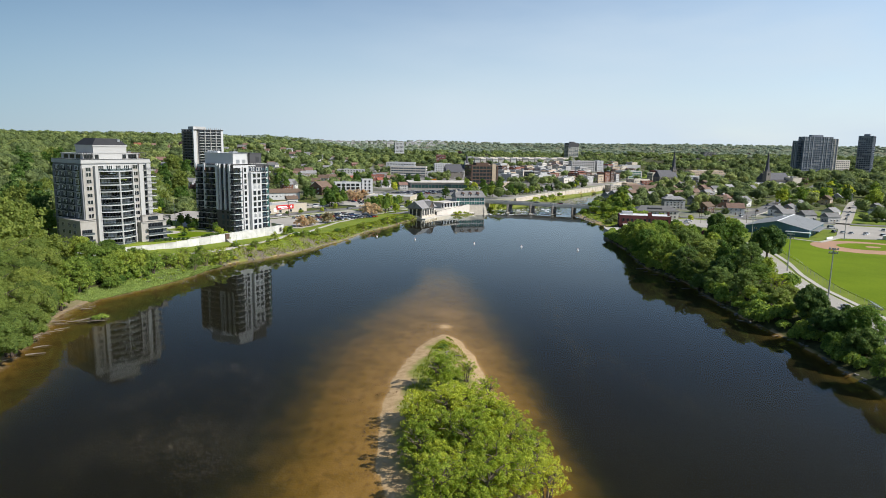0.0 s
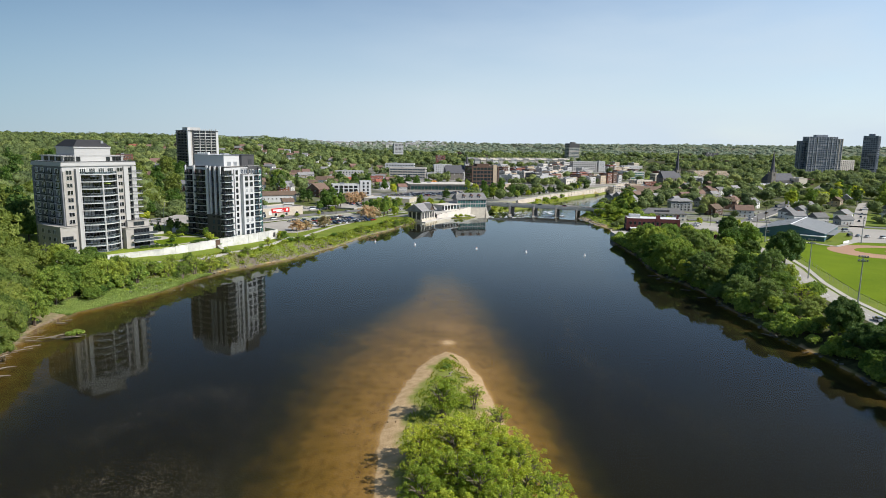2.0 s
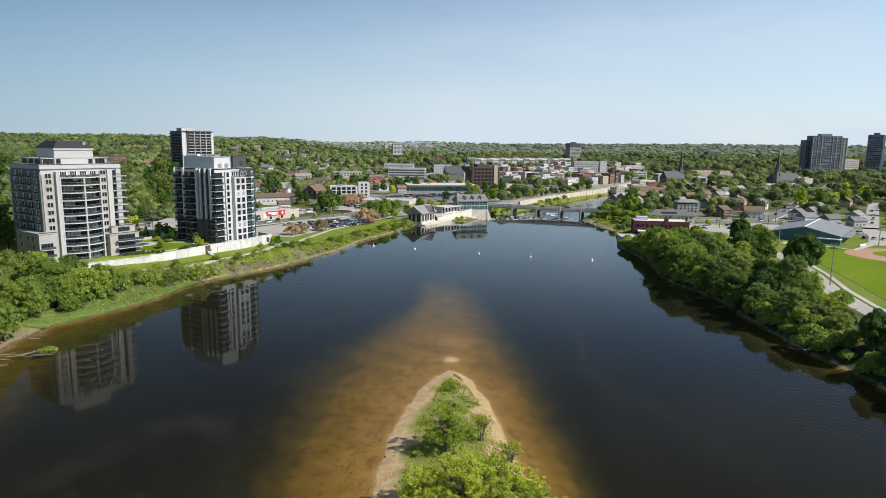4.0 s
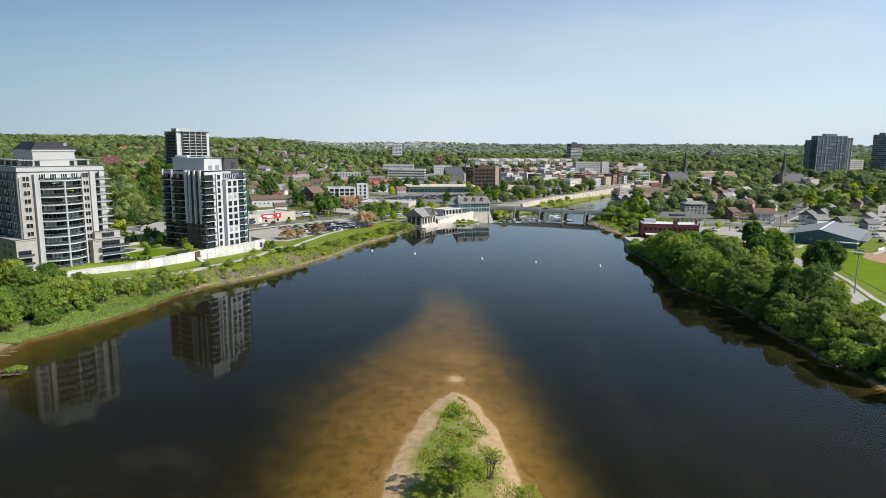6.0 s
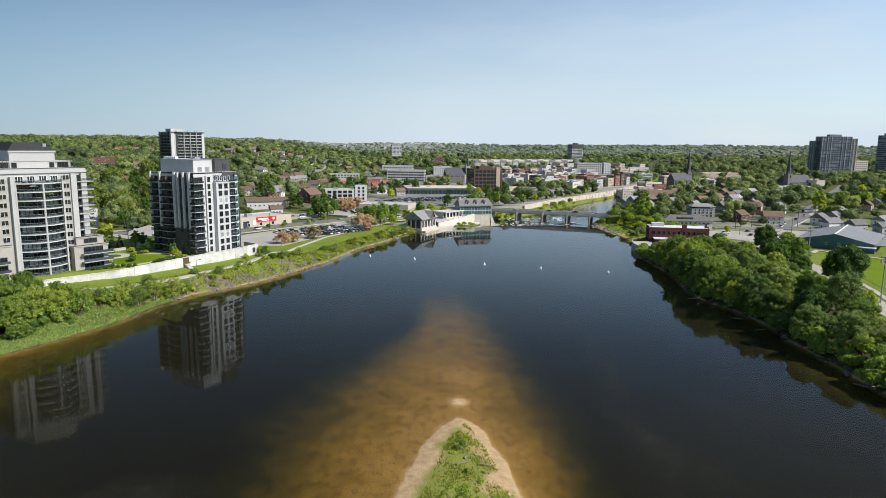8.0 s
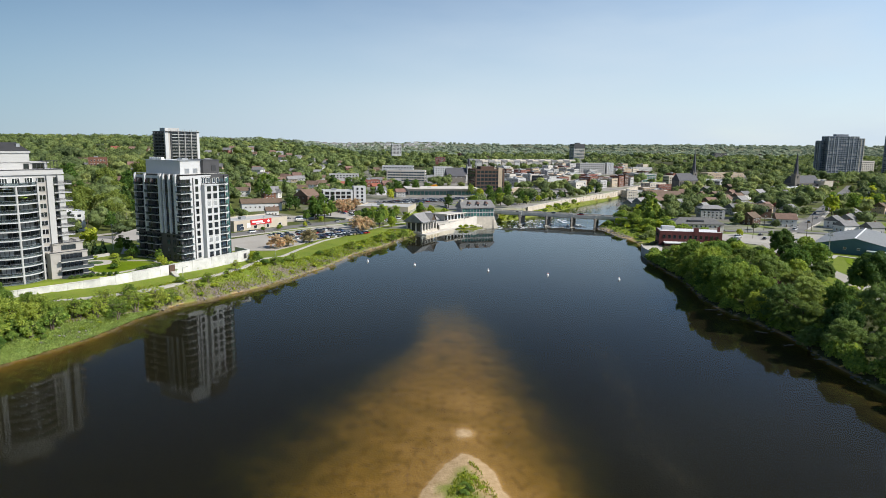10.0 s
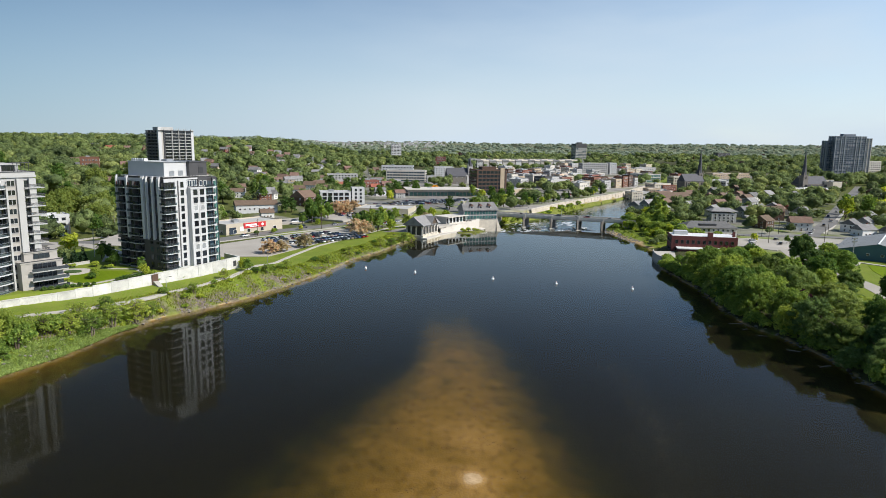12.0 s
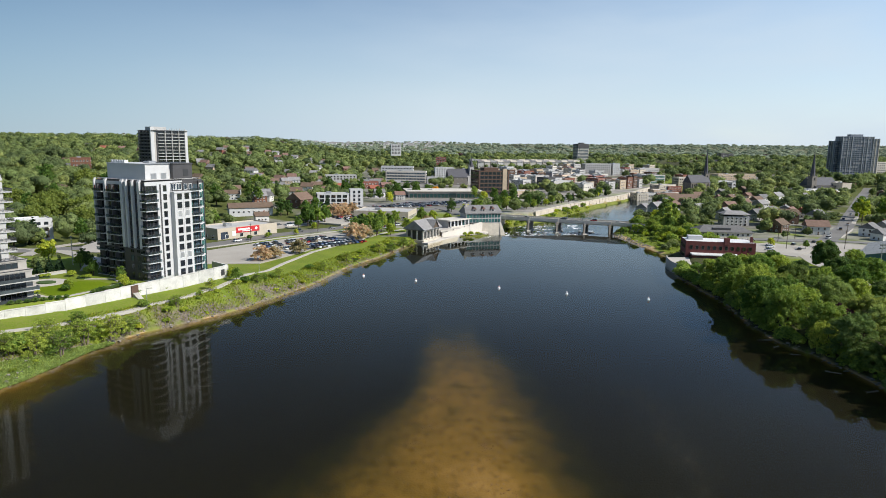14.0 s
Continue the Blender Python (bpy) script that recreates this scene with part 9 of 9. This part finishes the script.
# ---- reeds on the left shore, loose bits on the water ----
rng = np.random.default_rng(31)
n = 42000
yy = 178 + 66 * rng.random(n)
dd = 0.3 + 5.2 * rng.random(n) * np.interp(yy, [180, 186, 206, 225, 249], [1.2, 1.9, 1.7, 0.9, 0.1])
xx = lerp(yy, LEFT_SHORE) + 1.2 - dd / 0.76
zz = np.maximum(0.0, height(xx, yy))
h = 0.15 + 0.40 * rng.random(n)
a = rng.random(n) * 6.28
wx_, wy_ = 0.09 * np.cos(a), 0.09 * np.sin(a)
lx, ly = 0.45 * rng.normal(size=n), 0.45 * rng.normal(size=n)
q = np.stack([np.stack([xx - wx_, yy - wy_, zz - 0.05], 1), np.stack([xx + wx_, yy + wy_, zz - 0.05], 1), np.stack([xx + wx_ * 0.4 + lx, yy + wy_ * 0.4 + ly, zz + h], 1), np.stack([xx - wx_ * 0.4 + lx, yy - wy_ * 0.4 + ly, zz + h], 1)], 1)
ob = new("reeds", quads_mesh("reeds", q, M["reed"]))
tagged(ob, "band of low green reeds and shore grass", "reeds", kind="stuff")
n = 24000
yy = 208 + 230 * rng.random(n)
dd = 1.0 + 10.2 * rng.random(n) ** 0.9
xx = lerp(yy, LEFT_SHORE) - dd / 0.76
keep = wave(xx, yy, 4.5, 2.0) + 0.5 * rng.normal(size=n) > -0.2
xx, yy = xx[keep], yy[keep]
n = len(xx)
zz = height(xx, yy)
h = 0.25 + 0.45 * rng.random(n)
a = rng.random(n) * 6.28
wx_, wy_ = 0.14 * np.cos(a), 0.14 * np.sin(a)
lx, ly = 0.25 * rng.normal(size=n), 0.25 * rng.normal(size=n)
q = np.stack([np.stack([xx - wx_, yy - wy_, zz - 0.05], 1), np.stack([xx + wx_, yy + wy_, zz - 0.05], 1), np.stack([xx + wx_ * 0.4 + lx, yy + wy_ * 0.4 + ly, zz + h], 1), np.stack([xx - wx_ * 0.4 + lx, yy - wy_ * 0.4 + ly, zz + h], 1)], 1)
ob = new("bank_grass", quads_mesh("bank_grass", q, M["tuft"]))
tagged(ob, "rough tufted grass on the sloping bank", "grass", kind="stuff")
n = 16000
yy = 60 + 78 * rng.random(n)
il, ir = lerp(yy, ISLAND_L), lerp(yy, ISLAND_R)
xx = il + 4.2 + (ir - il - 6.0) * rng.random(n)
keep = (np.minimum(ir - xx, (139 - yy) * 0.7) > 2.2) & (xx > il + 4.5) & (wave(xx, yy, 2.3, 1.7) + 0.35 * rng.normal(size=n) > 0.05)
xx, yy = xx[keep], yy[keep]
n = len(xx)
zz = height(xx, yy)
h = 0.15 + 0.4 * rng.random(n) ** 2
a = rng.random(n) * 6.28
wx_, wy_ = 0.10 * np.cos(a), 0.10 * np.sin(a)
lx, ly = 0.2 * rng.normal(size=n), 0.2 * rng.normal(size=n)
q = np.stack([np.stack([xx - wx_, yy - wy_, zz - 0.05], 1), np.stack([xx + wx_, yy + wy_, zz - 0.05], 1), np.stack([xx + wx_ * 0.4 + lx, yy + wy_ * 0.4 + ly, zz + h], 1), np.stack([xx - wx_ * 0.4 + lx, yy - wy_ * 0.4 + ly, zz + h], 1)], 1)
ob = new("island_grass", quads_mesh("island_grass", q, M["tuft"]))
tagged(ob, "patchy grass on the sandy island", "grass", kind="stuff")


def drift(label, name, line, width, n, size, mat, seed):
    """Loose flakes strewn along a curved line on the water."""
    r = np.random.default_rng(seed)
    L = np.array(line, dtype=float)
    t = r.random(n) * (len(L) - 1)
    knot = r.normal(size=(max(8, n // 22), 2))
    at_ = r.random(len(knot)) * (len(L) - 1)
    own = r.integers(0, len(knot), n)
    tight = r.random(n) < 0.6
    t = np.where(tight, np.clip(at_[own] + r.normal(size=n) * 0.05, 0, len(L) - 1.001), t)
    i = t.astype(int)
    f = (t - i)[:, None]
    c = L[i] * (1 - f) + L[np.minimum(i + 1, len(L) - 1)] * f + np.where(tight[:, None], knot[own] * width + r.normal(size=(n, 2)) * width * 0.22, r.normal(size=(n, 2)) * width)
    a = r.random(n) * 6.28
    s = size * (0.3 + r.random(n) ** 2)
    q = np.stack([np.stack([c[:, 0] + s * np.cos(a + k * 1.57) * (0.6 + 0.5 * r.random(n)), c[:, 1] + s * np.sin(a + k * 1.57) * (0.6 + 0.5 * r.random(n)), np.full(n, 0.012)], 1) for k in range(4)], 1)
    tagged(new(name, quads_mesh(name, q, mat)), label, "flotsam", kind="stuff")


drift("pale foam flecks drifting on the dark water", "foam", [(-66, 84), (-60, 95), (-52, 107), (-44, 114), (-38, 104), (-34, 88), (-32, 72), (-36, 58)], 3.0, 5200, 0.068, M["foam"], 1)
drift("brown weed flakes drifting on the dark water", "weed", [(-60, 60), (-50, 75), (-42, 66), (-30, 60), (-52, 90)], 6.0, 4200, 0.095, M["weed"], 2)
drift("pale foam flecks in a long streak on the water", "foam", [(53, 206), (51, 190), (49.5, 176), (49, 165), (47, 150), (44, 120), (40, 95)], 2.0, 1900, 0.075, M["foam"], 3)
drift("faint second streak of foam on the water", "foam", [(40, 160), (43, 140), (50, 120), (56, 100), (60, 84)], 2.6, 1700, 0.075, M["foam"], 4)
drift("dark twigs and stones lying on the shallow bed", "weed", [(-14, 96), (-9, 120), (0, 150), (10, 175), (18, 190), (22, 160), (21, 120)], 4.0, 420, 0.2, M["bark"], 5)

# small stones lying in heaps on the shallow bed
rng = np.random.default_rng(61)
BED = Geo()
for i in range(60):
    y0 = 70 + 140 * rng.random()
    sl, sr = float(lerp(y0, SHOAL_L)), float(lerp(y0, SHOAL_R))
    x0 = sl + 5 + (sr - sl - 8) * rng.random()
    if hgt(x0, y0) < -0.08:
        for j in range(int(rng.integers(6, 26))):
            x, y = x0 + rng.normal() * 1.3, y0 + rng.normal() * 0.8
            add_blob(BED, x, y, hgt(x, y) + 0.02, 0.07 + 0.13 * rng.random() ** 2, 0.6, rng)
tagged(part("stones", BED, M["bed_stone"]), "heaps of small brown stones on the shallow river bed", "stones", kind="stuff")

# ---- town trees, hillside houses, far woods ----
for k, x, y, s in (("blossom", -71, 360, 1.0), ("blossom", -66, 366, 0.9), ("blossom", -57, 380, 1.0), ("blossom", -33, 428, 1.35), ("blossom", -28, 435, 1.1), ("m_green", -30, 450, 0.9), ("m_green", -22, 454, 1.0), ("m_lime", -14, 448, 0.8), ("m_green", -36, 458, 0.9), ("m_dark", -68, 488, 1.0), ("m_green", -60, 500, 1.1), ("cone", -74, 497, 1.0), ("m_tall", -76, 520, 0.95), ("m_tall", -70, 528, 0.95), ("blossom", -52, 545, 1.2), ("blossom", -46, 552, 1.0), ("m_lime", -84, 432, 0.4), ("m_lime", -70, 446, 0.4), ("bush", -92, 424, 0.9), ("bush", -84, 436, 0.9), ("m_green", -4, 462, 0.8), ("m_lime", 14, 520, 0.9), ("m_green", 6, 508, 1.0), ("m_lime", 24, 512, 0.8), ("m_green", -12, 500, 0.8), ("blossom", 10, 500, 0.9), ("yellow", 26, 760, 1.2), ("yellow", 36, 762, 1.0), ("yellow", 10, 756, 0.8), ("m_green", -70, 640, 1.1), ("m_green", -20, 640, 0.9), ("m_green", 16, 730, 1.1), ("m_green", -16, 720, 1.2), ("m_lime", 40, 548, 0.9), ("m_green", 52, 560, 0.9), ("m_dark", 30, 560, 0.9), ("m_green", 74, 640, 1.0), ("m_lime", 66, 652, 0.9), ("m_green", 86, 660, 1.1), ("m_tall", 60, 680, 0.9), ("m_green", 100, 690, 0.9), ("yellow", 152, 890, 1.4), ("m_lime", 329, 514, 1.6), ("m_green", 350, 519, 1.5), ("m_lime", 366, 529, 1.7), ("m_tall", 384, 540, 1.2), ("m_lime", 400, 562, 1.7), ("m_green", 346, 540, 1.5), ("m_dark", 410, 545, 1.3), ("m_green", 430, 590, 1.5), ("m_lime", 462, 620, 1.7), ("m_tall", 470, 590, 1.3), ("m_green", 405, 500, 1.5), ("m_lime", 420, 520, 1.6), ("m_green", 400, 462, 1.5), ("m_lime", 412, 480, 1.6), ("m_dark", 392, 440, 1.3), ("m_green", 382, 424, 1.3), ("m_green", 512, 720, 1.6), ("m_lime", 490, 690, 1.6), ("m_lime", 200, 408, 0.5), ("m_lime", 226, 404, 0.5), ("m_green", 214, 398, 0.45), ("m_tall", -170, 300, 0.9), ("m_green", -185, 320, 1.0), ("m_dark", -95, 527.7, 1.0), ("m_dark", -91, 532, 0.9), ("m_green", -69, 484, 1.25), ("m_green", -63, 489, 1.1), ("m_green", -73, 471, 0.7), ("m_lime", -63, 471.5, 0.5), ("blossom", -57, 530, 1.35), ("blossom", -51, 534, 1.1), ("cone", -66, 560, 1.1), ("m_green", -27, 452, 1.2), ("m_green", -20, 460, 1.1), ("m_dark", -33, 448, 0.9), ("m_green", -142, 674, 1.3), ("m_green", -132, 660, 1.1), ("m_tall", -150, 690, 1.2), ("m_dark", -120, 640, 1.0), ("m_green", -112, 610, 1.0), ("m_lime", -104, 655, 1.0), ("m_green", -124, 585, 1.1), ("m_dark", -135, 600, 1.2), ("m_tall", -150, 560, 1.1), ("m_green", -158, 540, 1.1), ("m_green", -140, 470, 1.1), ("m_dark", -150, 490, 1.1), ("m_green", -128, 480, 0.9), ("m_tall", -165, 460, 1.2), ("m_green", -135, 445, 0.9), ("m_green", -30, 640, 1.0), ("m_lime", -20, 620, 0.9), ("m_green", 4, 700, 1.1), ("m_green", -14, 690, 1.2), ("m_dark", -6, 735, 1.2), ("m_green", -66, 700, 1.2), ("m_green", -52, 712, 1.1), ("m_dark", -84, 720, 1.2), ("m_green", -35, 440, 0.9), ("m_green", -29, 436, 0.95), ("m_green", -22, 444, 1.0), ("m_green", -15, 464, 0.95), ("m_dark", -33, 470, 0.9), ("m_green", 78, 591, 1.0), ("m_dark", 87, 588, 0.85), ("m_green", 99, 606, 1.0), ("m_green", 90, 634, 1.1), ("m_dark", 70, 600, 0.9)):
    plant(k, x, y, s, group="town trees")
rng = np.random.default_rng(12)
made = 0
for i in range(900):
    az = -0.46 + 0.42 * rng.random()
    r = 540 + 640 * rng.random()
    x, y = az * r, r - 40
    if made < 66 and x < float(lerp(y, LEFT_SHORE)) - 60 and free(x, y, 7) and rng.random() < 0.5:
        house(x, y, rng.random() * 60 - 30, 9 + 4 * rng.random(), 8 + 2 * rng.random(), 4.5 + 1.5 * rng.random(), 2.8 + rng.random(), ("white_panel", "siding", "brick_red", "siding", "brick_tan")[made % 5], ("shingle_grey", "shingle_brown", "shingle_grey", "shingle_red" if made % 15 == 3 else "shingle_brown")[made % 4], ("pale sided house on the wooded hillside", "white rendered house on the wooded hillside", "red brick house among hillside trees", "pale sided house among hillside trees", "tan brick house among hillside trees")[made % 5])
        clear(x * 0.98, y * 0.98, 6)
        clear(x * 0.96, y * 0.96, 5)
        made += 1
made = 0
for i in range(900):
    az = 0.30 + 0.42 * rng.random()
    r = 520 + 420 * rng.random()
    x, y = az * r, r - 40
    if made < 40 and free(x, y, 8) and rng.random() < 0.5:
        house(x, y, 30 + rng.random() * 30, 9 + 3 * rng.random(), 8 + 2 * rng.random(), 4.5 + 1.5 * rng.random(), 2.8 + rng.random(), ("siding", "brick_brown", "white_stucco", "brick_tan")[made % 4], ("shingle_grey", "shingle_brown")[made % 2], ("pale sided town house under street trees", "brown brick town house under street trees", "white rendered town house under street trees", "tan brick town house under street trees")[made % 4])
        clear(x * 0.975, y * 0.975, 6)
        made += 1

made = 0
for i in range(400):
    az, r = -0.62 + 0.30 * rng.random(), 360 + 330 * rng.random()
    x, y = az * r, r - 40
    if made < 30 and x < -150 and free(x, y, 5):
        plant(("m_dark", "m_green", "m_willow", "m_green", "cone")[made % 5], x, y, 1.25 + 0.45 * rng.random(), group="hillside trees")
        clear(x, y, 4)
        made += 1


def town_density(x, y):
    """How thickly trees stand: woods on the hills, gaps in the centre and on the flats by the river."""
    r = math.hypot(x, y + 40)
    if r > 1400:
        return 1.0
    xl, xr = float(lerp(y, LEFT_SHORE)), float(lerp(y, RIGHT_SHORE))
    az = x / max(y + 40, 1)
    if y < 930 and xl - 6 < x < xr + 3:
        return 0
    if x <= xl:
        if y < 560 and x > -110:
            return 0.0 if x > -100 else 0.25
        if az > -0.07 and y < 1230:
            return 0.2
        if y < 700 and az > -0.16:
            return 0.45
        if y < 900 and az > -0.34:
            return 0.62
        return 1.0
    if y < 400 and x < 345:
        return 0.0
    if y < 480 and x < 250:
        return 0.25
    if y < 620 and x < 250:
        return 0.8
    if 820 < y < 1200 and az < 0.5:
        return 0.3
    return 0.62 if y < 900 else 0.9


def shells(name, verts, faces, leaves, mat):
    """Smooth lumpy shells (verts n x 3, faces m x 3) and loose leaf clumps (k x 3 x 3) in one mesh."""
    nv, nf, nl = len(verts), len(faces), len(leaves)
    me = bpy.data.meshes.new(name)
    me.vertices.add(nv + nl * 3)
    me.vertices.foreach_set("co", np.concatenate([verts, leaves.reshape(-1, 3)]).astype(np.float32).ravel())
    idx = np.concatenate([faces.ravel(), np.arange(nv, nv + nl * 3)]).astype(np.int32)
    me.loops.add(len(idx))
    me.loops.foreach_set("vertex_index", idx)
    me.polygons.add(nf + nl)
    me.polygons.foreach_set("loop_start", np.arange(0, (nf + nl) * 3, 3, dtype=np.int32))
    me.polygons.foreach_set("loop_total", np.full(nf + nl, 3, dtype=np.int32))
    me.polygons.foreach_set("use_smooth", np.arange(nf + nl) < nf)
    me.materials.append(mat)
    me.update()
    me.validate()
    return me


def canopy(name, label, r0, r1, count, lobes, leaf_n, size, seed, widen, leaves="leaf_far"):
    """Many trees joined: each crown a heap of lumpy lobes with leaf clumps standing off them."""
    rng = np.random.default_rng(seed)
    cx, cy = [], []
    for i in range(count * 6):
        lr = r0 * (r1 / r0) ** rng.random() if r0 > 900 else r0 + (r1 - r0) * rng.random() ** 0.75
        az = -0.80 + 1.64 * rng.random()
        x, y = az * lr * 0.96, lr - 40
        if rng.random() < town_density(x, y) and (lr > 1350 or free(x, y, 3.0)):
            cx.append(x)
            cy.append(y)
            if len(cx) >= count:
                break
    cx, cy = np.array(cx), np.array(cy)
    cz = height(cx, cy)
    ok = cz > 0.5
    cx, cy, cz = cx[ok], cy[ok], cz[ok]
    N, L, K = len(cx), lobes, leaf_n
    rr = np.hypot(cx, cy + 40)
    hh = (5.0 + 11.0 * rng.random(N) ** 1.25) * np.where((cx > 100) & (rr < 900), 0.86, np.where((rr < 950) & (cx > -0.36 * rr), 0.8, 1.0)) * np.interp(rr, [300, 700, 2500], [1.0, 1.15, 1.2])
    ww = hh * (0.36 + 0.20 * rng.random(N)) * widen
    hh = hh * np.interp(rr, [1700, 2400], [1.0, 0.72])
    # lobes: one in the heart of the crown, the others over its upper dome
    d = rng.normal(size=(N, L, 3))
    d /= np.linalg.norm(d, axis=2)[:, :, None]
    d[:, :, 2] = np.abs(d[:, :, 2]) * 1.25 - 0.35
    out = 0.36 + 0.38 * rng.random((N, L, 1))
    out[:, 0] = 0.0
    half = np.stack([ww, ww, hh * 0.47], 1)
    lc = np.stack([cx, cy, cz + hh * 0.50], 1)[:, None, :] + d * out * half[:, None, :]
    lr_ = half[:, None, :] * (0.30 + 0.22 * rng.random((N, L, 1)))
    lr_[:, 0] = half * 0.66
    nb = len(BALL_V)
    v = lc[:, :, None, :] + BALL_V[None, None] * (0.75 + 0.5 * rng.random((N, L, nb, 1))) * lr_[:, :, None, :]
    f = (np.arange(N * L)[:, None, None] * nb + BALL_F[None]).reshape(-1, 3)
    k = rng.integers(0, L, (N, K))
    e = rng.normal(size=(N, K, 3))
    e /= np.linalg.norm(e, axis=2)[:, :, None]
    e[:, :, 2] = np.where(e[:, :, 2] < -0.3, -e[:, :, 2], e[:, :, 2])
    kk = k[:, :, None]
    c = np.take_along_axis(lc, kk, 1) + e * np.take_along_axis(lr_, kk, 1) * (0.86 + 0.46 * rng.random((N, K, 1)))
    nrm = e + rng.normal(size=(N, K, 3)) * 0.55
    nrm /= np.linalg.norm(nrm, axis=2)[:, :, None]
    a = np.cross(nrm, rng.normal(size=(N, K, 3)))
    a /= np.linalg.norm(a, axis=2)[:, :, None]
    b = np.cross(nrm, a)
    sz = size * (0.5 + 0.8 * rng.random((N, K, 1))) * np.interp(rr, [r0, r1], [0.8, 1.25])[:, None, None]
    q = np.stack([c - a * sz * 1.1 - b * sz * 0.8, c + a * sz - b * sz, c + a * sz * 0.1 + b * sz * 1.25], 2).reshape(-1, 3, 3)
    ob = new(name, shells(name, v.reshape(-1, 3), f, q, M[leaves]))
    tone = np.clip(0.5 + 0.27 * rng.normal(size=N) + 0.18 * wave(cx, cy, 45, 1.5), 0, 0.97)
    tone = np.where(rng.random(N) < 0.008, 1.0, tone)
    tone = np.stack([tone, tone, tone, np.ones(N)], 1)
    tone = np.concatenate([np.repeat(tone, L * nb, axis=0), np.repeat(tone, K * 3, axis=0)])
    at = ob.data.color_attributes.new("tone", "FLOAT_COLOR", "POINT")
    at.data.foreach_set("color", tone.astype(np.float32).ravel())
    tagged(ob, label, "woods", kind="stuff")


rng = np.random.default_rng(55)
g = Geo()
for i in range(80):
    az = -0.15 + 0.20 * rng.random()
    r = 2500 + 1500 * rng.random()
    x, y = az * r, r - 40
    z = hgt(x, y) + 4
    w, d, h = 9 + 7 * rng.random(), 8 + 4 * rng.random(), 6 + 3 * rng.random()
    g.box(x - w / 2, x + w / 2, y - d / 2, y + d / 2, z - 12, z + h)
    g.gable(x - w / 2, x + w / 2, y - d / 2, y + d / 2, z + h + 0.05, 3.2, 0.4, 0.25, 1)
tagged(part("houses", g, [M["siding"], M["shingle_grey"]]), "pale suburban houses on the distant ridge", "houses", kind="stuff")
canopy("town_trees", "leafy trees between the houses of the town", 300, 1000, 2250, 6, 300, 0.54, 40, 1.22)
canopy("woods", "wooded slopes beyond the town", 900, 1900, 4800, 2, 84, 1.15, 41, 1.35)
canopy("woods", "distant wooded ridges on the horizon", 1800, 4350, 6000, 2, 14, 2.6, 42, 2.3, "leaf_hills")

for k, spots in FAR.items():
    if spots:
        thicket("grove", KIND[k]["label"].replace("tree", "trees").replace("willow standing", "willows standing"), k, spots, "trees")
for t in [*KIND.values(), *CARS.values()]:
    for o in (*t.children_recursive, t):
        bpy.data.objects.remove(o)
